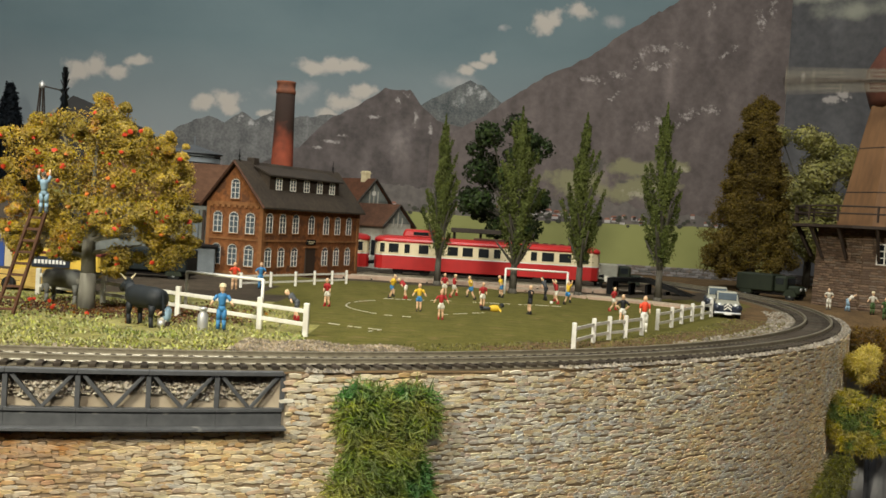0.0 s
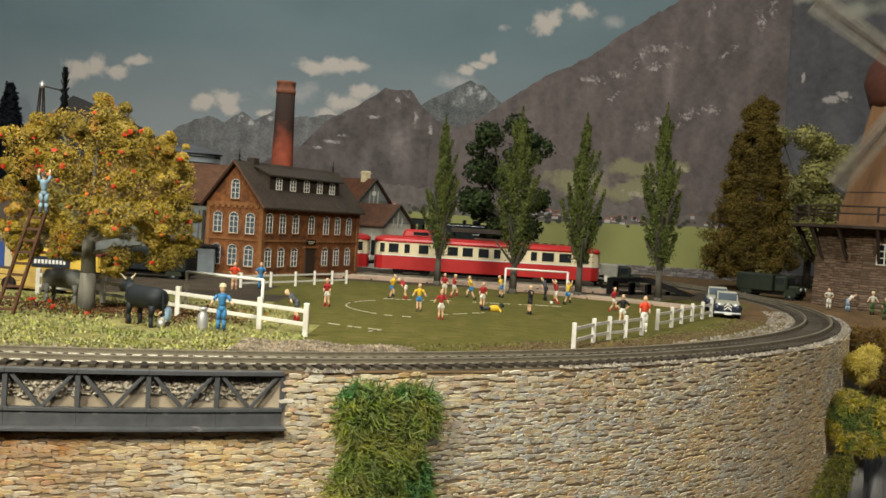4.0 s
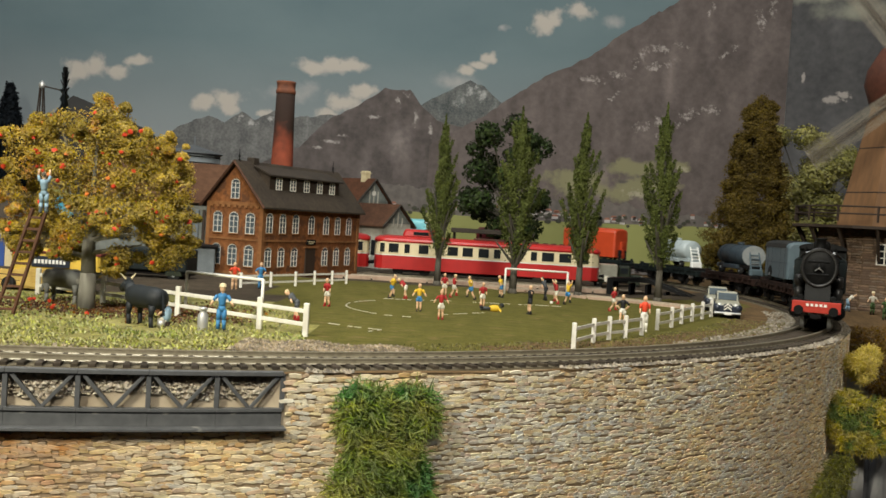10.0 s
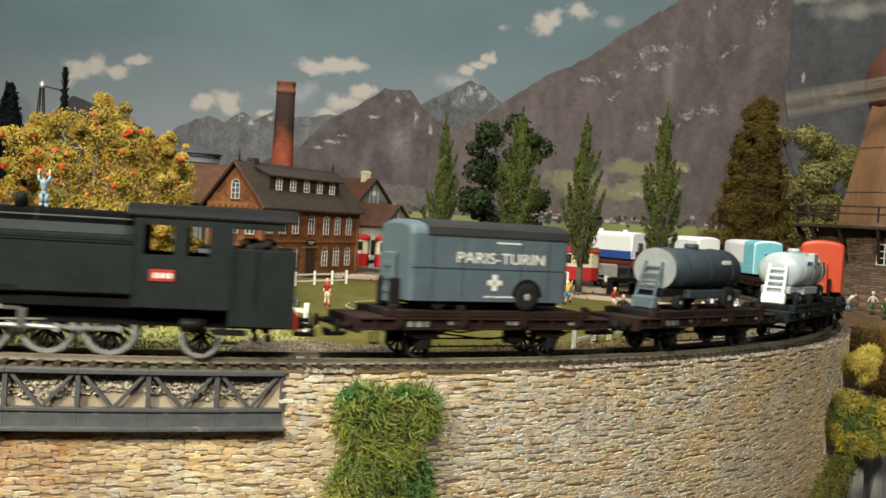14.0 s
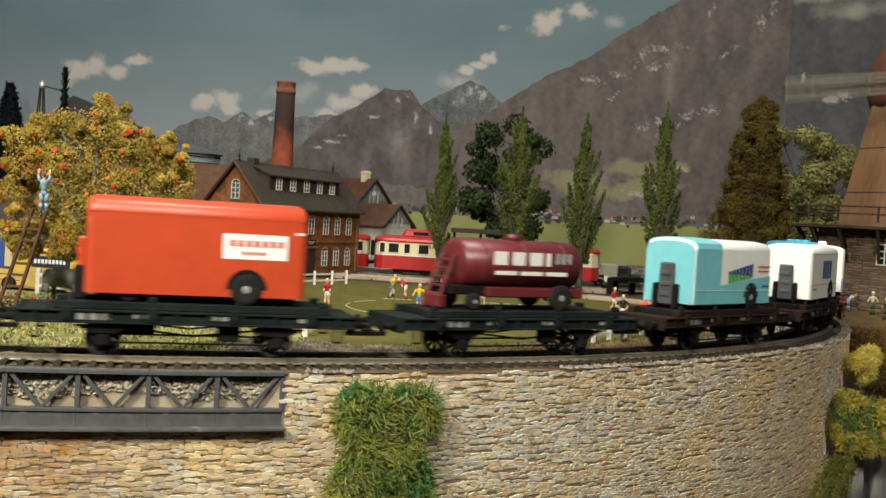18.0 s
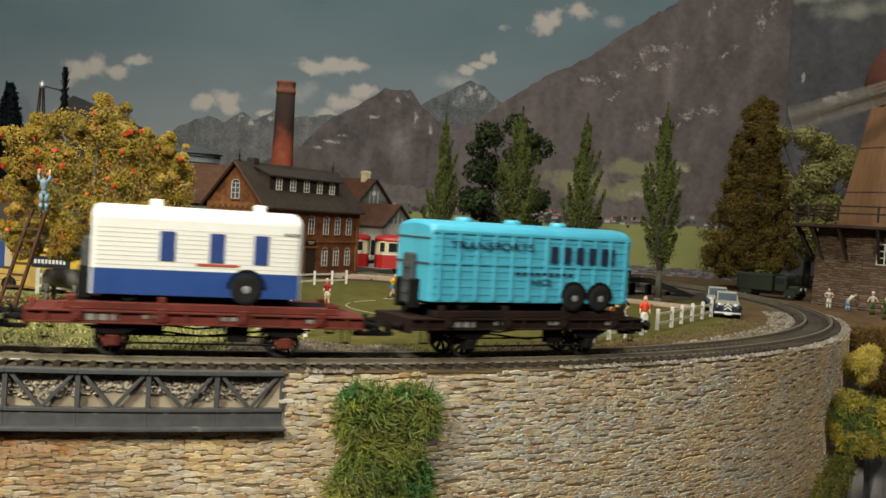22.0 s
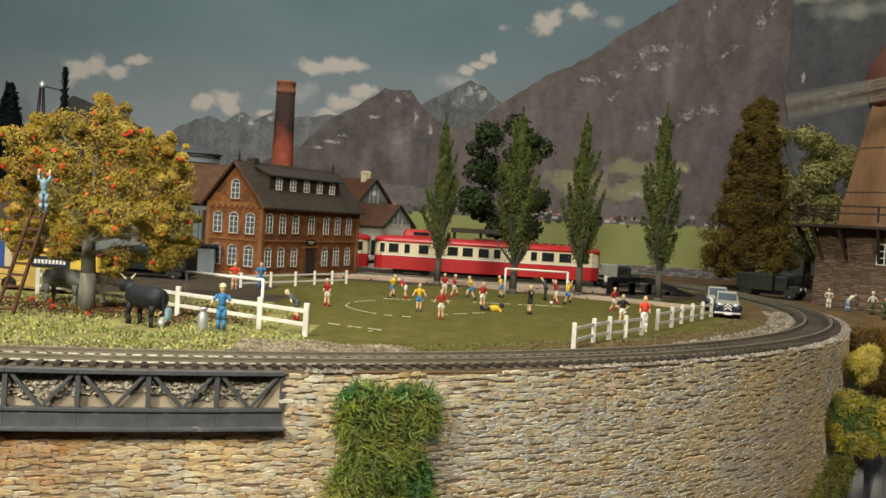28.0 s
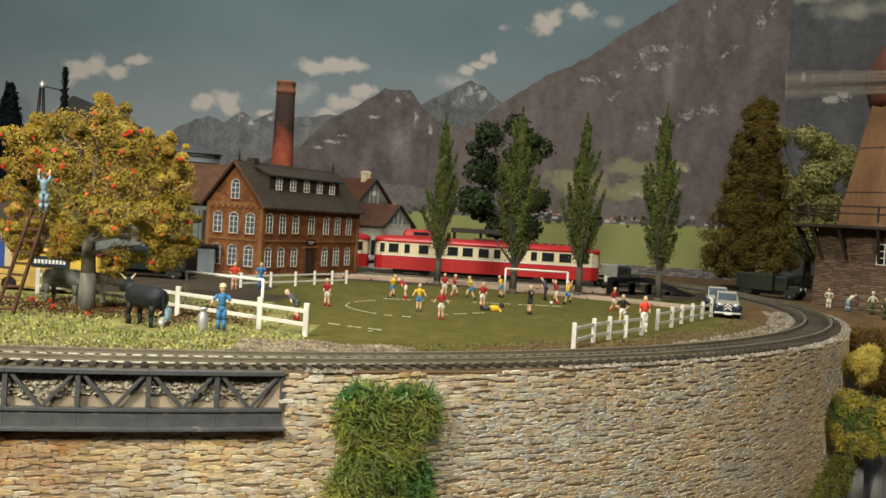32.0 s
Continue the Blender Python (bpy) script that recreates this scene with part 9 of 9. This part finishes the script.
    tagged(new("leaf_litter", me), "brown and russet fallen leaves under the tree", "leaves", kind="stuff")
    for k in range(6):
        x, y = random.uniform(-225, -150), random.uniform(495, 560)
        bm = bm_new()
        blob(bm, (0, 0, 1.1), 1.3, 1, 1, 0.08)
        solid("fallen_apple", bm, m_apple, "small red apple lying under the tree", "apple", "fallen apples", at=at(x, y, ground_z(x, y)))
    # turf flecks on the pitch edge
    rows = []
    for _ in range(7000):
        s, off = random.uniform(200, 860), -random.uniform(22, 60)
        x, y, _ = line(s, off)
        rows.append(((x, y, ground_z(x, y) + random.uniform(0.0, 0.5)), 1.2, (0, 0, 0.8)))
    vs, fs = leaves(rows)
    me = bpy.data.meshes.new("verge_grass")
    me.from_pydata(vs, [], fs)
    me.materials.append(m_verge)
    tagged(new("verge_grass", me), "short olive and straw grass beside the ballast", "grass", kind="stuff")


m_ivy_olive = mat("olive_moss", (0.16, 0.15, 0.025), (0.07, 0.075, 0.015), 250, 0.9, 0, 0.3, island=0.5)
m_moss_ochre = mat("ochre_moss", (0.17, 0.10, 0.02), (0.10, 0.055, 0.012), 250, 0.9, 0, 0.3, island=0.5)
m_tuft = mat("straw_tuft", (0.36, 0.34, 0.12), (0.17, 0.20, 0.05), 120, 0.9, 0, 0.2, island=0.5)
m_litter = mat("russet_litter", (0.17, 0.075, 0.03), (0.09, 0.045, 0.02), 120, 0.9, 0, 0.2, island=0.6)
m_verge = mat("olive_verge", (0.17, 0.15, 0.05), (0.10, 0.09, 0.03), 120, 0.9, 0, 0.2, island=0.5)


def mill_bricks():
    """Courses of thin bricks on the windmill's base, on the faces towards the pitch."""
    w = next(o for o in bpy.data.objects if o.name == "windmill")
    base = next(o for o in w.children if o.name.startswith("brick_base"))
    shapes = []
    for i in range(10):
        bm = bm_new()
        w_ = random.uniform(1.8, 4.6)
        box(bm, -w_, w_, -0.7 - random.uniform(0, 0.7), 0.4, -0.85, 0.85 + random.uniform(-0.2, 0.3), 0.22)
        shapes.append((as_mesh("brick", bm, m_mill_stone), w_))
    n = 0
    vs, fs = [], []
    for f in range(8):
        a0, a1 = math.pi * 2 * f / 8, math.pi * 2 * (f + 1) / 8
        am = (a0 + a1) / 2
        if not (math.pi * 0.95 < am < math.pi * 1.6):
            continue
        for r in range(34):
            z = -2 + r * 2.3
            rad = 76 - 2 * (z + 4) / 80
            p, q = Vector((rad * math.cos(a0), rad * math.sin(a0))), Vector((rad * math.cos(a1), rad * math.sin(a1)))
            L = (q - p).length
            u = random.uniform(0, 2)
            while u < L - 1.5:
                me, w_ = random.choice(shapes)
                c = p.lerp(q, min(u + w_, L - w_ * 0.8) / L)
                M = at(c.x, c.y, z + random.uniform(-0.2, 0.2), math.degrees(am) + 90, random.uniform(-3, 3) - 1, random.uniform(-2.5, 2.5))
                if n < 300 and z < 42:
                    ob = new("brick", me)
                    ob.parent = base
                    ob.matrix_basis = M
                    n += 1
                else:
                    k = len(vs)
                    vs += [tuple(M @ v.co) for v in me.vertices]
                    fs += [tuple(i + k for i in pl.vertices) for pl in me.polygons]
                u += 2 * w_ + 0.25
    me = bpy.data.meshes.new("brick_infill")
    me.from_pydata(vs, [], fs)
    me.materials.append(m_mill_stone_rest)
    ob = new("brick_infill", me)
    ob.parent = base
    ob["kind"] = "stuff"


MILL_PAL = [(0.19, 0.125, 0.085), (0.15, 0.10, 0.07), (0.22, 0.15, 0.10), (0.13, 0.09, 0.065), (0.18, 0.135, 0.10)]
m_mill_stone_rest = stone_mat("mill_brick_rest", MILL_PAL, "island")
m_mill_stone = stone_mat("mill_brick_piece", MILL_PAL, "object")
factory()
tall_chimney()
players()
stations()
RAILCAR = railcar_unit(47.5, 1097, -7, 0, "red and cream railcar with roof kiosk standing in the siding")
copy_thing(RAILCAR, at(-200, 1099, -7, 180))
trees()
windmill()
white_fences()
goals()
pitch_lines()
sidings()
back_wall()
canopy()
yard()
plants()
motor_car(212, 752, 257, "cream and navy saloon car parked by the picket fence", m_car_cream, m_car_cream)
motor_car(221, 812, 257, "pale cream car parked behind the saloon", m_car_cream, m_car_cream)
lorry(330, 1024, -5, -42, "dark green canvas-topped lorry parked by the windmill", m_olive, m_olive, 58)
PITCH_MM = 132.0


RUN = [(5.5, -270), (6, -208), (7, -97), (8, 45), (9, 170), (10, 298), (11, 441), (12, 585), (12.5, 658), (13, 723), (13.5, 790), (14, 853), (17, 1229), (18, 1364), (19, 1503), (20, 1647), (21, 1771), (22, 1889), (23, 2006), (24, 2126)]


def gone(t):
    """Distance of the engine's front along the line at t seconds."""
    if t < 5.5:
        return -270 + 122 * (t - 5.5)
    if t > 24:
        return 2126 + 124 * (t - 24)
    return float(np.interp(t, [a for a, _ in RUN], [b for _, b in RUN]))


MILL_TURN = []
for t_, a_ in ((0, 2), (1, 46), (2, 21), (3, -4), (6, -8), (7, 39), (8, 16), (9, -10), (10, 39), (11, 18), (12, -13), (13, 35), (14, 13), (17, 8), (18, 6), (19, 46), (20, 1), (21, 42), (22, 20), (23, -6), (24, 36), (25, 16), (28, 14), (29, -8), (30, 46), (31, 29), (32, 4)):
    want = 238.4 * t_
    MILL_TURN.append((float(t_), -(a_ + 90 * round((want - a_) / 90))))
train()
mill_bricks()
wall_stones(WALL)
motions()
